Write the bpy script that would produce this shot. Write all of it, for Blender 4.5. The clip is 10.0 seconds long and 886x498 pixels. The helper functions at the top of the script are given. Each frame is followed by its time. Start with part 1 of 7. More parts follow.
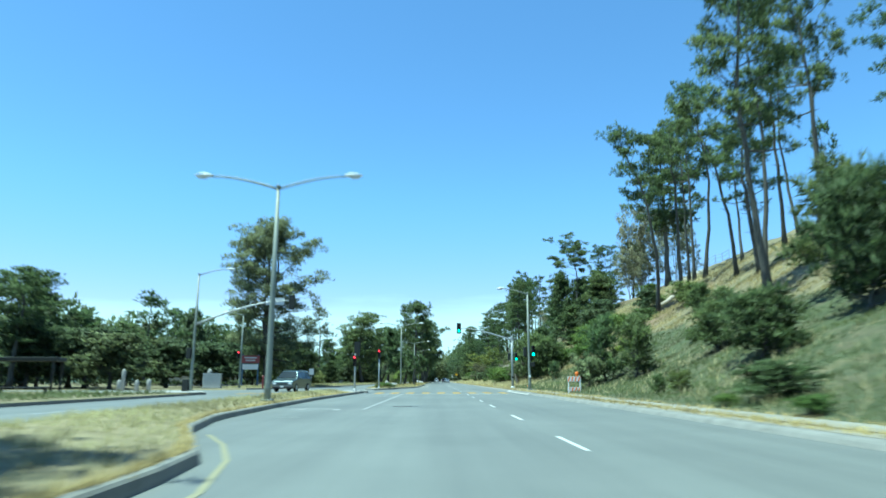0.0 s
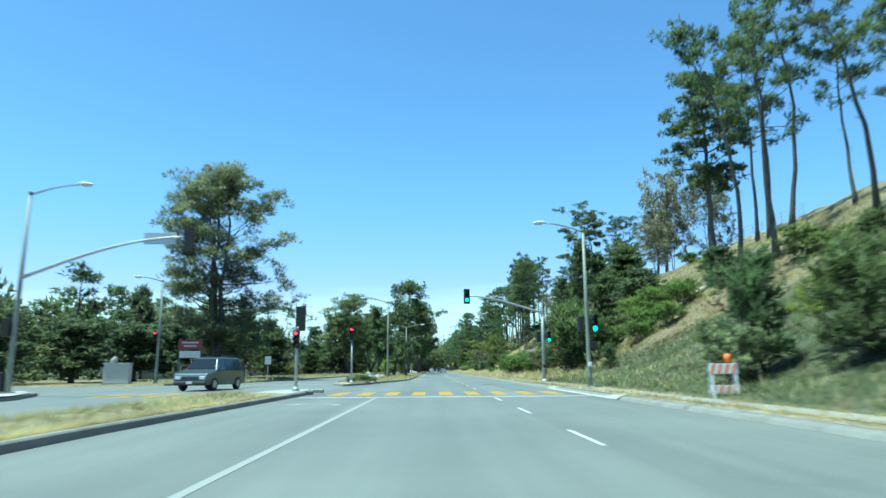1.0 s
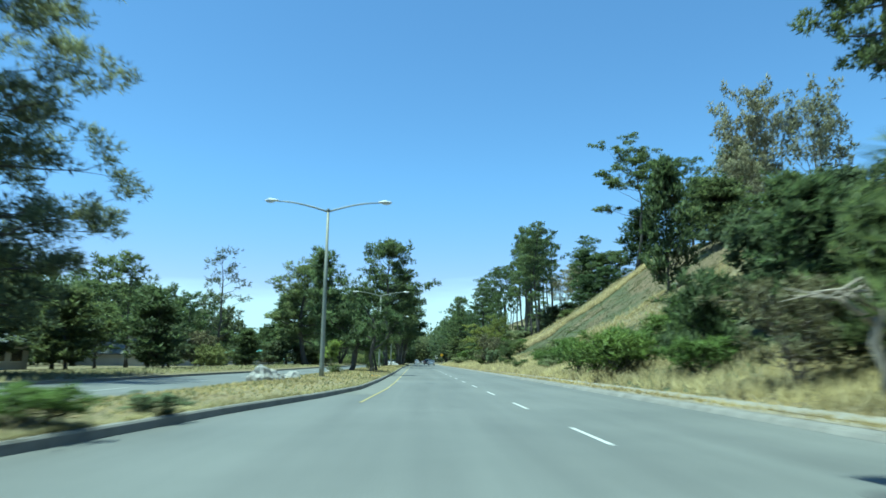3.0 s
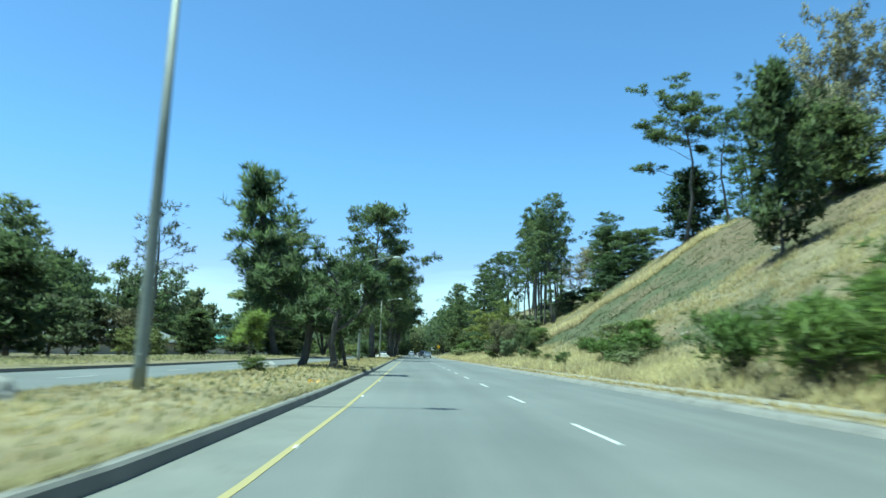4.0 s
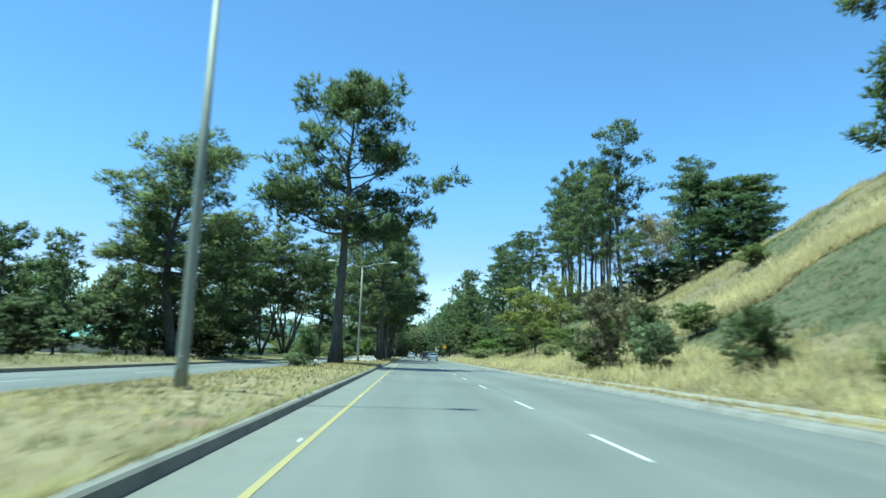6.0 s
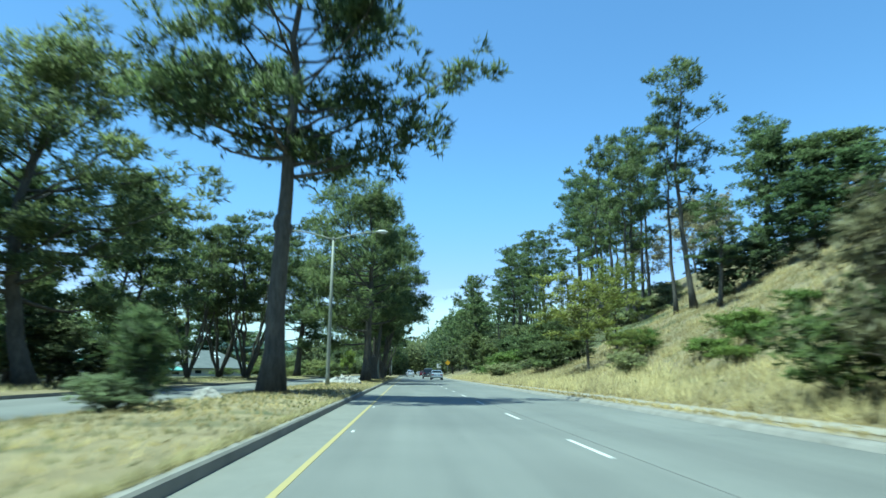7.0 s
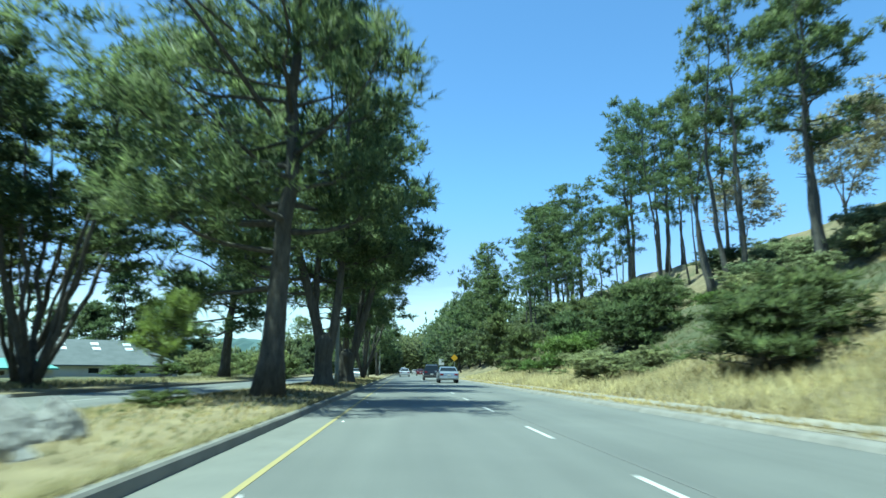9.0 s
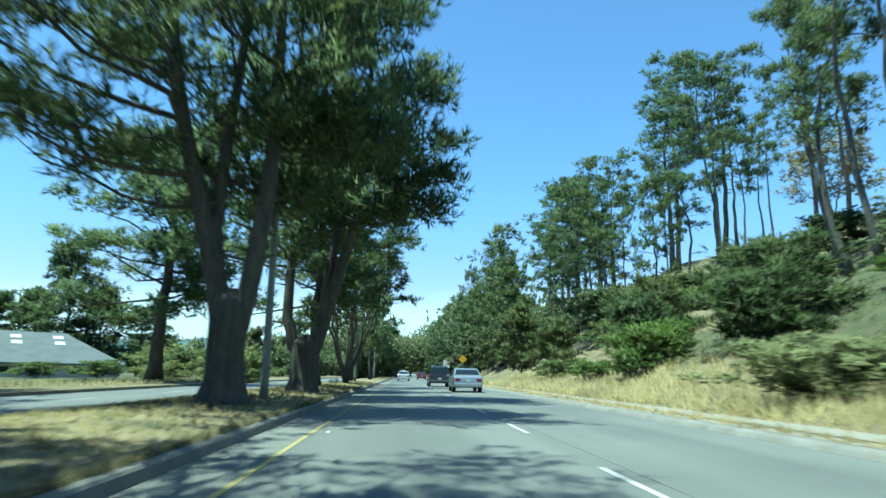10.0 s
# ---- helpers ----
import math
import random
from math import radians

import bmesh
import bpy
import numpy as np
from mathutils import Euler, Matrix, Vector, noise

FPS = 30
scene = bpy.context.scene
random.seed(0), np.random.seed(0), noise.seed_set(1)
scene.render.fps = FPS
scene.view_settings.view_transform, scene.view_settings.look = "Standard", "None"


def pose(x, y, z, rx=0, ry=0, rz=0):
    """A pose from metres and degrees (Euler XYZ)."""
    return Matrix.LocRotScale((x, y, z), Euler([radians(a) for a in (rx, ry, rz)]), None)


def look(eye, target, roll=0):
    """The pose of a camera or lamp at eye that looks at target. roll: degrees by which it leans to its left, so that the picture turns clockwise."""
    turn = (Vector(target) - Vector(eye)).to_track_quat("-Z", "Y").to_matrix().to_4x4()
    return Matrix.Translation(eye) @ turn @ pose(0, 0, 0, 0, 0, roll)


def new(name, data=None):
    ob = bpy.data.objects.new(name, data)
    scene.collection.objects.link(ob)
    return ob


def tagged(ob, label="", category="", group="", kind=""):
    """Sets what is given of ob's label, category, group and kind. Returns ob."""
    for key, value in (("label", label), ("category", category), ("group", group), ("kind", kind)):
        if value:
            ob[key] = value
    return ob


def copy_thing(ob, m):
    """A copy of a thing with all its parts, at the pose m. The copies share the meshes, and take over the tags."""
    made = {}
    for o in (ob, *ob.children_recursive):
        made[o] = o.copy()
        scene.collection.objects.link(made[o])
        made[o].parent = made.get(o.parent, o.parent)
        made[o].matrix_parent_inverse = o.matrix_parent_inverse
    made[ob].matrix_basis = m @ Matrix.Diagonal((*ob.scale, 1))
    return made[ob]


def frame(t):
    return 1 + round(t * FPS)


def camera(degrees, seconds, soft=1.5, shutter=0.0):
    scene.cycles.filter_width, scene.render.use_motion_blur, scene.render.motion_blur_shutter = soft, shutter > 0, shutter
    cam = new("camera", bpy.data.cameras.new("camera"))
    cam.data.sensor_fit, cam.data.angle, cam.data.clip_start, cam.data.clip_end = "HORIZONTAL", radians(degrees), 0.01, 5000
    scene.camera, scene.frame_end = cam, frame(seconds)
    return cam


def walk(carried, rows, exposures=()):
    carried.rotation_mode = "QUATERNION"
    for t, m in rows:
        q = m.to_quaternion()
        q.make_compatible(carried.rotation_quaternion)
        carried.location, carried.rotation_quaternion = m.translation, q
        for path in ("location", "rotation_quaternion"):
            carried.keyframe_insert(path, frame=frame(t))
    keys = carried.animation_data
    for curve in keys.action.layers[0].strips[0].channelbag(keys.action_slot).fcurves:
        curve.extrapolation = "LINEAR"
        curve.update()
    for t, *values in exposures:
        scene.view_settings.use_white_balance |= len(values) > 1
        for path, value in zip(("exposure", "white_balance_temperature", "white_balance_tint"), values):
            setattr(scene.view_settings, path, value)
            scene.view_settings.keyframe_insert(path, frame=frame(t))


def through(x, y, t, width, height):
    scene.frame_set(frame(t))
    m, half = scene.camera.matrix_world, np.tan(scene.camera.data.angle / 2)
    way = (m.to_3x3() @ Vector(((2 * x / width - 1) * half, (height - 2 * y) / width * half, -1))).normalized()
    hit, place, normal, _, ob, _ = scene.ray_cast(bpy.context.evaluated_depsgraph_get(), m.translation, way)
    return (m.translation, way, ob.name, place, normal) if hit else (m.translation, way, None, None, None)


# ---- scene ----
cam = camera(69.7, 10.0, 1.5, 0.4)
PATH = [
    (0, (-0.313, 2.751, 0.948), (-0.294, 4.709, 1.352), -0.1),
    (0.5, (-0.638, 13.066, 1.003), (-0.597, 15.036, 1.349), 0.9),
    (1, (-0.608, 23.173, 1.034), (-0.57, 25.138, 1.407), -0.4),
    (1.5, (-0.648, 32.956, 1.017), (-0.607, 34.925, 1.366), -0.8),
    (2, (-0.713, 42.909, 1.066), (-0.685, 44.874, 1.439), 0.0),
    (2.5, (-0.831, 52.753, 1.042), (-0.769, 54.717, 1.414), -0.7),
    (2.7, (-0.874, 56.798, 1.084), (-0.804, 58.764, 1.442), 0.4),
    (3.8, (-0.788, 78.897, 1.01), (-0.688, 80.866, 1.347), 0.4),
    (4, (-0.76, 82.911, 1.01), (-0.668, 84.882, 1.336), 1.3),
    (4.5, (-0.703, 92.865, 1.006), (-0.615, 94.833, 1.355), 2.6),
    (5, (-0.66, 102.869, 1.029), (-0.571, 104.84, 1.356), 2.9),
    (5.5, (-0.687, 112.917, 1.037), (-0.598, 114.884, 1.383), 0.8),
    (5.7, (-0.74, 117.011, 1.036), (-0.65, 118.983, 1.359), 2.2),
    (6.8, (-0.863, 139.622, 1.018), (-0.767, 141.584, 1.395), -0.6),
    (7, (-0.855, 143.681, 1.048), (-0.754, 145.641, 1.43), 0.5),
    (7.5, (-0.827, 153.558, 1.036), (-0.714, 155.521, 1.4), 0.4),
    (8, (-0.919, 163.327, 1.049), (-0.8, 165.291, 1.405), 1.0),
    (8.5, (-0.848, 173.128, 1.07), (-0.727, 175.092, 1.428), 0.6),
    (9, (-0.66, 182.737, 1.05), (-0.542, 184.697, 1.427), 0.35),
    (9.5, (-0.571, 192.081, 1.06), (-0.474, 194.043, 1.44), 0.82),
    (10, (-0.583, 201.178, 1.03), (-0.467, 203.137, 1.418), 0.95),
]
EXPOSURES = [(0, 1.16, 5250, -26), (1.5, 1.12, 5350, -25), (2.5, 0.92, 5400, -26), (4.5, 1.1, 5430, -25), (8.0, 1.17, 5420, -24), (10, 1.27, 5450, -25)]
walk(cam, [(t, look(eye, target, roll)) for t, eye, target, roll in PATH], EXPOSURES)

# a high midday sun, from the left of the road, about 76 degrees high
SUN_DIR = Vector((-2.4, -0.8, 9.0)).normalized()
sun_data = bpy.data.lights.new("sun", "SUN")
sun_data.energy, sun_data.angle, sun_data.color = 4.2, radians(0.55), (1.0, 0.955, 0.87)
sun = new("sun", sun_data)
sun.matrix_world = look(SUN_DIR * 100, (0, 0, 0))
world = bpy.data.worlds.new("sky")
scene.world = world
world.use_nodes = True
wn = world.node_tree
wn.nodes.clear()
sky = wn.nodes.new("ShaderNodeTexSky")
sky.sky_type, sky.sun_disc = "NISHITA", False
sky.sun_elevation = math.asin(SUN_DIR.z)
sky.sun_rotation = math.atan2(SUN_DIR.x, SUN_DIR.y)
sky.altitude, sky.air_density, sky.dust_density, sky.ozone_density = 600, 0.9, 0.0, 4.5
background = wn.nodes.new("ShaderNodeBackground")
background.inputs["Strength"].default_value = 0.113
sky_out = wn.nodes.new("ShaderNodeOutputWorld")
deeper = wn.nodes.new("ShaderNodeHueSaturation")
deeper.inputs["Hue"].default_value = 0.505
deeper.inputs["Saturation"].default_value = 1.0
wn.links.new(sky.outputs[0], deeper.inputs["Color"])
# a low bank of pale cloud along the horizon
sky_at = wn.nodes.new("ShaderNodeTexCoord")
sky_way = wn.nodes.new("ShaderNodeSeparateXYZ")
wn.links.new(sky_at.outputs["Generated"], sky_way.inputs[0])
sky_stretch = wn.nodes.new("ShaderNodeMapping")
sky_stretch.inputs["Scale"].default_value = (1.0, 1.0, 5.0)
wn.links.new(sky_at.outputs["Generated"], sky_stretch.inputs[0])
sky_puffs = wn.nodes.new("ShaderNodeTexNoise")
sky_puffs.inputs["Scale"].default_value, sky_puffs.inputs["Detail"].default_value = 5.0, 6.0
wn.links.new(sky_stretch.outputs[0], sky_puffs.inputs["Vector"])
sky_edge = wn.nodes.new("ShaderNodeMath")
sky_edge.operation = "MULTIPLY_ADD"
wn.links.new(sky_puffs.outputs["Fac"], sky_edge.inputs[0])
sky_edge.inputs[1].default_value = -0.07
wn.links.new(sky_way.outputs["Z"], sky_edge.inputs[2])
sky_bank = wn.nodes.new("ShaderNodeMapRange")
for key, value in (("From Min", 0.088), ("From Max", 0.055), ("To Min", 0.0), ("To Max", 0.85)):
    sky_bank.inputs[key].default_value = value
wn.links.new(sky_edge.outputs[0], sky_bank.inputs["Value"])
sky_mix = wn.nodes.new("ShaderNodeMix")
sky_mix.data_type = "RGBA"
wn.links.new(sky_bank.outputs[0], sky_mix.inputs[0])
sky_low = wn.nodes.new("ShaderNodeMapRange")
sky_low.interpolation_type = "SMOOTHSTEP"
for key, value in (("From Min", 0.02), ("From Max", 0.30), ("To Min", 1.0), ("To Max", 0.0)):
    sky_low.inputs[key].default_value = value
wn.links.new(sky_way.outputs["Z"], sky_low.inputs["Value"])
sky_haze = wn.nodes.new("ShaderNodeMix")
sky_haze.data_type, sky_haze.blend_type = "RGBA", "MULTIPLY"
wn.links.new(sky_low.outputs[0], sky_haze.inputs[0])
wn.links.new(deeper.outputs[0], sky_haze.inputs[6])
sky_haze.inputs[7].default_value = (0.98, 0.66, 0.72, 1)
wn.links.new(sky_haze.outputs[2], sky_mix.inputs[6])
sky_mix.inputs[7].default_value = (3.9, 4.7, 5.2, 1)
wn.links.new(sky_mix.outputs[2], background.inputs[0])
wn.links.new(background.outputs[0], sky_out.inputs[0])


# ---- materials ----
def make_material(name):
    mat = bpy.data.materials.new(name)
    mat.use_nodes = True
    nt = mat.node_tree
    return mat, nt, nt.nodes["Principled BSDF"]


def node(nt, kind, **values):
    n = nt.nodes.new(kind)
    for key, value in values.items():
        n.inputs[key.replace("_", " ")].default_value = value
    return n


def ramp(nt, source, stops):
    r = nt.nodes.new("ShaderNodeValToRGB")
    while len(r.color_ramp.elements) < len(stops):
        r.color_ramp.elements.new(0.5)
    for e, (at, colour) in zip(r.color_ramp.elements, stops):
        e.position, e.color = at, (*colour, 1)
    nt.links.new(source, r.inputs[0])
    return r.outputs[0]


def blend(nt, factor, a, b, mode="MIX"):
    m = nt.nodes.new("ShaderNodeMix")
    m.data_type, m.blend_type = "RGBA", mode
    for value, socket in ((factor, m.inputs[0]), (a, m.inputs[6]), (b, m.inputs[7])):
        if hasattr(value, "links"):
            nt.links.new(value, socket)
        else:
            socket.default_value = value if isinstance(value, float) else (*value, 1)
    return m.outputs[2]


def coords(nt, local=True, scale=(1, 1, 1)):
    tc = nt.nodes.new("ShaderNodeTexCoord")
    mp = node(nt, "ShaderNodeMapping", Scale=scale)
    if local:
        nt.links.new(tc.outputs["Object"], mp.inputs[0])
    else:
        geo = nt.nodes.new("ShaderNodeNewGeometry")
        nt.links.new(geo.outputs["Position"], mp.inputs[0])
    return mp.outputs[0]


def grain(nt, where, scale, detail=4.0, rough=0.6):
    n = node(nt, "ShaderNodeTexNoise", Scale=scale, Detail=detail, Roughness=rough)
    nt.links.new(where, n.inputs["Vector"])
    return n.outputs["Fac"]


def bump(nt, bsdf, height, strength, distance):
    b = node(nt, "ShaderNodeBump", Strength=strength, Distance=distance)
    nt.links.new(height, b.inputs["Height"])
    nt.links.new(b.outputs[0], bsdf.inputs["Normal"])


def surface(name, dark, light, scale, rough=0.7, metal=0.0, fine=None, relief=0.2, depth=0.01, local=True, stretch=(1, 1, 1), wear=None):
    """A surface with large patches, fine grain and relief, optionally with patches of a wear colour."""
    mat, nt, bsdf = make_material(name)
    where = coords(nt, local, stretch)
    big = grain(nt, where, scale)
    small = grain(nt, where, fine or scale * 9, 6.0, 0.7)
    colour = ramp(nt, big, [(0.3, dark), (0.7, light)])
    colour = blend(nt, 0.35, colour, ramp(nt, small, [(0.25, dark), (0.75, light)]))
    if wear:
        spots = ramp(nt, grain(nt, where, scale * 2.3, 8.0, 0.75), [(0.56, (0, 0, 0)), (0.66, (1, 1, 1))])
        colour = blend(nt, spots, colour, wear)
    nt.links.new(colour, bsdf.inputs["Base Color"])
    bsdf.inputs["Roughness"].default_value, bsdf.inputs["Metallic"].default_value = rough, metal
    bump(nt, bsdf, small, relief, depth)
    return mat


def foliage(name, dark, light, through=0.3, clump=0.9, tint=None):
    """Leaves: every leaf varies, clumps vary, and each plant varies; light passes through in part."""
    mat, nt, bsdf = make_material(name)
    geo = nt.nodes.new("ShaderNodeNewGeometry")
    info = nt.nodes.new("ShaderNodeObjectInfo")
    leaf = ramp(nt, geo.outputs["Random Per Island"], [(0.0, dark), (1.0, light)])
    patch = ramp(nt, grain(nt, coords(nt), clump, 2.0), [(0.35, (0.75, 0.75, 0.75)), (0.65, (1.35, 1.35, 1.25))])
    colour = blend(nt, 1.0, leaf, patch, "MULTIPLY")
    plant = ramp(nt, info.outputs["Random"], [(0.0, (0.82, 0.9, 0.9)), (1.0, (1.15, 1.08, 0.95))])
    colour = blend(nt, 1.0, colour, plant, "MULTIPLY")
    if tint:
        colour = blend(nt, ramp(nt, grain(nt, coords(nt), clump * 0.5, 2.0), [(0.55, (0, 0, 0)), (0.7, (1, 1, 1))]), colour, tint)
    nt.links.new(colour, bsdf.inputs["Base Color"])
    bsdf.inputs["Roughness"].default_value = 0.55
    bsdf.inputs["Specular IOR Level"].default_value = 0.3
    thin = nt.nodes.new("ShaderNodeBsdfTranslucent")
    nt.links.new(colour, thin.inputs[0])
    mix = node(nt, "ShaderNodeMixShader", Fac=through)
    nt.links.new(bsdf.outputs[0], mix.inputs[1])
    nt.links.new(thin.outputs[0], mix.inputs[2])
    nt.links.new(mix.outputs[0], nt.nodes["Material Output"].inputs[0])
    return mat


def glow(name, colour, strength):
    mat, nt, bsdf = make_material(name)
    bsdf.inputs["Base Color"].default_value = (*colour, 1)
    bsdf.inputs["Emission Color"].default_value = (*colour, 1)
    bsdf.inputs["Emission Strength"].default_value = strength
    return mat


def plain(name, colour, rough=0.5, metal=0.0):
    mat, nt, bsdf = make_material(name)
    where = coords(nt)
    n = grain(nt, where, 7.0, 6.0)
    nt.links.new(ramp(nt, n, [(0.3, tuple(c * 0.86 for c in colour)), (0.7, tuple(min(1, c * 1.06) for c in colour))]), bsdf.inputs["Base Color"])
    bsdf.inputs["Roughness"].default_value, bsdf.inputs["Metallic"].default_value = rough, metal
    return mat


def asphalt_material():
    mat, nt, bsdf = make_material("asphalt")
    where = coords(nt, False)
    lengthwise = coords(nt, False, (1.0, 0.035, 1.0))
    patch = ramp(nt, grain(nt, where, 0.16, 5.0), [(0.32, (0.120, 0.126, 0.117)), (0.68, (0.158, 0.163, 0.151))])
    tracks = ramp(nt, grain(nt, lengthwise, 0.75, 3.0), [(0.35, (0.84, 0.84, 0.84)), (0.65, (1.08, 1.08, 1.07))])
    colour = blend(nt, 1.0, patch, tracks, "MULTIPLY")
    stones = grain(nt, where, 55.0, 3.0, 0.7)
    colour = blend(nt, 0.5, colour, ramp(nt, stones, [(0.3, (0.55, 0.55, 0.55)), (0.7, (1.35, 1.35, 1.33))]), "MULTIPLY")
    crack = nt.nodes.new("ShaderNodeTexVoronoi")
    crack.feature = "DISTANCE_TO_EDGE"
    crack.inputs["Scale"].default_value = 0.16
    wobble = node(nt, "ShaderNodeTexNoise", Scale=0.9, Detail=5.0)
    nt.links.new(where, wobble.inputs["Vector"])
    shifted = nt.nodes.new("ShaderNodeVectorMath")
    shifted.operation = "MULTIPLY_ADD"
    nt.links.new(wobble.outputs["Color"], shifted.inputs[0])
    shifted.inputs[1].default_value = (2.5, 2.5, 0)
    nt.links.new(where, shifted.inputs[2])
    nt.links.new(shifted.outputs[0], crack.inputs["Vector"])
    lines = ramp(nt, crack.outputs["Distance"], [(0.0, (1, 1, 1)), (0.004, (0, 0, 0))])
    gate = ramp(nt, grain(nt, where, 0.1, 2.0), [(0.55, (0, 0, 0)), (0.62, (0.5, 0.5, 0.5))])
    colour = blend(nt, blend(nt, 1.0, lines, gate, "MULTIPLY"), colour, (0.05, 0.05, 0.05))
    nt.links.new(colour, bsdf.inputs["Base Color"])
    bsdf.inputs["Roughness"].default_value = 0.7
    bump(nt, bsdf, stones, 0.35, 0.006)
    return mat


def ground_material(name, green_from, dry=1.0, bare=0.64):
    """Dry straw-coloured grass with green patches and bare earth."""
    mat, nt, bsdf = make_material(name)
    where = coords(nt, False)
    straw = ramp(nt, grain(nt, where, 1.3, 6.0), [(0.3, (0.20 * dry, 0.165 * dry, 0.085 * dry)), (0.7, (0.37 * dry, 0.315 * dry, 0.175 * dry))])
    green = ramp(nt, grain(nt, where, 1.7, 6.0), [(0.3, (0.042, 0.055, 0.022)), (0.7, (0.094, 0.104, 0.045))])
    green = blend(nt, ramp(nt, grain(nt, where, 0.55, 6.0, 0.7), [(0.47, (0, 0, 0)), (0.64, (0.75, 0.75, 0.75))]), green, (0.12, 0.1, 0.057))
    earth = ramp(nt, grain(nt, where, 2.2, 6.0), [(0.3, (0.16, 0.10, 0.065)), (0.7, (0.28, 0.19, 0.125))])
    green_mask = nt.nodes.new("ShaderNodeAttribute")
    green_mask.attribute_name = "lush_or_shade"
    green_level = nt.nodes.new("ShaderNodeMath")
    green_level.operation = "MULTIPLY_ADD"
    nt.links.new(green_mask.outputs["Fac"], green_level.inputs[0])
    green_level.inputs[1].default_value = 0.3
    nt.links.new(grain(nt, where, 0.4, 6.0), green_level.inputs[2])
    colour = blend(nt, ramp(nt, green_level.outputs[0], [(green_from, (0, 0, 0)), (green_from + 0.16, (1, 1, 1))]), straw, green)
    colour = blend(nt, ramp(nt, grain(nt, coords(nt, False, (1.0, 1.0, 2.0)), 0.12, 6.0, 0.7), [(bare, (0, 0, 0)), (bare + 0.08, (1, 1, 1))]), colour, earth)
    scar = nt.nodes.new("ShaderNodeAttribute")
    scar.attribute_name = "scar"
    colour = blend(nt, scar.outputs["Fac"], colour, ramp(nt, grain(nt, where, 1.1, 6.0, 0.7), [(0.35, (0.13, 0.075, 0.045)), (0.65, (0.24, 0.165, 0.10))]))
    fine = grain(nt, where, 14.0, 6.0, 0.75)
    colour = blend(nt, 0.6, colour, ramp(nt, fine, [(0.3, (0.7, 0.7, 0.68)), (0.7, (1.22, 1.22, 1.18))]), "MULTIPLY")
    nt.links.new(colour, bsdf.inputs["Base Color"])
    bsdf.inputs["Roughness"].default_value = 0.95
    bump(nt, bsdf, fine, 0.6, 0.08)
    return mat


def paint_material(name, colour, worn):
    mat, nt, bsdf = make_material(name)
    where = coords(nt, False)
    spots = ramp(nt, grain(nt, where, 9.0, 8.0, 0.8), [(0.50, (0, 0, 0)), (0.72, (0.75, 0.75, 0.75))])
    nt.links.new(blend(nt, spots, colour, worn), bsdf.inputs["Base Color"])
    bsdf.inputs["Roughness"].default_value = 0.7
    return mat


def bark_material(name, dark, light):
    mat, nt, bsdf = make_material(name)
    where = coords(nt, True, (1.0, 1.0, 0.22))
    plates = grain(nt, where, 7.0, 6.0, 0.7)
    big = grain(nt, coords(nt), 0.7, 3.0)
    colour = ramp(nt, plates, [(0.3, dark), (0.7, light)])
    colour = blend(nt, 0.6, colour, ramp(nt, big, [(0.3, (0.65, 0.65, 0.65)), (0.7, (1.25, 1.2, 1.15))]), "MULTIPLY")
    nt.links.new(colour, bsdf.inputs["Base Color"])
    bsdf.inputs["Roughness"].default_value = 0.9
    bump(nt, bsdf, plates, 0.9, 0.06)
    return mat


ASPHALT = asphalt_material()
GROUND = ground_material("dry_grass_ground", 0.54, 0.6, 0.64)
MEDIAN_GRASS = ground_material("dry_median_grass", 0.56, 0.82)
CONCRETE = surface("concrete", (0.23, 0.222, 0.2), (0.37, 0.36, 0.33), 0.8, 0.85, relief=0.3)
CURB = surface("curb_concrete", (0.135, 0.132, 0.118), (0.25, 0.243, 0.218), 1.2, 0.9, local=False, relief=0.4, wear=(0.11, 0.105, 0.085))
GUTTER = surface("gutter_concrete", (0.128, 0.132, 0.118), (0.178, 0.18, 0.158), 0.9, 0.85, local=False, relief=0.35, wear=(0.12, 0.118, 0.10))
PATH_DIRT = surface("gritty_path", (0.17, 0.155, 0.115), (0.27, 0.245, 0.185), 0.5, 0.95, local=False, relief=0.5, depth=0.02, wear=(0.33, 0.27, 0.15))
WALKWAY = surface("dusty_walk", (0.19, 0.178, 0.145), (0.29, 0.275, 0.23), 0.5, 0.92, local=False, relief=0.4, depth=0.015, wear=(0.24, 0.20, 0.12))
WHITE_PAINT = paint_material("white_road_paint", (0.44, 0.44, 0.42), (0.22, 0.22, 0.21))
FADED_PAINT = paint_material("faded_road_paint", (0.25, 0.25, 0.238), (0.15, 0.152, 0.145))
CROSSING_PAINT = paint_material("amber_crossing_paint", (0.33, 0.205, 0.018), (0.24, 0.17, 0.05))
YELLOW_PAINT = paint_material("yellow_road_paint", (0.31, 0.262, 0.11), (0.2, 0.18, 0.115))
FADED_YELLOW = paint_material("faded_yellow_paint", (0.23, 0.21, 0.12), (0.17, 0.165, 0.125))
SEAM = surface("asphalt_seam", (0.115, 0.117, 0.112), (0.165, 0.167, 0.16), 1.5, 0.85, local=False)
DARK_DISC = surface("dark_disc", (0.06, 0.06, 0.06), (0.11, 0.11, 0.105), 1.5, 0.8, local=False)
BARK = bark_material("pine_bark", (0.040, 0.038, 0.032), (0.118, 0.112, 0.094))
PALE_BARK = bark_material("pale_bark", (0.12, 0.10, 0.08), (0.30, 0.26, 0.21))
DEAD_WOOD = bark_material("dead_wood", (0.22, 0.19, 0.15), (0.46, 0.41, 0.34))
PINE = foliage("pine_needles", (0.062, 0.094, 0.044), (0.165, 0.212, 0.094), 0.55)
PINE_WARM = foliage("sunny_pine_needles", (0.084, 0.118, 0.054), (0.215, 0.258, 0.118), 0.6)
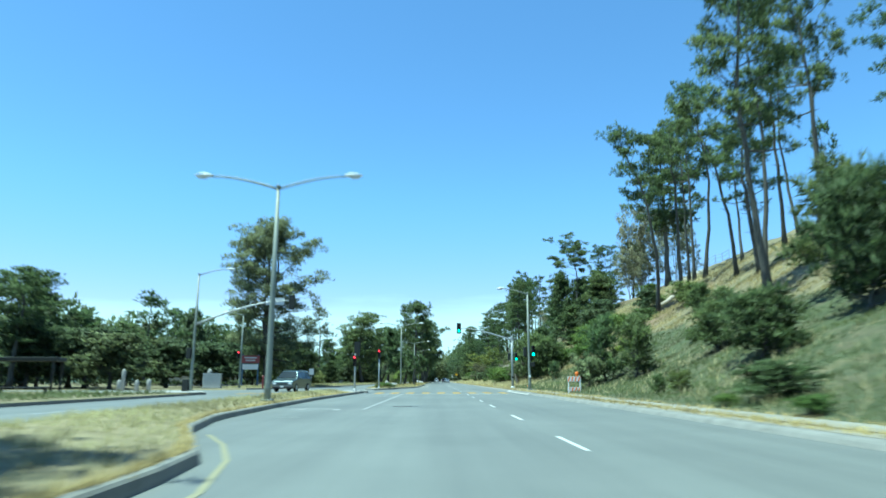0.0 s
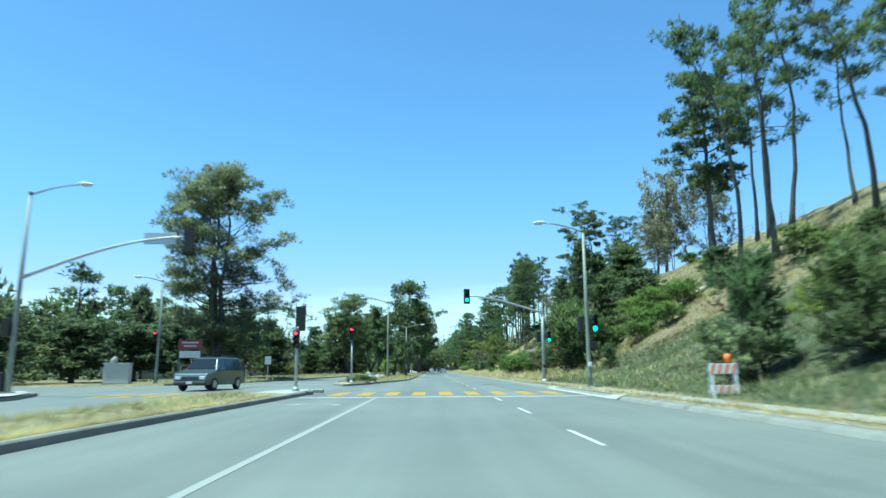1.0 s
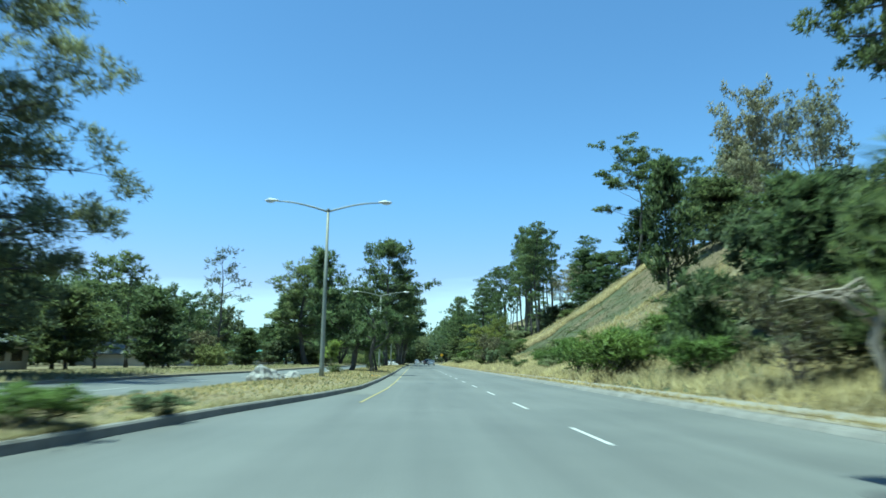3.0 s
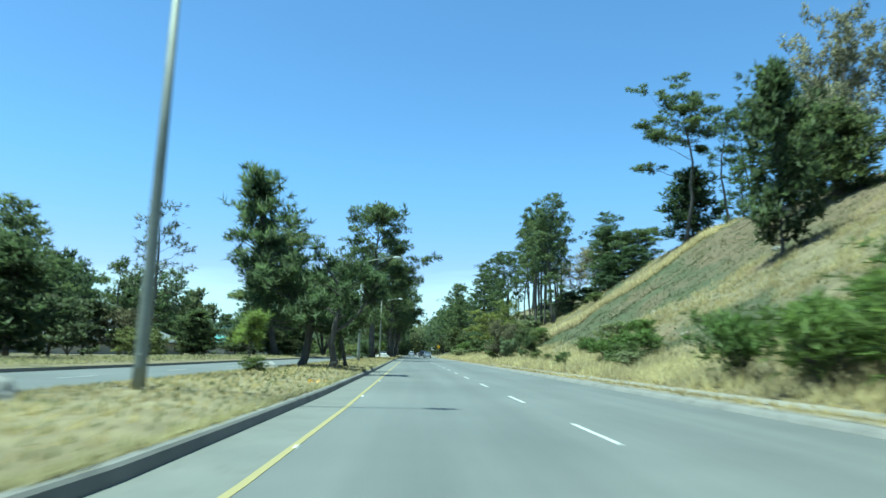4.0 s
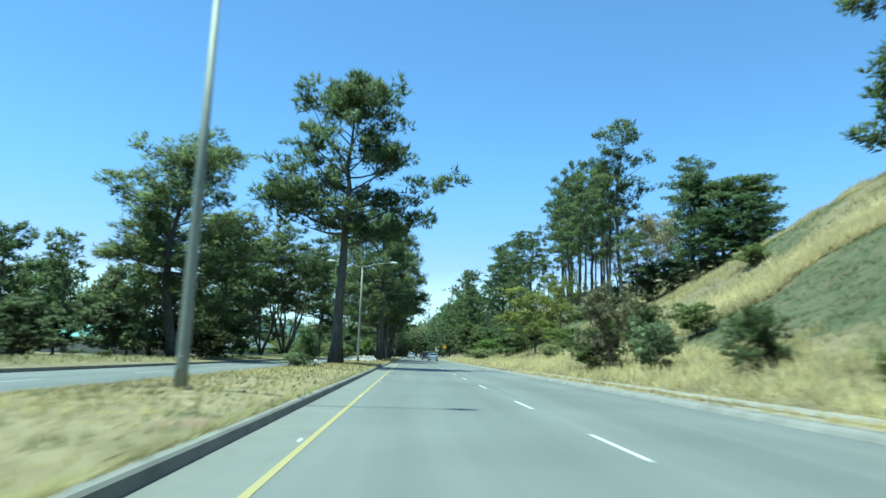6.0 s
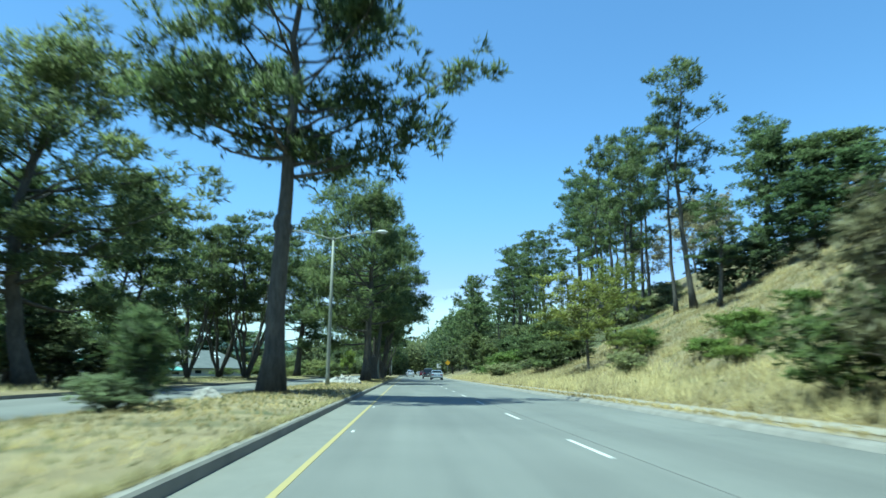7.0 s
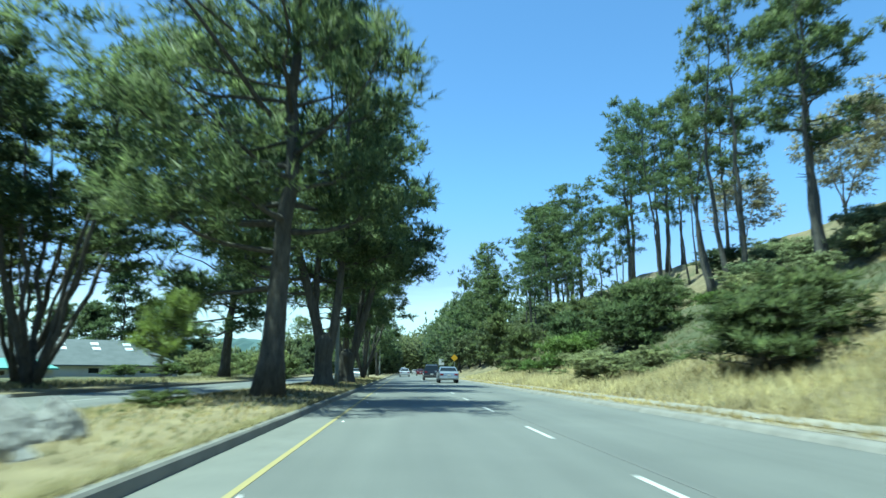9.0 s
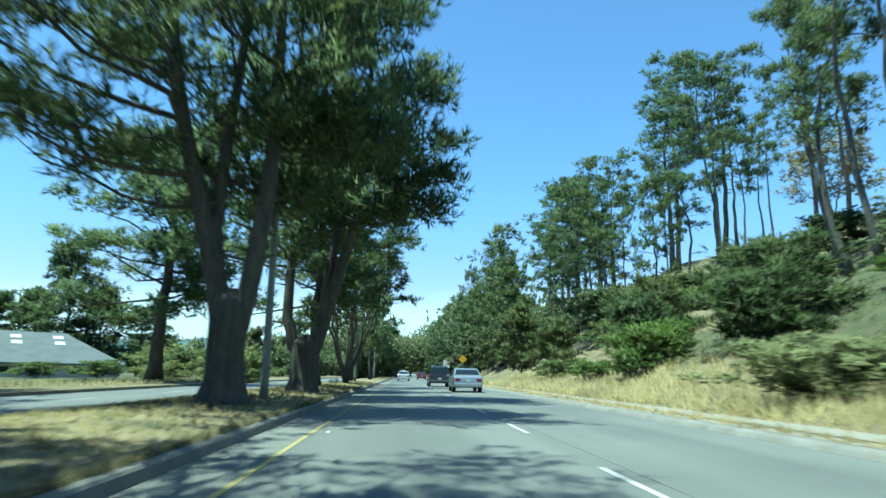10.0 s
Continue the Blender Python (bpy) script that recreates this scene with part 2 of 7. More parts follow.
PINE_GREY = foliage("grey_green_pine_needles", (0.115, 0.14, 0.082), (0.26, 0.285, 0.165), 0.5)
CYPRESS = foliage("cypress_leaves", (0.06, 0.088, 0.042), (0.165, 0.2, 0.086), 0.54)
EUCALYPT = foliage("eucalyptus_leaves", (0.17, 0.165, 0.105), (0.36, 0.34, 0.235), 0.45)
ACACIA = foliage("acacia_leaves", (0.11, 0.14, 0.042), (0.28, 0.315, 0.1), 0.55)
SHRUB = foliage("shrub_leaves", (0.078, 0.112, 0.042), (0.21, 0.25, 0.095), 0.55)
WOODS = foliage("broadleaf_leaves", (0.075, 0.098, 0.056), (0.175, 0.205, 0.108), 0.54)
BROOM = foliage("broom_leaves", (0.075, 0.12, 0.03), (0.2, 0.275, 0.08), 0.4)
GREY_SHRUB = foliage("grey_shrub_leaves", (0.08, 0.09, 0.055), (0.19, 0.19, 0.12), 0.35)
BROWN_SHRUB = foliage("brown_shrub_leaves", (0.082, 0.084, 0.05), (0.19, 0.185, 0.115), 0.4)
WILLOW = foliage("willow_leaves", (0.12, 0.15, 0.06), (0.28, 0.31, 0.135), 0.5)
# far ridge: distance haze is painted into this blue-green tree colour
HAZY_RIDGE = foliage("hazy_ridge_trees", (0.07, 0.11, 0.105), (0.12, 0.17, 0.16), 0.2, 0.02)
SAPLING = foliage("sapling_needles", (0.15, 0.20, 0.045), (0.34, 0.40, 0.11), 0.5)
STRAW = foliage("straw_blades", (0.244, 0.204, 0.107), (0.422, 0.363, 0.207), 0.5, 0.25)
VERGE_STRAW = foliage("verge_straw_blades", (0.29, 0.25, 0.14), (0.50, 0.44, 0.27), 0.5, 0.25)
PALE_STRAW = foliage("pale_straw_blades", (0.296, 0.266, 0.170), (0.474, 0.433, 0.289), 0.5, 0.25)
BANK_STRAW = foliage("bank_straw_blades", (0.20, 0.168, 0.09), (0.34, 0.295, 0.165), 0.5, 0.25)
GREEN_BLADES = foliage("green_blades", (0.064, 0.080, 0.032), (0.136, 0.148, 0.064), 0.45, 0.25)
MEADOW = foliage("meadow_blades", (0.075, 0.09, 0.038), (0.145, 0.158, 0.072), 0.5, 0.25)
SOFT_SHRUB = foliage("soft_grey_green_leaves", (0.15, 0.178, 0.095), (0.31, 0.345, 0.195), 0.5)
OLIVE_BLADES = foliage("olive_blades", (0.062, 0.066, 0.03), (0.105, 0.106, 0.052), 0.45, 0.25)
GALVANISED = surface("galvanised_steel", (0.30, 0.31, 0.31), (0.46, 0.47, 0.46), 2.0, 0.5, 0.55, relief=0.05)
OLD_PAINT = surface("dull_grey_pole_paint", (0.17, 0.19, 0.16), (0.29, 0.30, 0.26), 1.6, 0.6, 0.2, relief=0.1)
LAMP_SHELL = plain("lamp_shell", (0.66, 0.67, 0.65), 0.45)
DARK_METAL = plain("dark_metal", (0.016, 0.018, 0.016), 0.75)
LENS_OFF = plain("dark_lens", (0.03, 0.02, 0.02), 0.25)
GREEN_LIGHT = glow("green_signal_light", (0.12, 1.0, 0.60), 1.7)
RED_LIGHT = glow("red_signal_light", (1.0, 0.03, 0.06), 2.6)
STONE = surface("white_boulder", (0.30, 0.29, 0.265), (0.56, 0.55, 0.515), 2.4, 0.9, relief=1.0, depth=0.09, wear=(0.2, 0.19, 0.165))
GREY_STONE = surface("grey_boulder", (0.26, 0.25, 0.22), (0.48, 0.46, 0.42), 1.8, 0.9, relief=0.9, depth=0.06)
SIGN_BACK = plain("sign_aluminium", (0.50, 0.51, 0.51), 0.45, 0.4)
SIGN_WHITE = plain("sign_white", (0.75, 0.75, 0.73), 0.5)
SIGN_RED = plain("sign_dark_red", (0.22, 0.045, 0.045), 0.5)
SIGN_BLUE = plain("sign_blue_grey", (0.08, 0.14, 0.22), 0.5)
SIGN_YELLOW = plain("sign_yellow", (0.75, 0.42, 0.02), 0.5)
ORANGE = plain("orange_reflective", (0.80, 0.20, 0.03), 0.5)
ROOF_GREY = surface("grey_metal_roof", (0.07, 0.082, 0.082), (0.12, 0.135, 0.135), 0.7, 0.9, relief=0.1)
ROOF_PALE = surface("pale_metal_roof", (0.13, 0.14, 0.135), (0.19, 0.20, 0.195), 0.7, 0.9, relief=0.1)
ROOF_TEAL = surface("teal_roof", (0.10, 0.28, 0.24), (0.17, 0.36, 0.32), 0.7, 0.6, relief=0.1)
WALL_PALE = surface("pale_stucco", (0.45, 0.43, 0.38), (0.60, 0.58, 0.52), 0.6, 0.9)
SKYLIGHT = plain("white_skylight", (0.72, 0.76, 0.76), 0.3)
GLASS_DARK = plain("tinted_car_glass", (0.015, 0.02, 0.022), 0.08)
TYRE = plain("tyre_rubber", (0.02, 0.02, 0.02), 0.8)
RIM = plain("alloy_rim", (0.45, 0.46, 0.47), 0.35, 0.8)
TRIM = plain("black_plastic_trim", (0.03, 0.03, 0.032), 0.6)
TAIL_RED = plain("red_tail_light", (0.2, 0.012, 0.014), 0.2)
HEAD_CLEAR = plain("clear_headlight", (0.65, 0.67, 0.68), 0.12)
PLATE = plain("pale_plate", (0.62, 0.62, 0.6), 0.5)


def paint_body(name, colour, rough=0.28, metal=0.6):
    mat, nt, bsdf = make_material(name)
    dust = ramp(nt, grain(nt, coords(nt), 3.0, 6.0), [(0.35, colour), (0.75, tuple(c * 0.8 + 0.04 for c in colour))])
    nt.links.new(dust, bsdf.inputs["Base Color"])
    bsdf.inputs["Roughness"].default_value, bsdf.inputs["Metallic"].default_value = rough, metal
    bsdf.inputs["Coat Weight"].default_value = 0.5
    return mat


# ---- mesh helpers ----
class Shape:
    """Collects vertices and faces for one mesh."""

    def __init__(self):
        self.v, self.f = [], []

    def add(self, verts, faces):
        n = len(self.v)
        self.v.extend(tuple(p) for p in verts)
        self.f.extend(tuple(n + i for i in f) for f in faces)
        return self

    def box(self, x0, x1, y0, y1, z0, z1):
        c = [(x, y, z) for z in (z0, z1) for y in (y0, y1) for x in (x0, x1)]
        return self.add(c, [(0, 2, 3, 1), (4, 5, 7, 6), (0, 1, 5, 4), (2, 6, 7, 3), (0, 4, 6, 2), (1, 3, 7, 5)])

    def tube(self, points, radii, sides=8, cap=True):
        points = [Vector(p) for p in points]
        rings, last = [], None
        for i, p in enumerate(points):
            d = (points[min(i + 1, len(points) - 1)] - points[max(i - 1, 0)])
            d = d.normalized() if d.length > 1e-9 else Vector((0, 0, 1))
            if last is None:
                a = d.cross(Vector((0.31, 0.95, 0.05)))
                a = a.normalized() if a.length > 1e-3 else Vector((1, 0, 0))
            else:
                a = (last - d * last.dot(d)).normalized()
            last = a
            b = d.cross(a)
            rings.append([p + (a * math.cos(k * math.tau / sides) + b * math.sin(k * math.tau / sides)) * radii[i] for k in range(sides)])
        faces = []
        for i in range(len(rings) - 1):
            for k in range(sides):
                j = (k + 1) % sides
                faces.append((i * sides + k, i * sides + j, (i + 1) * sides + j, (i + 1) * sides + k))
        if cap:
            faces.append(tuple(range(sides - 1, -1, -1)))
            faces.append(tuple((len(rings) - 1) * sides + k for k in range(sides)))
        return self.add([p for ring in rings for p in ring], faces)

    def prism(self, outline, depth, axis="y", at=0.0):
        """A flat outline of (a, b) pairs thickened along an axis, centred at a place on it."""
        put = {"y": lambda a, b, d: (a, d, b), "x": lambda a, b, d: (d, a, b), "z": lambda a, b, d: (a, b, d)}[axis]
        n = len(outline)
        verts = [put(a, b, at + s * depth / 2) for s in (-1, 1) for a, b in outline]
        faces = [tuple(range(n - 1, -1, -1)), tuple(range(n, 2 * n))] + [(i, (i + 1) % n, n + (i + 1) % n, n + i) for i in range(n)]
        return self.add(verts, faces)

    def mesh(self, name, smooth=False):
        me = bpy.data.meshes.new(name)
        me.from_pydata(self.v, [], self.f)
        bm = bmesh.new()
        bm.from_mesh(me)
        bmesh.ops.recalc_face_normals(bm, faces=bm.faces)
        bm.to_mesh(me)
        bm.free()
        if smooth:
            me.shade_smooth()
        return me


def part(name, shape, material, parent=None, label="", smooth=False, bevel=0.0, at=None):
    """Links a shape (or a ready mesh) as one mesh object, under a thing or part if one is given."""
    me = shape.mesh(name, smooth) if isinstance(shape, Shape) else shape
    if material and not me.materials:
        me.materials.append(material)
    ob = new(name, me)
    if bevel:
        m = ob.modifiers.new("bevel", "BEVEL")
        m.width, m.segments, m.limit_method = bevel, 2, "ANGLE"
    if parent:
        ob.parent = parent
    if at:
        ob.location = at
    if label:
        ob["label"] = label
    return ob


def thing(name, x=0.0, y=0.0, z=0.0, turn=0.0, label="", category="", group="", kind=""):
    root = new(name)
    root.empty_display_size = 0.3
    root.location, root.rotation_euler = (x, y, z), (0, 0, radians(turn))
    return tagged(root, label, category, group, kind)


def smooth_step(a, b, v):
    v = min(1.0, max(0.0, (v - a) / (b - a)))
    return v * v * (3 - 2 * v)


# ---- the ground ----
HILL_X = (6.4, 7.4, 9.5, 11.6, 14, 17, 19, 24, 29, 32, 35, 36, 40, 43, 50, 70, 120, 400)
HILL_A = (0.02, 0.1, 0.5, 1.1, 2.3, 4, 5.1, 8, 10.9, 12.9, 14.4, 14.9, 17, 18.6, 20, 23, 26, 30)
HILL_B = (0.02, 0.1, 0.5, 1.1, 2.3, 3.9, 5.0, 8.3, 12.0, 14.2, 16.1, 16.6, 17.5, 17.9, 18.6, 20, 23, 27)
HILL_C = (0.02, 0.1, 0.4, 0.9, 1.8, 3.0, 4.0, 6.3, 8.2, 9.6, 11.4, 12, 14.6, 16.4, 18.5, 21, 24, 28)


def hill(x, y):
    """Height of the bank on the right, whose profile changes along the road."""
    a, b, c = (float(np.interp(x, HILL_X, p)) for p in (HILL_A, HILL_B, HILL_C))
    u, v, w = smooth_step(120, 145, y), smooth_step(163, 200, y), smooth_step(255, 300, y)
    h = a * (1 - u) + b * u
    h = h * (1 - v) + c * v
    h = h * (1 - w) + a * w
    far = smooth_step(420, 900, y)
    return h * (1 - far) + 2.0 * far * smooth_step(6.4, 60, x)


def ground_height(x, y):
    if x > 6.4:
        rough = smooth_step(8, 13, x)
        z = hill(x, y) + rough * (0.5 * noise.noise((x * 0.16, y * 0.16, 0)) + 0.22 * noise.noise((x * 0.7, y * 0.7, 3)))
        return z
    if x > -20.5:
        return -0.08
    if 55.0 < y < 71.0:
        return -0.08
    return 0.12 + 0.12 * noise.noise((x * 0.1, y * 0.1, 7)) - 0.05 * smooth_step(-20, -26, x)


def upper_edge(x):
    """The far edge of the green patch on the bank."""
    return 156.5 - 0.35 * (x - 23)


def lush_or_shade(x, y):
    """Where the bank's grass has stayed green, and where green darkens it for the pines' shade, 0 to 1."""
    ragged = 2.2 * noise.noise((x * 0.22, y * 0.22, 2)) + 0.9 * noise.noise((x * 0.8, y * 0.8, 5))
    inside = min(y - (133 - 0.62 * (x - 17)), upper_edge(x) - y, x - 13.4, 40 - x) + ragged
    # greens the slope below the far pines, partly painting in their shade
    inside = max(inside, min(y - 208, 243 - y, x - 13, 30 - x) + ragged - 1.2)
    foot = max(min(70 - y, 17.5 - x + 0.06 * (70 - y)), min(118 - y, y - 105, x - 11, 17 - x)) + 2 * ragged
    patchy = 12 * noise.noise((x * 0.07, y * 0.05, 9)) + 3 * noise.noise((x * 0.3, y * 0.3, 4)) - 5.2
    return smooth_step(-1.6, 1.6, max(inside, foot, patchy + ragged))


def eroded(x, y):
    """Where bare brown earth shows on the bank below the fallen trees, 0 to 1."""
    along = (x - 16) * 0.82 + (y - 65) * 0.57
    across = (y - 65) * 0.82 - (x - 16) * 0.57
    ragged = 1.6 * noise.noise((x * 0.3, y * 0.3, 21)) + 0.8 * noise.noise((x, y, 22))
    slide = 0.85 * smooth_step(-1.2, 1.2, min(along + 1, 15 - along, 3.2 - abs(across)) + ragged)
    worn = min(x - 18.5, y - 122, upper_edge(x) - 2 - y, 40 - x, 1.5) + 7.5 * noise.noise((x * 0.2, y * 0.2, 31)) + 3 * noise.noise((x * 0.75, y * 0.75, 32)) + 0.38 * (x - 26.5)
    return max(slide, 0.5 * smooth_step(-0.8, 3.2, worn))


def sheet(name, xs, ys, height, material):
    s = Shape()
    s.v = [(x, y, height(x, y)) for y in ys for x in xs]
    n = len(xs)
    s.f = [(j * n + i, j * n + i + 1, (j + 1) * n + i + 1, (j + 1) * n + i) for j in range(len(ys) - 1) for i in range(n - 1)]
    return part(name, s, material, smooth=True)


gx = [-3000, -1500, -700, -350, -180, -110, -70, -50, -40, -34, -29, -25, -22, -20.6, -20.4] + [-10, 0, 6.3, 6.41, 6.9, 7.4] + list(np.arange(8, 50, 0.85)) + [52, 56, 62, 70, 85, 110, 160, 260, 500, 1200, 3000]
gy = [-1500, -500, -200, -80] + list(np.arange(-40, 54.9, 2.5)) + [54.9, 55.1, 58, 62, 66, 70.9, 71.1] + list(np.arange(73, 330, 1.6)) + list(np.arange(330, 520, 8)) + [560, 640, 760, 900, 1200, 1800, 2600, 4200]
ground = sheet("ground", gx, gy, ground_height, GROUND)
tagged(ground, "dry grassy ground rising to a bank", "ground", kind="structure")
mask = ground.data.attributes.new("lush_or_shade", "FLOAT", "POINT")
mask.data.foreach_set("value", [lush_or_shade(v.co.x, v.co.y) if v.co.x > 6 else smooth_step(215, 235, v.co.y) * 0.7 for v in ground.data.vertices])
mask = ground.data.attributes.new("scar", "FLOAT", "POINT")
mask.data.foreach_set("value", [eroded(v.co.x, v.co.y) for v in ground.data.vertices])


def at_station(table):
    ys, xs = [r[0] for r in table], [r[1] for r in table]
    return lambda y: float(np.interp(y, ys, xs))


# edges of the carriageways: (place along the road, place across it)
MEDIAN_ONE = at_station([(-60, -2.9), (8.5, -2.9), (10.6, -3.15), (12.6, -3.95), (14.6, -4.8), (18.7, -5.7), (25, -6.02), (34, -6.26), (45, -6.12), (52.5, -5.95)])
MEDIAN_TWO = at_station([(67, -6.15), (70.5, -5.4), (76, -4.7), (82, -3.65), (87.5, -2.98), (92, -2.9), (98, -2.8), (120, -2.78), (140, -2.9), (160, -3.0), (190, -3.05), (215, -3.05), (900, -3.05)])
MEDIAN_BACK = at_station([(-60, -8.3), (50, -8.0), (54, -7.9), (67, -6.75), (69, -7.4), (71.5, -7.85), (80, -7.95), (900, -8.1)])
LEFT_EDGE = at_station([(-60, -16.2), (48, -16.4), (53, -18.5), (56, -22), (70, -22), (74, -19.2), (80, -17.6), (95, -16), (120, -15), (900, -15.0)])
RIGHT_EDGE = at_station([(-60, 5.8), (900, 5.8)])


def strip(name, ys, left, right, z, material, parts=6, crown=0.0):
    s = Shape()
    rows = []
    for y in ys:
        a, b = left(y), right(y)
        for i in range(parts + 1):
            u = i / parts
            rise = crown * 4 * u * (1 - u) * smooth_step(ys[0], ys[0] + 3, y) * (1 - smooth_step(ys[-1] - 3, ys[-1], y))
            rows.append((a + (b - a) * u, y, z + rise))
    n = parts + 1
    s.v = rows
    s.f = [(j * n + i, j * n + i + 1, (j + 1) * n + i + 1, (j + 1) * n + i) for j in range(len(ys) - 1) for i in range(parts)]
    return part(name, s, material, smooth=True)


road_stations = list(np.arange(-60, 120, 3.0)) + list(np.arange(120, 900, 20.0)) + [900]
road = strip("road", road_stations, lambda y: LEFT_EDGE(y) - 0.25, RIGHT_EDGE, 0.0, ASPHALT, 8)
tagged(road, "worn pale grey asphalt road with lane markings", "road", kind="structure")
side_road = strip("side_road", [55.3, 60, 66, 70.7], lambda y: -160.0, lambda y: -21.5, -0.004, ASPHALT, 20)
tagged(side_road, "grey asphalt side street joining the road", "road", kind="structure")


def verge(name, ys, z=0.12):
    v = strip(name, ys, lambda y: -23.0, lambda y: LEFT_EDGE(y), z, GROUND, 6, 0.05)
    return tagged(v, "dry grass verge beside the road", "grass verge", kind="structure")


verge("verge_left_near", list(np.arange(-60, 54.1, 3.0)))
verge("verge_left_far", [71.5, 74, 77, 80, 85, 90, 95] + list(np.arange(100, 900, 20.0)))


def sweep(name, path, profile, material, label, closed=False):
    """A kerb: a cross-section of (out, up) pairs swept along a line; out points to the right of its way."""
    s = Shape()
    n = len(path)
    for i, (x, y) in enumerate(path):
        x0, y0 = path[i - 1] if i or closed else path[i]
        x1, y1 = path[(i + 1) % n] if i < n - 1 or closed else path[i]
        d = Vector((x1 - x0, y1 - y0)).normalized()
        for out, up in profile:
            s.v.append((x + d.y * out, y - d.x * out, up))
    m = len(profile)
    for i in range(n if closed else n - 1):
        j = (i + 1) % n
        s.f += [(i * m + k, i * m + (k + 1) % m, j * m + (k + 1) % m, j * m + k) for k in range(m)]
    if not closed:
        s.f += [tuple(range(m)), tuple((n - 1) * m + k for k in range(m))]
    return tagged(part(name, s, material), label, "kerb", kind="structure")


KERB = [(0.07, -0.05), (0.07, 0.0), (0.055, 0.12), (0.03, 0.15), (-0.06, 0.158), (-0.06, -0.05)]
one = [(MEDIAN_ONE(y), y) for y in list(np.arange(-60, 6, 6.0)) + list(np.arange(6, 53, 1.5))]
one += [(-6.1, 53.3), (-6.5, 53.9), (-7.0, 54.0), (-7.5, 53.7), (-7.85, 53.0)] + [(MEDIAN_BACK(y), y) for y in np.arange(52, -60, -4.0)]
two = [(-6.85, 67.2), (-6.68, 66.75), (-6.45, 66.45), (-6.25, 66.6)]
two = two + [(MEDIAN_TWO(y), y) for y in list(np.arange(67, 100, 1.5)) + list(np.arange(100, 901, 8.0))]
back = [(MEDIAN_BACK(y), y) for y in list(np.arange(900, 80, -8.0)) + [78, 75, 73, 71.5, 70, 69, 68, 67.2]]
sweep("median_kerb_near", one, KERB, CURB, "weathered grey concrete kerb round the grass median")
sweep("median_kerb_far", two, KERB, CURB, "weathered grey concrete kerb along the grass median")
sweep("median_kerb_back", back, KERB, CURB, "weathered grey concrete kerb on the median's other side")
sweep("kerb_right", [(5.78, y) for y in np.arange(900, -61, -10.0)], [(0.1, -0.05), (0.1, 0.004), (0.04, 0.075), (0.0, 0.1), (-0.2, 0.125), (-0.2, -0.05)], CURB, "low worn concrete kerb beside the bank")
sweep("kerb_left_near", [(LEFT_EDGE(y), y) for y in list(np.arange(54.5, 44, -1.0)) + list(np.arange(44, -60, -8.0))], [(0.0, -0.05), (0.0, 0.12), (-0.15, 0.14), (-0.15, -0.05)], CURB, "pale concrete kerb beside the verge")
sweep("kerb_left_far", [(LEFT_EDGE(y), y) for y in list(np.arange(900, 110, -10.0)) + list(np.arange(110, 71, -2.0))], [(0.0, -0.05), (0.0, 0.12), (-0.15, 0.14), (-0.15, -0.05)], CURB, "pale concrete kerb beside the far verge")


yellow = [(-2.3, 80.0), (-2.0, 88), (-1.92, 95), (-1.93, 120), (-2.0, 150), (-2.12, 190), (-2.15, 230), (-2.2, 500), (-2.2, 900)]
EDGE_LINE = at_station([(y, x) for x, y in yellow])
gutter = strip("gutter_median", list(np.arange(84, 120, 3.0)) + list(np.arange(120, 900, 20.0)), lambda y: MEDIAN_TWO(y) + 0.06, EDGE_LINE, 0.002, GUTTER, 2)
tagged(gutter, "pale worn concrete gutter along the median kerb", "gutter", kind="structure")


def median_top(name, ys, edge):
    m = strip(name, ys, lambda y: MEDIAN_BACK(y) + 0.06, lambda y: edge(y) - 0.06, 0.148, MEDIAN_GRASS, 8, 0.15)
    return tagged(m, "dry straw-coloured grass median", "grass median", kind="structure")


median_top("median_near", list(np.arange(-60, 50.6, 1.5)), MEDIAN_ONE)
median_top("median_far", list(np.arange(68.5, 120, 1.5)) + list(np.arange(120, 901, 10.0)), MEDIAN_TWO)


def nose(name, outline, z):
    s = Shape()
    n = len(outline)
    s.v = [(x, y, z) for x, y in outline] + [(x, y, z - 0.1) for x, y in outline]
    s.f = [tuple(range(n))] + [(i, (i + 1) % n, n + (i + 1) % n, n + i) for i in range(n)]
    return tagged(part(name, s, CONCRETE), "pale concrete nose of the median", "concrete", kind="structure")


nose("median_nose_near", [(-7.9, 48.5), (MEDIAN_ONE(48.5) - 0.1, 48.5), (MEDIAN_ONE(50) - 0.1, 50), (MEDIAN_ONE(52) - 0.1, 52), (-6.25, 53.2), (-6.6, 53.75), (-7.0, 53.85), (-7.45, 53.55), (-7.75, 52.9), (-7.85, 52)], 0.17)
nose("median_nose_far", [(-7.42, 69.4), (-6.84, 67.4), (-6.66, 66.9), (-6.45, 66.6), (-6.3, 66.75), (MEDIAN_TWO(67.2) - 0.1, 67.2), (MEDIAN_TWO(69.4) - 0.1, 69.4)], 0.158)
path_right = strip("path_right", list(np.arange(-60, 900, 10.0)), lambda y: 5.97, lambda y: 6.55, 0.13, PATH_DIRT, 3, 0.01)
tagged(path_right, "gritty strip of dry grass beside the kerb", "verge", kind="structure")
walk_right = strip("pavement_right", list(np.arange(-60, 900, 10.0)), lambda y: 6.55, lambda y: 7.7, 0.145, WALKWAY, 3, 0.01)
tagged(walk_right, "pale dusty concrete walk below the bank", "pavement", kind="structure")
pad = strip("pavement_corner", [44.5, 46, 50, 55, 58], lambda y: 5.96, lambda y: 8.0 + 0.8 * math.sin((y - 44.5) / 13.5 * math.pi), 0.15, CONCRETE, 3)
tagged(pad, "pale concrete pavement at the crossing's corner", "pavement", kind="structure")
ramp_stations = [45, 46, 47, 48, 49.5, 51, 53, 54.5, 56, 57, 58]
apron = Shape()
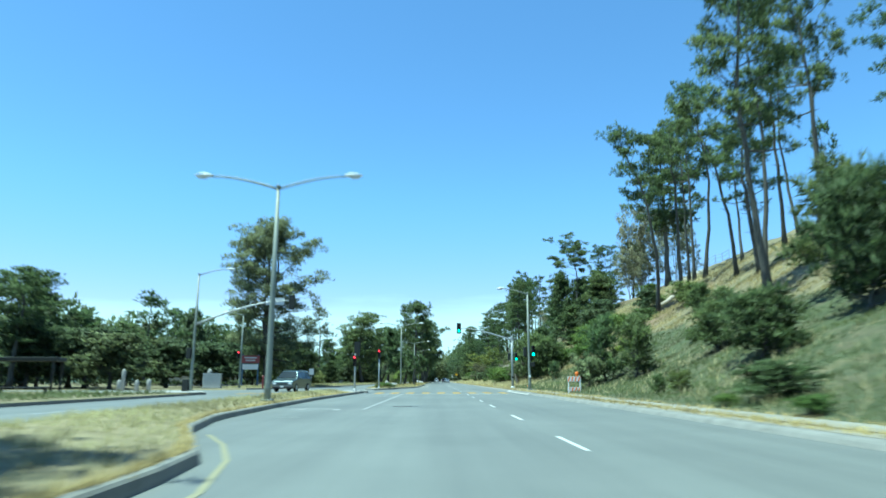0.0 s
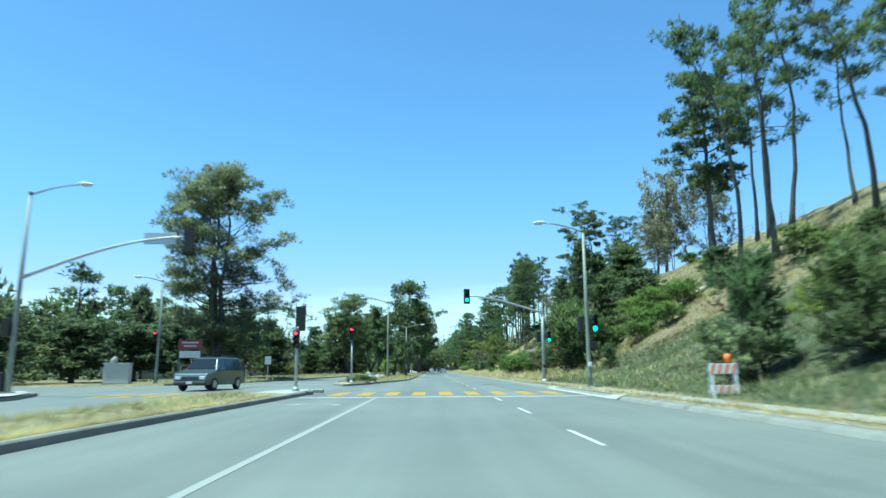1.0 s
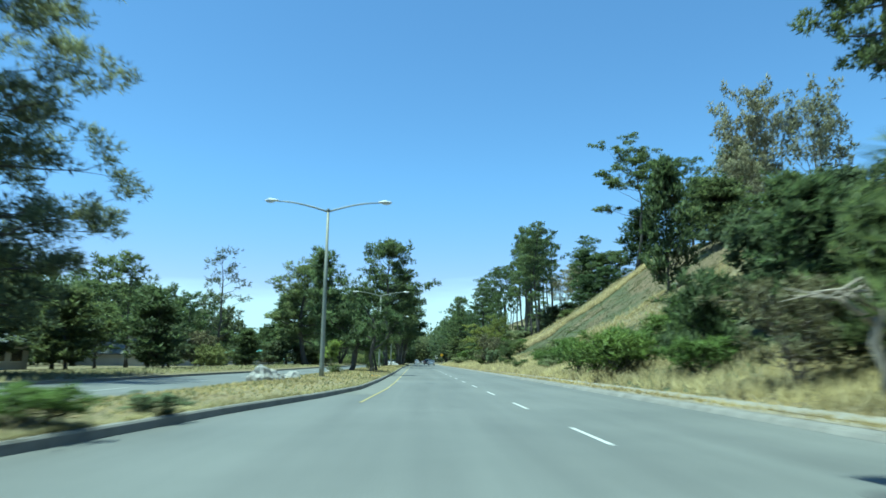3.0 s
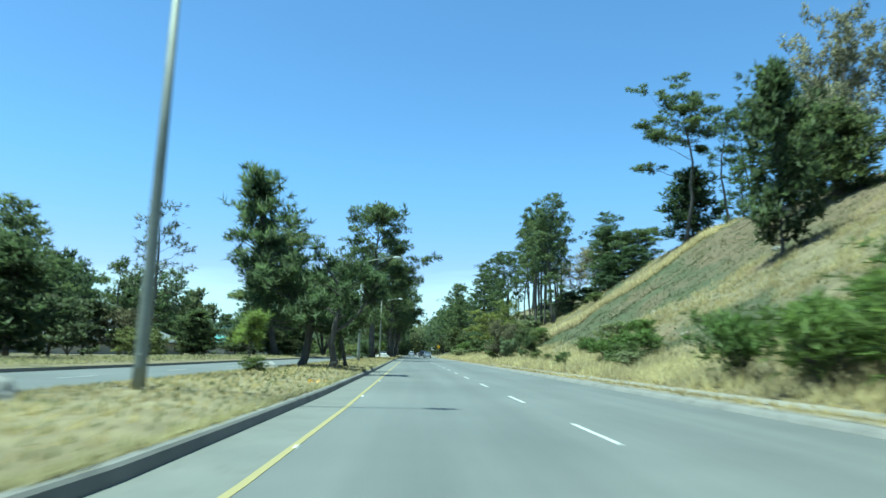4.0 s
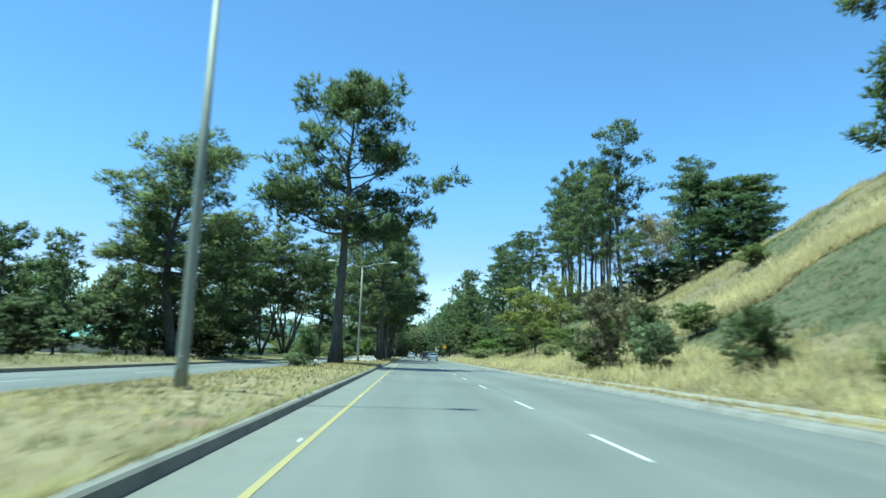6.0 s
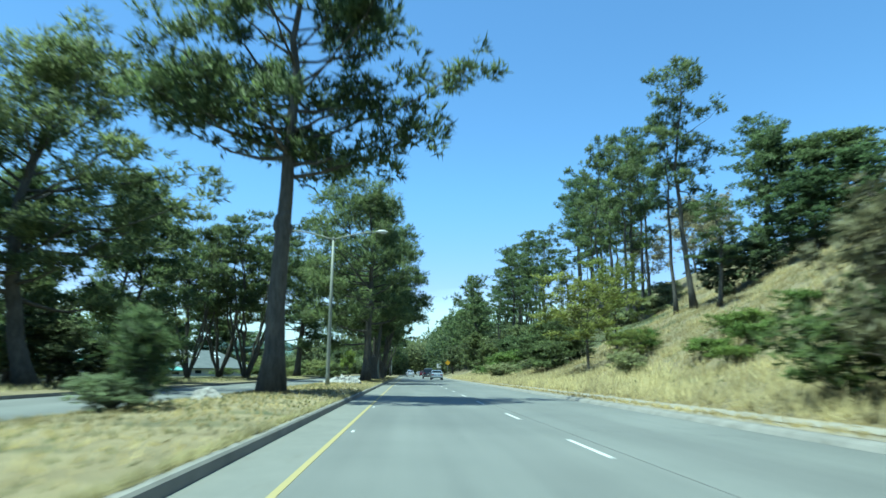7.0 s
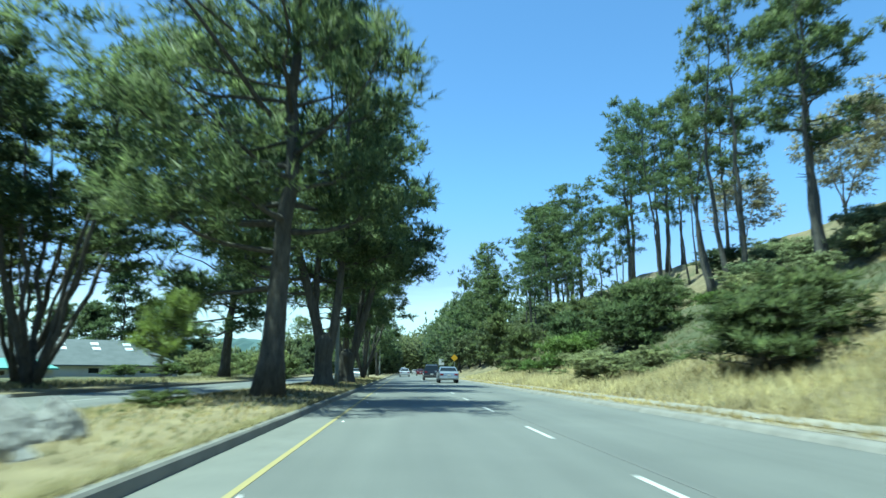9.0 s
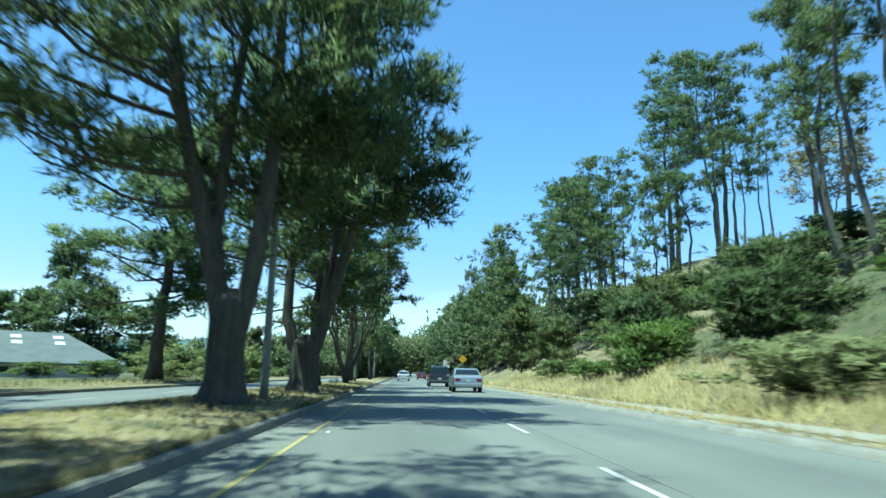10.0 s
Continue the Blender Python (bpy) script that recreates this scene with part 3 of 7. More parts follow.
for y in ramp_stations:
    inside = smooth_step(45, 47.5, y) * (1 - smooth_step(55.5, 58, y))
    apron.v += [(5.60 - 0.06 * inside, y, 0.012), (5.74 - 0.02 * inside, y, 0.115 - 0.06 * inside), (6.0, y, 0.154 - 0.03 * inside), (6.6, y, 0.156)]
apron.f = [(4 * j + i, 4 * j + i + 1, 4 * j + i + 5, 4 * j + i + 4) for j in range(len(ramp_stations) - 1) for i in range(3)]
tagged(part("kerb_ramp", apron, CONCRETE, smooth=True), "pale concrete kerb ramp at the crossing", "kerb", kind="structure")
pad = strip("pavement_corner_left", [46, 48, 50, 52, 54.2], lambda y: -26.0, lambda y: LEFT_EDGE(y) + 0.02, 0.182, CONCRETE, 4)
tagged(pad, "pale concrete pavement at the side street's corner", "pavement", kind="structure")
side_pad = strip("pavement_mast", [66.5, 68, 70, 71.5], lambda y: 5.96, lambda y: 8.2, 0.15, CONCRETE, 3)
tagged(side_pad, "pale concrete slab at the signal mast's foot", "pavement", kind="structure")


# ---- road markings, laid on the asphalt ----
def marking(name, corners, material, z=0.005):
    s = Shape()
    s.add([(x, y, z) for x, y in corners] + [(x, y, z - 0.004) for x, y in corners], [tuple(range(len(corners)))] + [(i, (i + 1) % len(corners), len(corners) + (i + 1) % len(corners), len(corners) + i) for i in range(len(corners))])
    return part(name, s, material, road)


def line(name, x0, y0, x1, y1, width, material):
    d = Vector((x1 - x0, y1 - y0)).normalized() * width / 2
    return marking(name, [(x0 + d.y, y0 - d.x), (x1 + d.y, y1 - d.x), (x1 - d.y, y1 + d.x), (x0 - d.y, y0 + d.x)], material)


for start in (-2.5, 4.7, 11.8, 18.6, 26.1, 32.2, 38.7, 45.1, 57.9, 64.6, 71.5, 78.0, 84.3, 90.6, 97.0, 103.7, 110.5, 117.0, 123.7, 130.0, 136.5, 144.6, 152.0, 158.8, 166.0, 173.0, 180.1, 187.2, 193.2, 200.0, 206.5, 213.2):
    line("lane_dash", 1.75, start, 1.75, start + 2.25, 0.085, WHITE_PAINT)
for k in range(22):
    line("lane_dash", 1.75 - 0.004 * k, 219.3 + k * 6.7, 1.75 - 0.004 * k, 221.5 + k * 6.7, 0.085, WHITE_PAINT)
for k in range(34):
    line("lane_dash", -11.7, 76 + k * 9.2, -11.7, 78.6 + k * 9.2, 0.085, WHITE_PAINT)
for k in range(8):
    line("lane_dash", -12.1, -18 + k * 8.0, -12.1, -15.6 + k * 8.0, 0.085, WHITE_PAINT)
for (xa, ya), (xb, yb) in zip(yellow, yellow[1:]):
    line("edge_line", xa, ya, xb, yb, 0.08, YELLOW_PAINT)
for (xa, ya), (xb, yb) in zip([(-2.3, -40), (-2.35, 8.5), (-2.85, 10.8), (-3.55, 12.8)], [(-2.35, 8.5), (-2.85, 10.8), (-3.55, 12.8), (-4.4, 14.6)]):
    line("edge_line", xa, ya, xb, yb, 0.08, FADED_YELLOW)
line("turn_lane_line", -2.76, 24.5, -2.74, 33.0, 0.12, FADED_PAINT)
line("turn_lane_line", -2.74, 33.0, -2.72, 47.9, 0.14, FADED_PAINT)
line("stop_line", -5.7, 48.45, 5.7, 48.45, 0.34, WHITE_PAINT)
line("stop_line", -14.9, 71.2, -7.8, 70.9, 0.34, WHITE_PAINT)
for k in range(9):
    x = -4.66 + k * 1.168
    marking("crossing_bar", [(x - 0.29, 50.1), (x + 0.29, 50.1), (x + 0.30, 54.2), (x - 0.28, 54.2)], CROSSING_PAINT)
for k in range(6):
    x = -8.9 - k * 1.168
    marking("crossing_bar", [(x - 0.29, 50.1), (x + 0.29, 50.1), (x + 0.30, 54.2), (x - 0.28, 54.2)], CROSSING_PAINT)


def turn_arrow(x, y):
    """A left-turn arrow: a shaft that bends to the left and ends in a head."""
    outline = ((-1.15, 0.53), (-0.45, 0.12), (-0.45, 0.4), (0.2, 0.38), (0.48, 0.25), (0.6, 0.02), (0.6, -0.4), (0.78, -0.4), (0.82, 0.05), (0.72, 0.42), (0.35, 0.62), (-0.45, 0.66), (-0.45, 0.95))
    marking("turn_arrow", [(x + dx, y + dy) for dx, dy in outline], FADED_PAINT)


turn_arrow(-4.3, 24.4)
line("faded_mark", -4.45, 19.6, -4.2, 19.72, 0.14, FADED_PAINT)
line("faded_mark", -4.15, 19.85, -3.95, 20.05, 0.14, FADED_PAINT)
turn_arrow(-4.2, 43.2)
line("asphalt_seam", 2.06, 140, 2.0, 270, 0.022, SEAM)
# disc at y 27.1 paints the lamp head's shadow; the others are manhole covers
for x, y in ((-1.6, 27.1), (3.2, 68.1), (-4.4, 57.0)):
    s = Shape().tube([(x, y, -0.02), (x, y, 0.007)], [0.36, 0.36], 20)
    cover = part("manhole_cover", s, DARK_DISC)
    tagged(cover, "round dark disc set in the asphalt", "manhole cover")
for k in range(16):
    x, y = -1.95 + 0.12 * math.sin(k), 90 + k * 8.2
    reflector = part("road_stud", Shape().add([(x + dx * 0.6, y + dy * 0.6, dz * 0.7) for dx, dy, dz in ((-0.05, -0.05, 0), (0.05, -0.05, 0), (0.05, 0.05, 0), (-0.05, 0.05, 0), (-0.03, -0.03, 0.02), (0.03, -0.03, 0.02), (0.03, 0.03, 0.02), (-0.03, 0.03, 0.02))], [(0, 1, 5, 4), (1, 2, 6, 5), (2, 3, 7, 6), (3, 0, 4, 7), (4, 5, 6, 7)]), SIGN_WHITE, road)


# ---- plants ----
def blades_mesh(name, at, way, length, width, spread, count, rng, droop=0.0, soft=None):
    """Narrow leaves: count of them at every place, fanned round the way that each shoot points.
    soft: the way that each shoot's surface faces, shared by its leaves. Gives the corners and their normals."""
    at, way = np.repeat(at, count, 0), np.repeat(way, count, 0)
    facing = np.repeat(way[::count] if soft is None else soft, count, 0)
    n = len(at)
    d = way + spread * rng.normal(size=(n, 3))
    d[:, 2] -= droop
    d /= np.linalg.norm(d, axis=1, keepdims=True) + 1e-9
    side = np.cross(d, rng.normal(size=(n, 3)))
    side /= np.linalg.norm(side, axis=1, keepdims=True) + 1e-9
    ln = length * rng.uniform(0.65, 1.25, (n, 1))
    wd = width * rng.uniform(0.7, 1.3, (n, 1))
    root = at + way * (rng.uniform(-0.35, 0.35, (n, 1)) * length)
    v = np.empty((n, 3, 3))
    turned = (np.cross(side, d) * facing).sum(1) < 0
    side[turned] *= -1
    v[:, 0], v[:, 1], v[:, 2] = root - side * wd / 2, root + side * wd / 2, root + d * ln
    facing = facing + 0.28 * rng.normal(size=(n, 3))
    facing /= np.linalg.norm(facing, axis=1, keepdims=True) + 1e-9
    return v.reshape(-1, 3), np.repeat(facing, 3, 0)


def triangles(name, corners, material):
    verts, normals = corners
    me = bpy.data.meshes.new(name)
    n = len(verts)
    me.vertices.add(n)
    me.vertices.foreach_set("co", verts.astype(np.float32).ravel())
    me.loops.add(n)
    me.loops.foreach_set("vertex_index", np.arange(n, dtype=np.int32))
    me.polygons.add(n // 3)
    me.polygons.foreach_set("loop_start", np.arange(0, n, 3, dtype=np.int32))
    me.update(calc_edges=True)
    me.normals_split_custom_set_from_vertices(normals.astype(np.float32).tolist())
    me.materials.append(material)
    return me


def reach(shape, u):
    """How far the limbs reach at a place in the crown, 0 at its foot and 1 at its top."""
    if shape == "cone":
        return (1 - u) ** 0.75 * 0.95 + 0.06
    if shape == "umbrella":
        return 0.45 + 0.5 * math.sin(math.pi * min(1, 0.25 + 0.62 * u))
    if shape == "dome":
        return math.sqrt(max(0.03, 1 - (u * 0.97) ** 2))
    return 0.3 + 0.75 * math.sin(math.pi * (0.2 + 0.8 * u))


def grow(name, label, tall, wide, seed, bare=0.45, shape="pine", stems=1, fork=0.12, splay=0.3, girth=None, limbs=30, rise=(0, 55), clumps=4,
         leaf=(0.5, 0.085), fan=0.75, dense=0.68, flat=0.55, lean=(0.0, 0.0), bend=0.4, droop=0.0, wood=None, green=None, clump_size=1.0, lopsided=0.0, twigs=True, puffs=3, inner=0.42, stubs=0.3, extra=(), courses=()):
    """A tree of trunk, limbs and crown. extra: single long limbs (height share, bearing in degrees, length, lift); courses: stems by their bends (radius, points)."""
    rng = np.random.default_rng(seed)
    root = thing(name, label=label, category="tree")
    trunk = Shape()
    limb_shape = trunk
    girth = girth or 0.0125 * tall
    places, ways, faces = [], [], []
    paths = []
    for radius, bends in courses:
        pts = []
        for i in range(13):
            u = i / 12 * (len(bends) - 1)
            j = min(len(bends) - 2, int(u))
            a, b, c, d = (Vector(bends[n]) for n in (max(0, j - 1), j, j + 1, min(len(bends) - 1, j + 2)))
            f = u - j
            pts.append((b * 2 + (c - a) * f + (a * 2 - b * 5 + c * 4 - d) * f ** 2 + (b * 3 - a - c * 3 + d) * f ** 3) * 0.5 + Vector((rng.normal(), rng.normal(), 0)) * 0.04 * (i > 0))
        radii = [radius * (1 - 0.85 * (i / 12) ** 1.4) for i in range(13)]
        trunk.tube(pts, radii, 12)
        paths.append((pts, radii))
    for k in range(0 if courses else stems):
        bearing = math.tau * k / max(1, stems) + rng.uniform(-0.4, 0.4)
        off = splay * tall * (0.55 + 0.6 * rng.random()) if stems > 1 else 0.0
        top = Vector((lean[0] + off * math.cos(bearing), lean[1] + off * math.sin(bearing), tall * (1 if stems == 1 else rng.uniform(0.85, 1.0))))
        wave = Vector((rng.normal(), rng.normal(), 0)) * bend
        pts = []
        for i in range(13):
            u = i / 12
            w = u if stems == 1 else max(0.0, (u - fork) / (1 - fork)) ** 0.62
            p = Vector((top.x * w, top.y * w, top.z * u)) + wave * math.sin(u * math.pi) * (1 if stems == 1 else u)
            p += Vector((rng.normal(), rng.normal(), 0)) * 0.014 * tall * (0.15 + u) * 0.6 * (i > 0)
            pts.append(p)
        g = girth if stems == 1 else girth * 0.62
        radii = [g * ((1 - u) ** 0.85 * 0.93 + 0.07) * (1 + 0.55 * math.exp(-u * 26)) for u in (i / 12 for i in range(13))]
        trunk.tube(pts, radii, (12 if girth > 0.3 else 8) if tall > 7 else 4)
        paths.append((pts, radii))
    if courses:
        z = fork * tall
        trunk.tube([(0, 0, -0.3), (0, 0, 0.1 * z), (0.02, 0, 0.25 * z), (-0.02, 0, 0.6 * z), (0.04, 0, 0.85 * z), (0.06, 0, z), (0.06, 0, 1.16 * z)], [girth * 1.75, girth * 1.35, girth * 1.1, girth, girth * 1.12, girth * 1.08, girth * 0.3], 14)
        stems = len(courses)
    elif stems > 1:
        trunk.tube([(0, 0, -0.2), (0, 0, 0.12 * fork * tall), (0, 0, 0.4 * fork * tall), (0, 0, fork * tall), (0, 0, fork * tall * 1.3)], [girth * 1.5, girth * 1.12, girth * 0.95, girth * 0.9, girth * 0.25], 10)

    def on_stem(k, u):
        pts, radii = paths[k]
        i = min(11, int(u * 12))
        f = u * 12 - i
        return pts[i].lerp(pts[i + 1], f), radii[i] * (1 - f) + radii[i + 1] * f

    def add_limb(base, thick, bearing, length, lift, here):
        curl = rng.uniform(0.05, 0.4) * length
        pts = []
        for i in range(6):
            v = i / 5
            out = length * v
            pts.append(base + Vector((math.cos(bearing) * out * math.cos(lift), math.sin(bearing) * out * math.cos(lift), out * math.sin(lift) + curl * v * v)) + Vector(rng.normal(size=3)) * 0.035 * length * v)
        limb_shape.tube(pts, [max(0.012, thick * (1 - 0.85 * i / 5)) for i in range(6)], 4 if twigs and tall > 5 else 3, cap=False)
        for c in range(here):
            v = 1.0 if c == 0 else rng.uniform(inner, 0.98)
            i = min(4, int(v * 5))
            p = pts[i].lerp(pts[i + 1], v * 5 - i)
            size = (0.25 + 0.145 * wide) * rng.uniform(0.7, 1.3) * clump_size
            if c:
                q = p + Vector((rng.normal() * 0.8, rng.normal() * 0.8, abs(rng.normal()) * 0.45)) * size
                if twigs:
                    limb_shape.tube([p, p.lerp(q, 0.5) + Vector((0, 0, 0.05)), q], [max(0.012, thick * 0.3), 0.02, 0.01], 3, cap=False)
                p = q
            n = max(3, int(34 * dense * size * size / (leaf[0] / 0.5) ** 2 / puffs))
            outward = np.array((math.cos(bearing), math.sin(bearing), 0.0))
            for j in range(puffs):
                # a puff of shoots round one twig's end, most of them on its upper side
                core = np.array(p) + rng.normal(size=3) * np.array((0.55, 0.55, 0.5 * flat)) * size * (j > 0)
                radius = size * rng.uniform(0.42, 0.72)
                d = rng.normal(size=(n, 3))
                d[:, 2] += 0.45
                d /= np.linalg.norm(d, axis=1, keepdims=True)
                tall_share = np.array((1, 1, min(1.0, flat + 0.2)))
                places.append(core + d * tall_share * radius * rng.uniform(0.45, 1.0, (n, 1)))
                ways.append(d * 0.8 + outward * 0.3 + np.array((0, 0, 0.4)))
                faces.append(d * 0.8 + outward * 0.3 + np.array((0, 0, 0.3)))

    for i in range(limbs):
        k = i % stems
        u = (i + rng.random()) / limbs
        at = bare + (0.985 - bare) * u
        base, thick = on_stem(k, at)
        bearing = i * 2.4 + rng.uniform(-0.5, 0.5)
        if stems > 1:
            away = math.atan2(base.y, base.x)
            bearing = away + rng.normal() * (1.8 if courses else 1.1)
        length = wide * reach(shape, u) * rng.uniform(0.5, 1.2) * (1 + lopsided * math.cos(bearing))
        lift = radians(rise[0] + (rise[1] - rise[0]) * u + rng.normal() * 9)
        add_limb(base, max(0.03, thick * 0.5), bearing, length, lift, clumps)
    for i, (share, bearing, length, lift) in enumerate(extra):
        base, thick = on_stem(i % len(courses) if courses else 0, share)
        add_limb(base, thick * (0.3 if courses else 0.4), radians(bearing), length, radians(lift), clumps + 3)
    if bare > 0.3:
        for i in range(int(limbs * stubs)):
            base, thick = on_stem(i % stems, rng.uniform(bare * 0.55, bare))
            bearing, length = rng.uniform(0, math.tau), rng.uniform(0.06, 0.25) * wide
            tip = base + Vector((math.cos(bearing) * length, math.sin(bearing) * length, rng.uniform(-0.1, 0.35) * length))
            limb_shape.tube([base, base.lerp(tip, 0.6), tip], [0.05, 0.03, 0.008], 4, cap=False)
    part("trunk", trunk, wood or BARK, root, smooth=True)
    at, way = np.concatenate(places), np.concatenate(ways)
    way /= np.linalg.norm(way, axis=1, keepdims=True) + 1e-9
    part("crown", triangles("crown", blades_mesh("crown", at, way, leaf[0], leaf[1], fan, 6, rng, droop, np.concatenate(faces)), green or PINE), None, root)
    root["tall"] = float(np.percentile(at[:, 2], 99.7)) + leaf[0] * 0.5
    root["wide"] = float(np.percentile(np.hypot(at[:, 0] - at[:, 0].mean(), at[:, 1] - at[:, 1].mean()), 95)) + leaf[0] * 0.4
    return root


MODELS = {}


def plant(kind, x, y, tall, wide=None, turn=None, label=None, z=None, group=""):
    """Sets a plant of a kind; the first of a kind is built, the others are copies of it."""
    z = (ground_height(x, y) if z is None else z) - 0.05
    turn = (x * 37.7 + y * 91.3) % 360 if turn is None else turn
    fresh = kind not in MODELS
    if fresh:
        MODELS[kind] = KINDS[kind]()
    model = MODELS[kind]
    up = tall / model["tall"] if tall else 1.0
    out = wide / model["wide"] if wide else up
    m = pose(x, y, z, 0, 0, turn) @ Matrix.Diagonal((out, out, up, 1))
    if fresh:
        model.matrix_basis = m
        made = model
    else:
        scale = tuple(model.scale)
        model.scale = (1, 1, 1)
        made = copy_thing(model, m)
        model.scale = scale
    if label:
        made["label"] = label
    if group:
        made["group"] = group
    return made


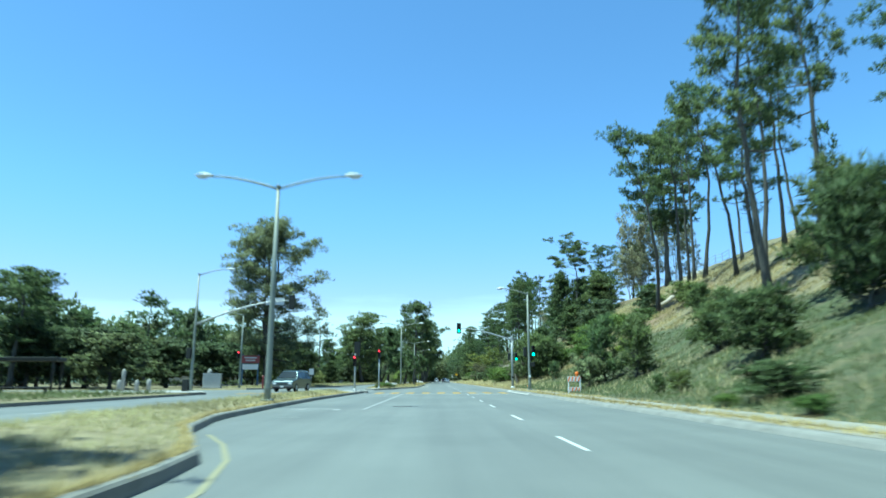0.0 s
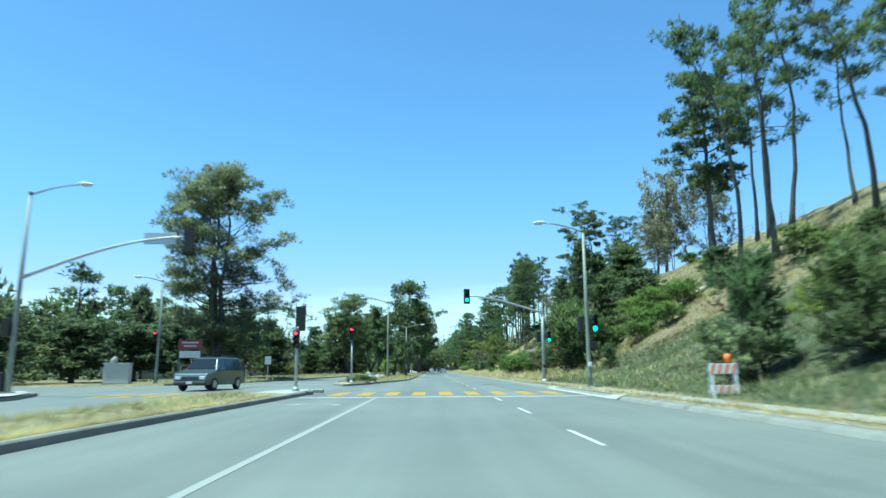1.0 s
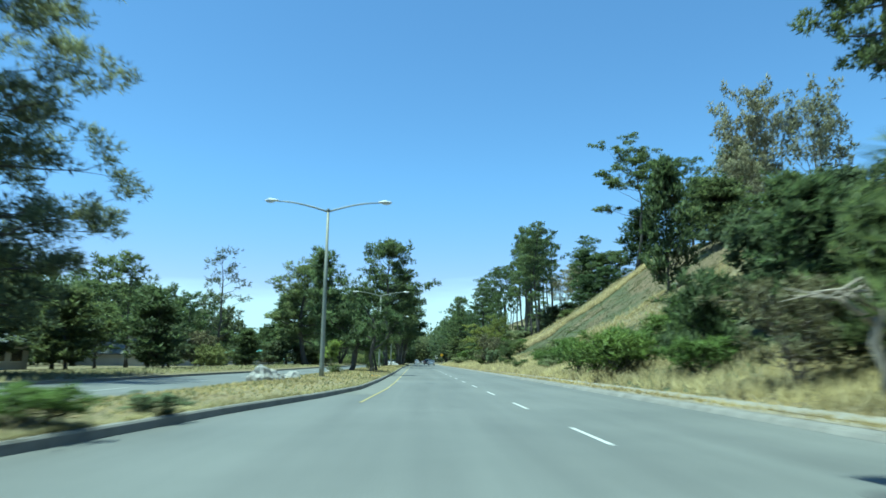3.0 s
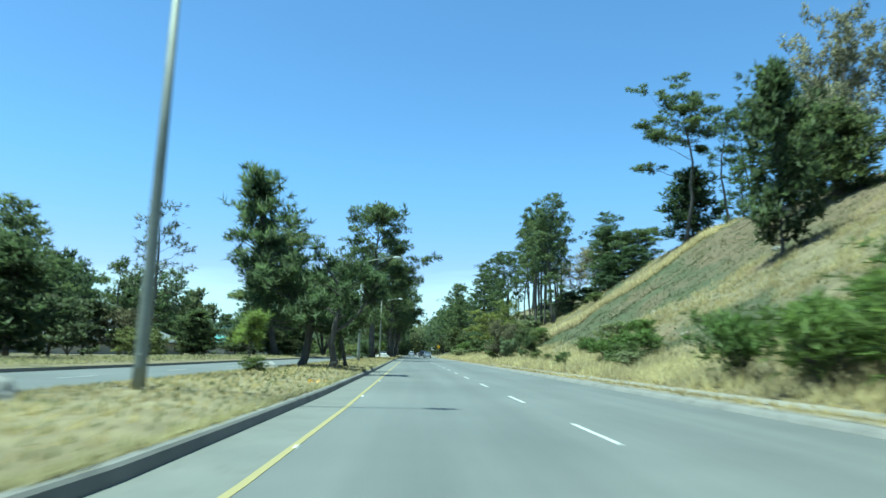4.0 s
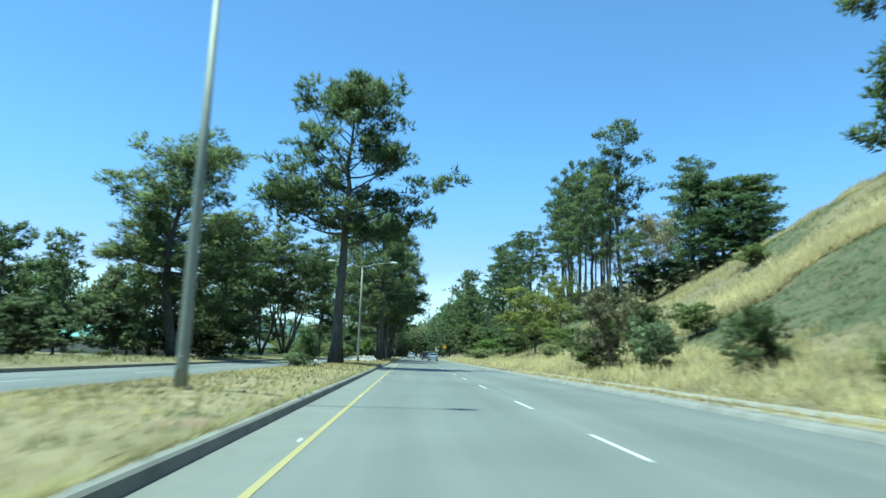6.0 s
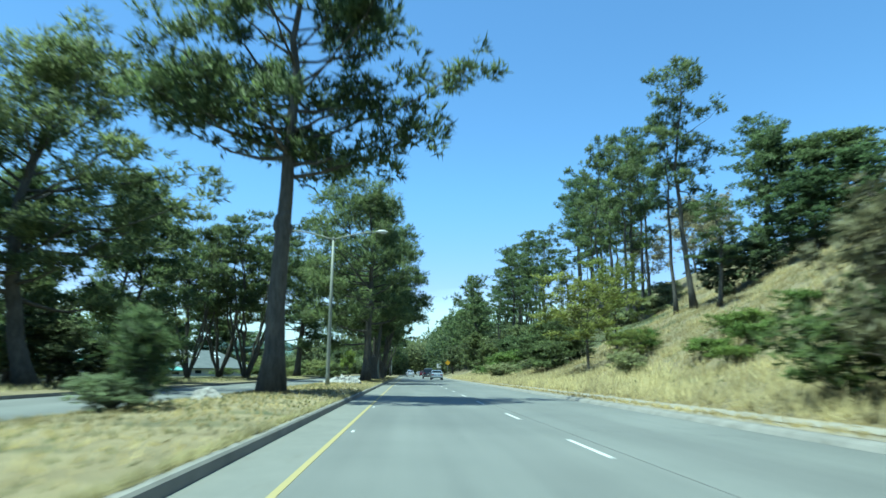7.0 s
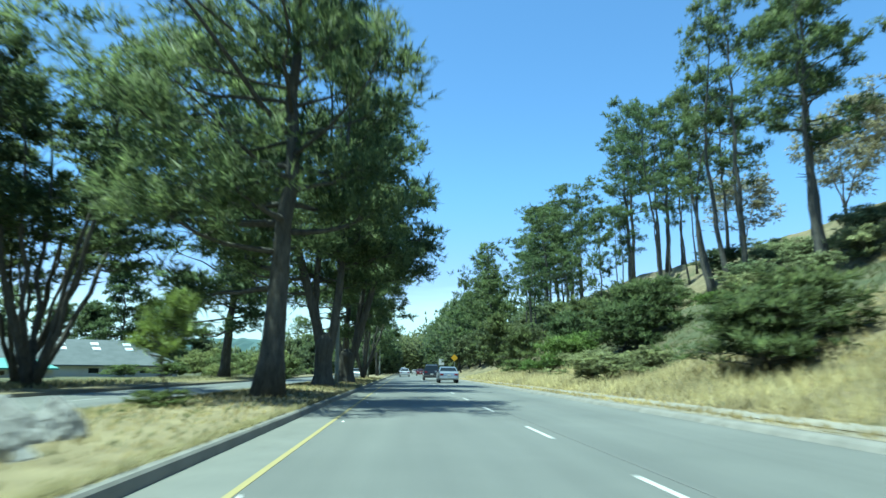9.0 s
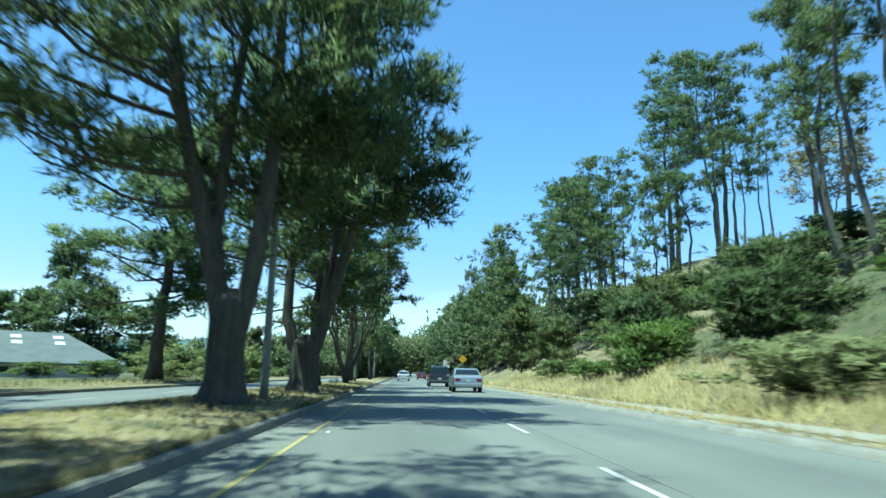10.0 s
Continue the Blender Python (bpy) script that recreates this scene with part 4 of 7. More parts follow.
TALL_PINE = "tall pine with a bare trunk and clumped dark green crown"
KINDS = {
    "pine_a": lambda: grow("pine_tree", TALL_PINE, 24, 4.6, 11, bare=0.5, limbs=19, clumps=4, inner=0.66, rise=(-5, 55), lopsided=0.25, bend=0.5, leaf=(0.4, 0.085), clump_size=0.92),
    "pine_b": lambda: grow("pine_tree", TALL_PINE, 24, 4.6, 12, bare=0.6, limbs=16, clumps=4, inner=0.66, rise=(5, 50), lopsided=-0.3, bend=1.2, leaf=(0.4, 0.085), clump_size=0.95),
    "pine_c": lambda: grow("pine_tree", TALL_PINE, 24, 4.6, 13, bare=0.4, limbs=25, clumps=4, inner=0.6, rise=(-8, 55), bend=0.25, leaf=(0.4, 0.085), clump_size=0.95),
    "pine_d": lambda: grow("pine_tree", "tall forked pine with a sparse green crown", 24, 4.4, 14, bare=0.5, stems=2, fork=0.3, splay=0.06, limbs=22, clumps=4, inner=0.64, rise=(0, 50), leaf=(0.4, 0.085), clump_size=0.95),
    "pine_e": lambda: grow("pine_tree", "tall open pine with scattered clumps of needles", 24, 5.0, 36, bare=0.45, limbs=16, clumps=4, inner=0.7, rise=(-8, 50), bend=0.8, leaf=(0.4, 0.085), clump_size=0.9),
    "pine_lean": lambda: grow("pine_tree", "leaning pine with a bare trunk and one-sided crown", 22, 4.0, 15, bare=0.5, limbs=16, clumps=4, inner=0.66, lean=(-4.5, 0), lopsided=-0.4, bend=1.2, leaf=(0.38, 0.085)),
    "pine_full": lambda: grow("pine_tree", "broad pine with dense green needles down its trunk", 20, 6.0, 16, bare=0.3, limbs=43, rise=(-10, 60), lopsided=-0.3, clumps=5, inner=0.5, dense=0.58, girth=0.4, green=PINE_WARM, leaf=(0.46, 0.07), extra=((0.2, 150, 4.5, -3), (0.24, 120, 5.0, 0), (0.27, 215, 5.0, 2), (0.3, 95, 5.0, -2), (0.33, 170, 6.0, 0), (0.44, 200, 6.0, 2), (0.5, 140, 6.5, 0), (0.54, 168, 6.5, 0), (0.6, 200, 6.0, 0), (0.66, 150, 6.0, 2))),
    "pine_full_b": lambda: grow("pine_tree", "broad pine with upturned green branch tips", 20, 6.0, 26, bare=0.28, limbs=38, rise=(-12, 62), clumps=5, dense=0.8, girth=0.42, lopsided=0.3, leaf=(0.48, 0.08), green=PINE_WARM),
    "pine_low": lambda: grow("pine_tree", "dense pine with dark green branches down to the ground", 19, 4.2, 46, bare=0.07, limbs=46, rise=(-14, 60), clumps=5, dense=0.62, leaf=(0.52, 0.13), clump_size=1.1),
    "old_pine": lambda: grow("pine_tree", "old grey-green pine with several straight trunks and open branches", 24, 6.0, 47, bare=0.15, stems=3, fork=0.02, splay=0.05, limbs=72, rise=(-18, 55), clumps=5, dense=0.8, girth=0.52, leaf=(0.4, 0.058), green=PINE_GREY, lopsided=0.15),
    "pine_thin": lambda: grow("pine_tree", "sparse thin pine with open grey-green branches", 16, 3.4, 17, bare=0.25, limbs=26, clumps=2, dense=0.4, rise=(5, 45), green=GREY_SHRUB),
    "pine_far": lambda: grow("pine_tree", "distant dark green pine by the road", 18, 4.4, 18, bare=0.14, limbs=26, clumps=3, leaf=(0.7, 0.17), dense=0.6, twigs=False),
    "pine_far_b": lambda: grow("pine_tree", "distant dark green pine with a bare trunk", 18, 4.4, 19, bare=0.28, limbs=21, clumps=3, leaf=(0.7, 0.165), twigs=False, lopsided=0.3),
    "pine_young": lambda: grow("pine_sapling", "young bright green pine sapling in dry grass", 2.6, 0.8, 20, bare=0.46, shape="dome", limbs=26, clumps=2, leaf=(0.28, 0.04), rise=(10, 60), dense=0.6, girth=0.05, green=SAPLING, clump_size=0.6),
    "umbrella": lambda: grow("pine_tree", "umbrella-shaped pine with a long bare trunk", 22, 5.0, 21, bare=0.68, shape="umbrella", limbs=24, rise=(8, 42), clumps=5, inner=0.68, flat=0.4, dense=0.9, lopsided=-0.35, clump_size=0.85, bend=0.5, leaf=(0.38, 0.085), extra=((0.47, 175, 7.0, 10), (0.6, 190, 6.0, 22))),
    "cypress_dark": lambda: grow("cypress_tree", "dense dark green cypress with spiky outline", 13, 3.6, 22, bare=0.06, limbs=50, rise=(15, 70), clumps=5, leaf=(0.64, 0.17), dense=0.55, fan=0.35, green=CYPRESS, flat=0.7),
    "cypress_cone": lambda: grow("cypress_tree", "dark conical cypress on the bank", 11, 4.2, 23, bare=0.05, shape="cone", limbs=52, rise=(2, 60), clumps=5, leaf=(0.64, 0.15), fan=0.35, green=CYPRESS, flat=0.4),
    "cypress_vase": lambda: grow("cypress_tree", "multi-stemmed cypress with spreading flat-topped foliage", 18.5, 3.2, 29, bare=0.4, shape="umbrella", stems=9, fork=0.06, splay=0.2, girth=0.22, limbs=76, rise=(2, 32), clumps=4, leaf=(0.42, 0.085), flat=0.26, green=CYPRESS, dense=0.72, clump_size=1.0),
    "cedar": lambda: grow("cedar_tree", "tall cedar with flat layered dark branches", 24, 7.0, 25, bare=0.36, limbs=30, rise=(-14, 24), clumps=6, inner=0.3, fan=0.4, droop=0.2, flat=0.22, green=CYPRESS, dense=0.75, girth=0.5, leaf=(0.5, 0.12)),
    "eucalypt": lambda: grow("eucalyptus_tree", "grey-green eucalyptus with drooping leaves and pale limbs", 13, 4.6, 27, bare=0.3, shape="umbrella", stems=3, fork=0.15, splay=0.12, limbs=28, rise=(20, 60), clumps=4, leaf=(0.45, 0.11), droop=0.6, wood=PALE_BARK, green=EUCALYPT, dense=0.5, flat=0.8),
    "acacia": lambda: grow("acacia_tree", "small yellow-green acacia tree on the bank", 6, 3.0, 28, bare=0.4, shape="umbrella", limbs=26, rise=(5, 55), clumps=5, inner=0.55, leaf=(0.26, 0.06), green=ACACIA, dense=0.5, girth=0.12, clump_size=0.72),
    "broadleaf": lambda: grow("tree", "round dark green broadleaf tree", 9, 4.2, 29, bare=0.12, shape="dome", limbs=34, rise=(10, 65), clumps=5, leaf=(0.6, 0.22), green=WOODS, dense=0.4, twigs=False, girth=0.2),
    "willow": lambda: grow("bush", "rounded yellow-green willow bush beyond the verge", 4, 3.4, 49, bare=0.02, shape="dome", twigs=False, stems=4, fork=0.03, splay=0.2, limbs=40, rise=(5, 65), clumps=4, leaf=(0.34, 0.11), green=WILLOW, dense=0.42, girth=0.08, clump_size=0.9),
    "broadleaf_far": lambda: grow("tree", "rounded green tree in the far woods", 9, 4.6, 30, bare=0.08, shape="dome", limbs=26, rise=(10, 65), clumps=4, leaf=(0.72, 0.26), green=WOODS, girth=0.2, twigs=False),
    "shrub": lambda: grow("shrub", "rounded dark green shrub on the grass", 2.2, 1.5, 31, bare=0.02, shape="dome", twigs=False, stems=4, fork=0.02, splay=0.22, limbs=34, rise=(10, 65), clumps=3, leaf=(0.24, 0.07), green=SHRUB, dense=0.34, girth=0.06, clump_size=0.8),
    "broom": lambda: grow("broom_shrub", "bright green broom shrub with upright shoots", 2.2, 1.6, 32, bare=0.02, shape="dome", twigs=False, stems=5, fork=0.02, splay=0.25, limbs=36, rise=(35, 80), clumps=3, leaf=(0.36, 0.05), fan=0.3, green=BROOM, dense=0.55, girth=0.05, clump_size=0.85),
    "pine_bush": lambda: grow("pine_sapling", "bushy young dark green pine on the bank", 3.6, 1.5, 48, bare=0.03, shape="cone", limbs=40, rise=(22, 68), clumps=3, leaf=(0.32, 0.045), fan=0.4, green=PINE, dense=0.55, girth=0.07, clump_size=0.8),
    "grey_shrub": lambda: grow("shrub", "grey-green coastal shrub in dry grass", 1.8, 1.6, 33, bare=0.02, shape="dome", stems=4, fork=0.02, splay=0.25, limbs=30, rise=(10, 60), clumps=3, leaf=(0.2, 0.06), green=SOFT_SHRUB, dense=0.55, girth=0.05, clump_size=0.85),
    "brown_shrub": lambda: grow("shrub", "half-dry brownish shrub with bare twigs", 3.2, 2.0, 34, bare=0.1, shape="dome", stems=5, fork=0.05, splay=0.2, limbs=34, rise=(15, 65), clumps=3, leaf=(0.2, 0.06), green=BROWN_SHRUB, dense=0.36, girth=0.08, wood=PALE_BARK, clump_size=0.75),
    "juniper": lambda: grow("conifer_shrub", "sprawling dark green conifer shrub with sweeping branches", 4.0, 3.2, 35, bare=0.04, shape="dome", limbs=36, rise=(2, 55), clumps=5, leaf=(0.5, 0.085), fan=0.3, flat=0.28, green=CYPRESS, dense=0.75, girth=0.12, clump_size=0.8),
}

# the bank: tall pines by the crossing
for kind, x, y, tall, wide in (("pine_a", 26.6, 72, 22.5, 3.8), ("pine_b", 33, 80.5, 27, 4.2), ("pine_e", 33.9, 86, 27, 4), ("pine_b", 34.2, 73, 17, 3.0), ("pine_c", 27.3, 56, 15.8, 3.2), ("pine_b", 25.7, 52.3, 25, 3.8),
                               ("pine_e", 33, 62, 26, 3.8), ("pine_b", 38, 68, 23, 3), ("pine_b", 35, 90.5, 25, 3.6), ("pine_far_b", 48, 78, 14, 2.4), ("pine_c", 40, 52, 20, 4), ("pine_a", 29, 50, 26, 3.4), ("pine_e", 32.5, 55, 26, 3.6), ("pine_c", 20.6, 42.3, 26, 3.6)):
    plant(kind, x, y, tall, wide, group="pines on the bank")
plant("pine_lean", 24.6, 74, 22, 3.6, turn=10, group="pines on the bank")
plant("pine_lean", 28.6, 63, 19, 3.2, turn=-20, group="pines on the bank")
plant("cedar", 40.7, 114, 28.5, 6.6, group="pines on the bank")
for x, y, tall, wide in ((47.5, 150, 23.5, 5.2), (55.5, 148, 22.5, 5.6), (51, 156, 19, 4.6), (43.5, 146, 12, 4.0)):
    plant("eucalypt", x, y, tall, wide, group="eucalyptus trees on the bank")
# the middle stretch of the bank
plant("umbrella", 34.0, 161.5, 21.8, 5.6, turn=0)
for kind, x, y, tall, wide in (("pine_b", 42, 165, 17.5, 3.6), ("pine_d", 44, 163, 17, 3.4), ("cypress_cone", 37.2, 166.5, 10.5, 4.2), ("cypress_dark", 23.2, 122.6, 13.5, 2.7), ("pine_c", 46, 152, 15, 4), ("cypress_cone", 33, 131, 8, 4.0), ("cypress_dark", 35, 140, 9, 3.4),
                               ("pine_far", 47, 172, 12, 4), ("pine_c", 50, 158, 14, 4)):
    plant(kind, x, y, tall, wide)
# the far stretch of the bank
for kind, x, y, tall, wide in (("pine_c", 25.8, 202, 24.5, 3.6), ("pine_a", 24.6, 203.2, 21, 2.8), ("pine_c", 24.0, 193.5, 9, 2.4), ("pine_c", 40, 213.5, 16.5, 3.4), ("pine_low", 37.6, 207.3, 14, 3.2), ("pine_low", 41, 206, 10.5, 4.0), ("pine_low", 44.5, 205, 9.5, 4.0), ("pine_low", 36.5, 199, 7.5, 3.2), ("pine_low", 39.5, 196.5, 7.0, 3.4), ("broadleaf", 33, 204, 4.0, 2.6), ("broadleaf", 29.5, 203.5, 5.0, 2.6), ("pine_a", 26.4, 222, 21, 3.6), ("pine_e", 29.4, 236.6, 29, 4.2), ("pine_b", 28.4, 237.6, 27.5, 3.8), ("pine_lean", 27.6, 239.4, 20, 3.2), ("pine_c", 28, 224, 24, 3.8), ("pine_e", 31, 229, 26, 3.8), ("pine_b", 33.5, 233, 24, 3.6),
                               ("pine_lean", 29.8, 243, 23, 3), ("pine_a", 39, 254, 18, 3.5), ("pine_e", 42, 263, 27, 4), ("pine_d", 38, 276, 28, 4.6)):
    plant(kind, x, y, tall * 1.03, wide * 1.15, group="pines on the far bank")
for kind, x, y, tall, wide in (("pine_c", 41, 280, 27, 4.4), ("pine_a", 38.9, 290, 33, 5), ("pine_c", 40.7, 295.5, 28, 5.4), ("pine_d", 32, 298, 23, 4.8), ("pine_c", 22, 284, 21, 4.4), ("pine_c", 17, 325, 23, 3.6), ("pine_d", 30, 318, 25, 5), ("pine_b", 36, 330, 26, 5), ("pine_lean", 28, 300, 21, 4)):
    plant(kind, x, y, tall * 1.03, wide * 1.15, group="pines on the far bank")
rng_far = random.Random(5)
for x, y, tall in ((33, 262, 17), (35.5, 270, 18), (31, 275, 16), (36, 262, 15), (29, 268, 15), (39, 266, 17)):
    plant("pine_e" if y % 2 else "pine_b", x, y, tall, 2.3, group="pines on the far bank")
for k in range(12):
    plant(("pine_far_b", "pine_b", "pine_a")[k % 3], 17 + rng_far.random() * 13, 264 + k * 3.4, rng_far.uniform(12, 17), rng_far.uniform(2.8, 3.6), group="pines on the far bank")
for k in range(28):
    y = 300 + k * 8.5
    x = 11.5 + rng_far.random() * (16 if k < 20 else 12)
    plant(rng_far.choice(("pine_far", "pine_far_b")), x, y, rng_far.uniform(14, 23), rng_far.uniform(3.6, 5.4), group="pines along the far road")
for kind, x, y, tall, wide in (("pine_far", 14.5, 296, 15, 4.4), ("pine_far_b", 16.5, 306, 17, 4.6), ("pine_far", 13.4, 318, 16, 4.4), ("pine_far", 12.2, 338, 17, 4.6), ("pine_far_b", 11.4, 362, 18, 4.6), ("pine_far", 10.8, 392, 18, 4.8), ("pine_far", 10.5, 430, 18, 5.0)):
    plant(kind, x, y, tall, wide, group="pines along the far road")
for k in range(10):
    y = 262 + k * 5.2
    plant("broadleaf_far", 18 + rng_far.random() * 10, y, rng_far.uniform(3, 5), rng_far.uniform(2.6, 3.8), group="thicket on the far bank")
for k in range(26):
    y = 290 + k * 8
    plant("broadleaf_far", 9.5 + rng_far.random() * 5, y, rng_far.uniform(3.5, 8), rng_far.uniform(2.6, 4.4), group="bushes along the far road")
for kind, x, y, tall, wide in (("pine_c", 26, 298, 18, 3.6), ("eucalypt", 44, 236, 11, 4.2), ("eucalypt", 47, 247, 12, 4.6), ("eucalypt", 46, 266, 11, 4.6), ("pine_e", 48, 290, 22, 4.4), ("pine_c", 25, 312, 20, 4.2), ("pine_d", 33, 308, 22, 4)):
    plant(kind, x, y, tall * 1.03, wide * 1.15, group="pines on the far bank")
# shrubs and small trees at the foot of the bank
for kind, x, y, tall, wide in (("juniper", 17.0, 28, 6.2, 2.4), ("juniper", 19.5, 32, 6.2, 2.6), ("juniper", 13.2, 29.5, 3.0, 2.2), ("juniper", 9.4, 21.0, 1.1, 1.4), ("shrub", 9.3, 28.2, 0.95, 0.5), ("broom", 7.9, 17.0, 0.5, 0.5), ("broom", 8.0, 21.5, 0.4, 0.4), ("pine_bush", 11.6, 41.5, 3.9, 1.4), ("pine_bush", 10.8, 45.2, 4.4, 1.4),
                               ("pine_bush", 14.1, 35.4, 2.5, 1.2), ("pine_bush", 17.9, 43.3, 2.5, 1.1), ("shrub", 14.9, 38.2, 1.1, 0.5), ("shrub", 15.8, 43, 1.0, 0.6), ("pine_bush", 20.5, 52, 2.6, 1.1), ("shrub", 22.5, 58, 2.0, 1.5), ("shrub", 24, 64, 2.4, 2.0), ("shrub", 8.8, 29.5, 0.9, 0.35), ("grey_shrub", 9.4, 44.5, 2.2, 1.4), ("shrub", 13.2, 55, 1.2, 0.8), ("shrub", 17.2, 59, 1.6, 1.0), ("pine_young", 12.4, 43.2, 2.8, 0.9)):
    plant(kind, x, y, tall, wide)
for kind, x, y, tall, wide in (("pine_bush", 9.9, 73.6, 5.6, 2.2), ("pine_bush", 11.8, 74.2, 4.6, 2.0), ("pine_bush", 11.4, 78.5, 5.0, 2.0), ("cypress_dark", 13.0, 84, 5.8, 2.0), ("brown_shrub", 9.2, 79.5, 3.2, 1.9), ("broadleaf", 14.5, 90, 5.2, 2.6), ("juniper", 10.8, 88.5, 3.8, 1.8), ("broom", 13.7, 75.2, 2.4, 1.7),
                               ("broom", 16.5, 74.3, 2.3, 1.8), ("broom", 20.2, 75.6, 2.8, 1.8), ("broadleaf", 21.2, 89, 3.8, 3.0), ("broom", 19, 84, 2.8, 2.2), ("broadleaf", 24.4, 77.4, 3.2, 1.7), ("cypress_dark", 20, 97, 6.5, 2.4), ("broadleaf", 25, 100, 4.5, 3), ("broom", 28, 86, 2.2, 2)):
    plant(kind, x, y, tall, wide)
for kind, x, y, tall, wide in (("pine_bush", 11.1, 65.7, 1.8, 0.6), ("broom", 15.5, 72.3, 1.6, 1.3), ("broom", 17.3, 70.9, 1.8, 1.5), ("broom", 20.8, 83.5, 2.6, 2.2), ("shrub", 22, 72, 1.8, 1.5)):
    plant(kind, x, y, tall, wide)
for x, y, tall, wide in ((8.9, 93.5, 2.3, 1.9), (9.7, 86.5, 1.5, 1.3), (10.2, 96, 2.4, 1.8), (8.8, 97.4, 2.0, 1.4), (8.7, 101.2, 2.2, 1.2), (10.6, 99.5, 2.2, 1.7), (14, 100, 1.8, 1.6), (17, 104, 2.0, 1.8), (12.4, 92.5, 2.2, 1.8), (39, 118.5, 2.2, 1.8)):
    plant("broom", x, y, tall, wide, group="broom shrubs on the bank")
for kind, x, y, tall, wide in (("broom", 10.3, 118.9, 1.4, 1.1), ("grey_shrub", 9.8, 113.4, 1.0, 0.9), ("broom", 11.4, 126.4, 1.3, 0.7), ("shrub", 10.2, 115.4, 1.3, 1.1), ("broom", 11.6, 116.8, 1.6, 1.4), ("shrub", 11.3, 120.3, 1.4, 1.3), ("broom", 13.2, 121.5, 1.3, 1.2), ("shrub", 8.8, 123.3, 0.8, 0.5), ("shrub", 11.8, 128.5, 1.2, 0.9), ("shrub", 10.0, 127.9, 0.7, 0.6), ("shrub", 9.7, 132, 0.7, 0.4), ("grey_shrub", 14.4, 130, 1.3, 1.5), ("shrub", 9.6, 136.5, 0.9, 0.5), ("juniper", 10.6, 144, 2.2, 1.1),
                               ("grey_shrub", 9.7, 150.5, 2.4, 1.2), ("brown_shrub", 9.7, 156.4, 4.6, 2.3), ("shrub", 9.4, 158, 2.4, 1.7), ("juniper", 13.0, 160.5, 2.7, 1.6), ("shrub", 14.2, 156, 1.7, 1.3), ("broom", 12.4, 169.5, 0.9, 1.2), ("broom", 14.4, 171, 1.0, 1.3), ("broom", 13.4, 173.5, 1.1, 1.4), ("broom", 15.8, 174, 1.0, 1.4), ("broom", 17.6, 172.5, 0.9, 1.3), ("broom", 16.4, 177, 1.1, 1.4), ("shrub", 24.3, 168.6, 1.5, 1.4)):
    plant(kind, x, y, tall, wide)
for kind, x, y, tall, wide in (("acacia", 12.4, 190.6, 7.8, 3.9), ("acacia", 12.8, 182.5, 2.4, 1.5), ("acacia", 16.5, 196.5, 8.2, 2.8), ("broom", 14.0, 184.5, 1.8, 1.6), ("grey_shrub", 11.8, 180, 1.5, 1.3), ("juniper", 12.6, 205.4, 2.9, 2.8), ("juniper", 15.2, 207, 3.2, 2.8), ("shrub", 17.8, 200.5, 1.3, 1.2)):
    plant(kind, x, y, tall, wide)
for kind, x, y, tall, wide in (("grey_shrub", 10.0, 216.6, 1.9, 2.4), ("grey_shrub", 12.4, 217.4, 1.5, 1.8), ("juniper", 15.6, 229.8, 3.8, 3.2), ("juniper", 18.4, 232.6, 4.8, 4.2), ("juniper", 17.8, 247.5, 5.4, 3.8), ("grey_shrub", 28, 249, 2.6, 3.0), ("broadleaf", 31, 257, 3.2, 3.6), ("broadleaf", 27.5, 263, 3.6, 3.6)):
    plant(kind, x, y, tall, wide)
for kind, x, y, tall, wide in (("broadleaf", 34, 249, 3.6, 3.4), ("pine_bush", 18.3, 218.4, 1.7, 1.2), ("pine_bush", 19.6, 219.6, 1.5, 1.1), ("juniper", 17.0, 216.0, 1.2, 1.6), ("grey_shrub", 26, 223, 2.2, 2.4), ("grey_shrub", 30.5, 223, 2.6, 2.8), ("grey_shrub", 33.5, 226, 2.8, 2.8), ("grey_shrub", 25.6, 231, 2.0, 2.2), ("grey_shrub", 31.5, 231, 2.6, 2.8), ("broom", 22, 228, 1.4, 1.8), ("broom", 12.7, 235.4, 2.6, 2.2), ("grey_shrub", 30, 236, 2.2, 2.6), ("grey_shrub", 34, 240, 2.4, 2.8), ("grey_shrub", 37, 246, 2.4, 2.8), ("broom", 15.0, 239, 2.4, 2.2), ("broom", 11.4, 234.5, 1.7, 1.5), ("juniper", 15.5, 243.5, 4.2, 3.0), ("broom", 11.2, 241.5, 1.6, 1.5), ("juniper", 18.8, 254.5, 4.8, 3.0), ("shrub", 10.8, 250, 1.7, 1.6), ("juniper", 13.6, 260.5, 4.6, 2.7), ("cypress_dark", 12.4, 271, 8.0, 2.4), ("broadleaf", 19.8, 265, 5.6, 4), ("broadleaf", 16, 281, 5.6, 3.6), ("broom", 23, 247, 2.4, 2.6)):
    plant(kind, x, y, tall, wide)

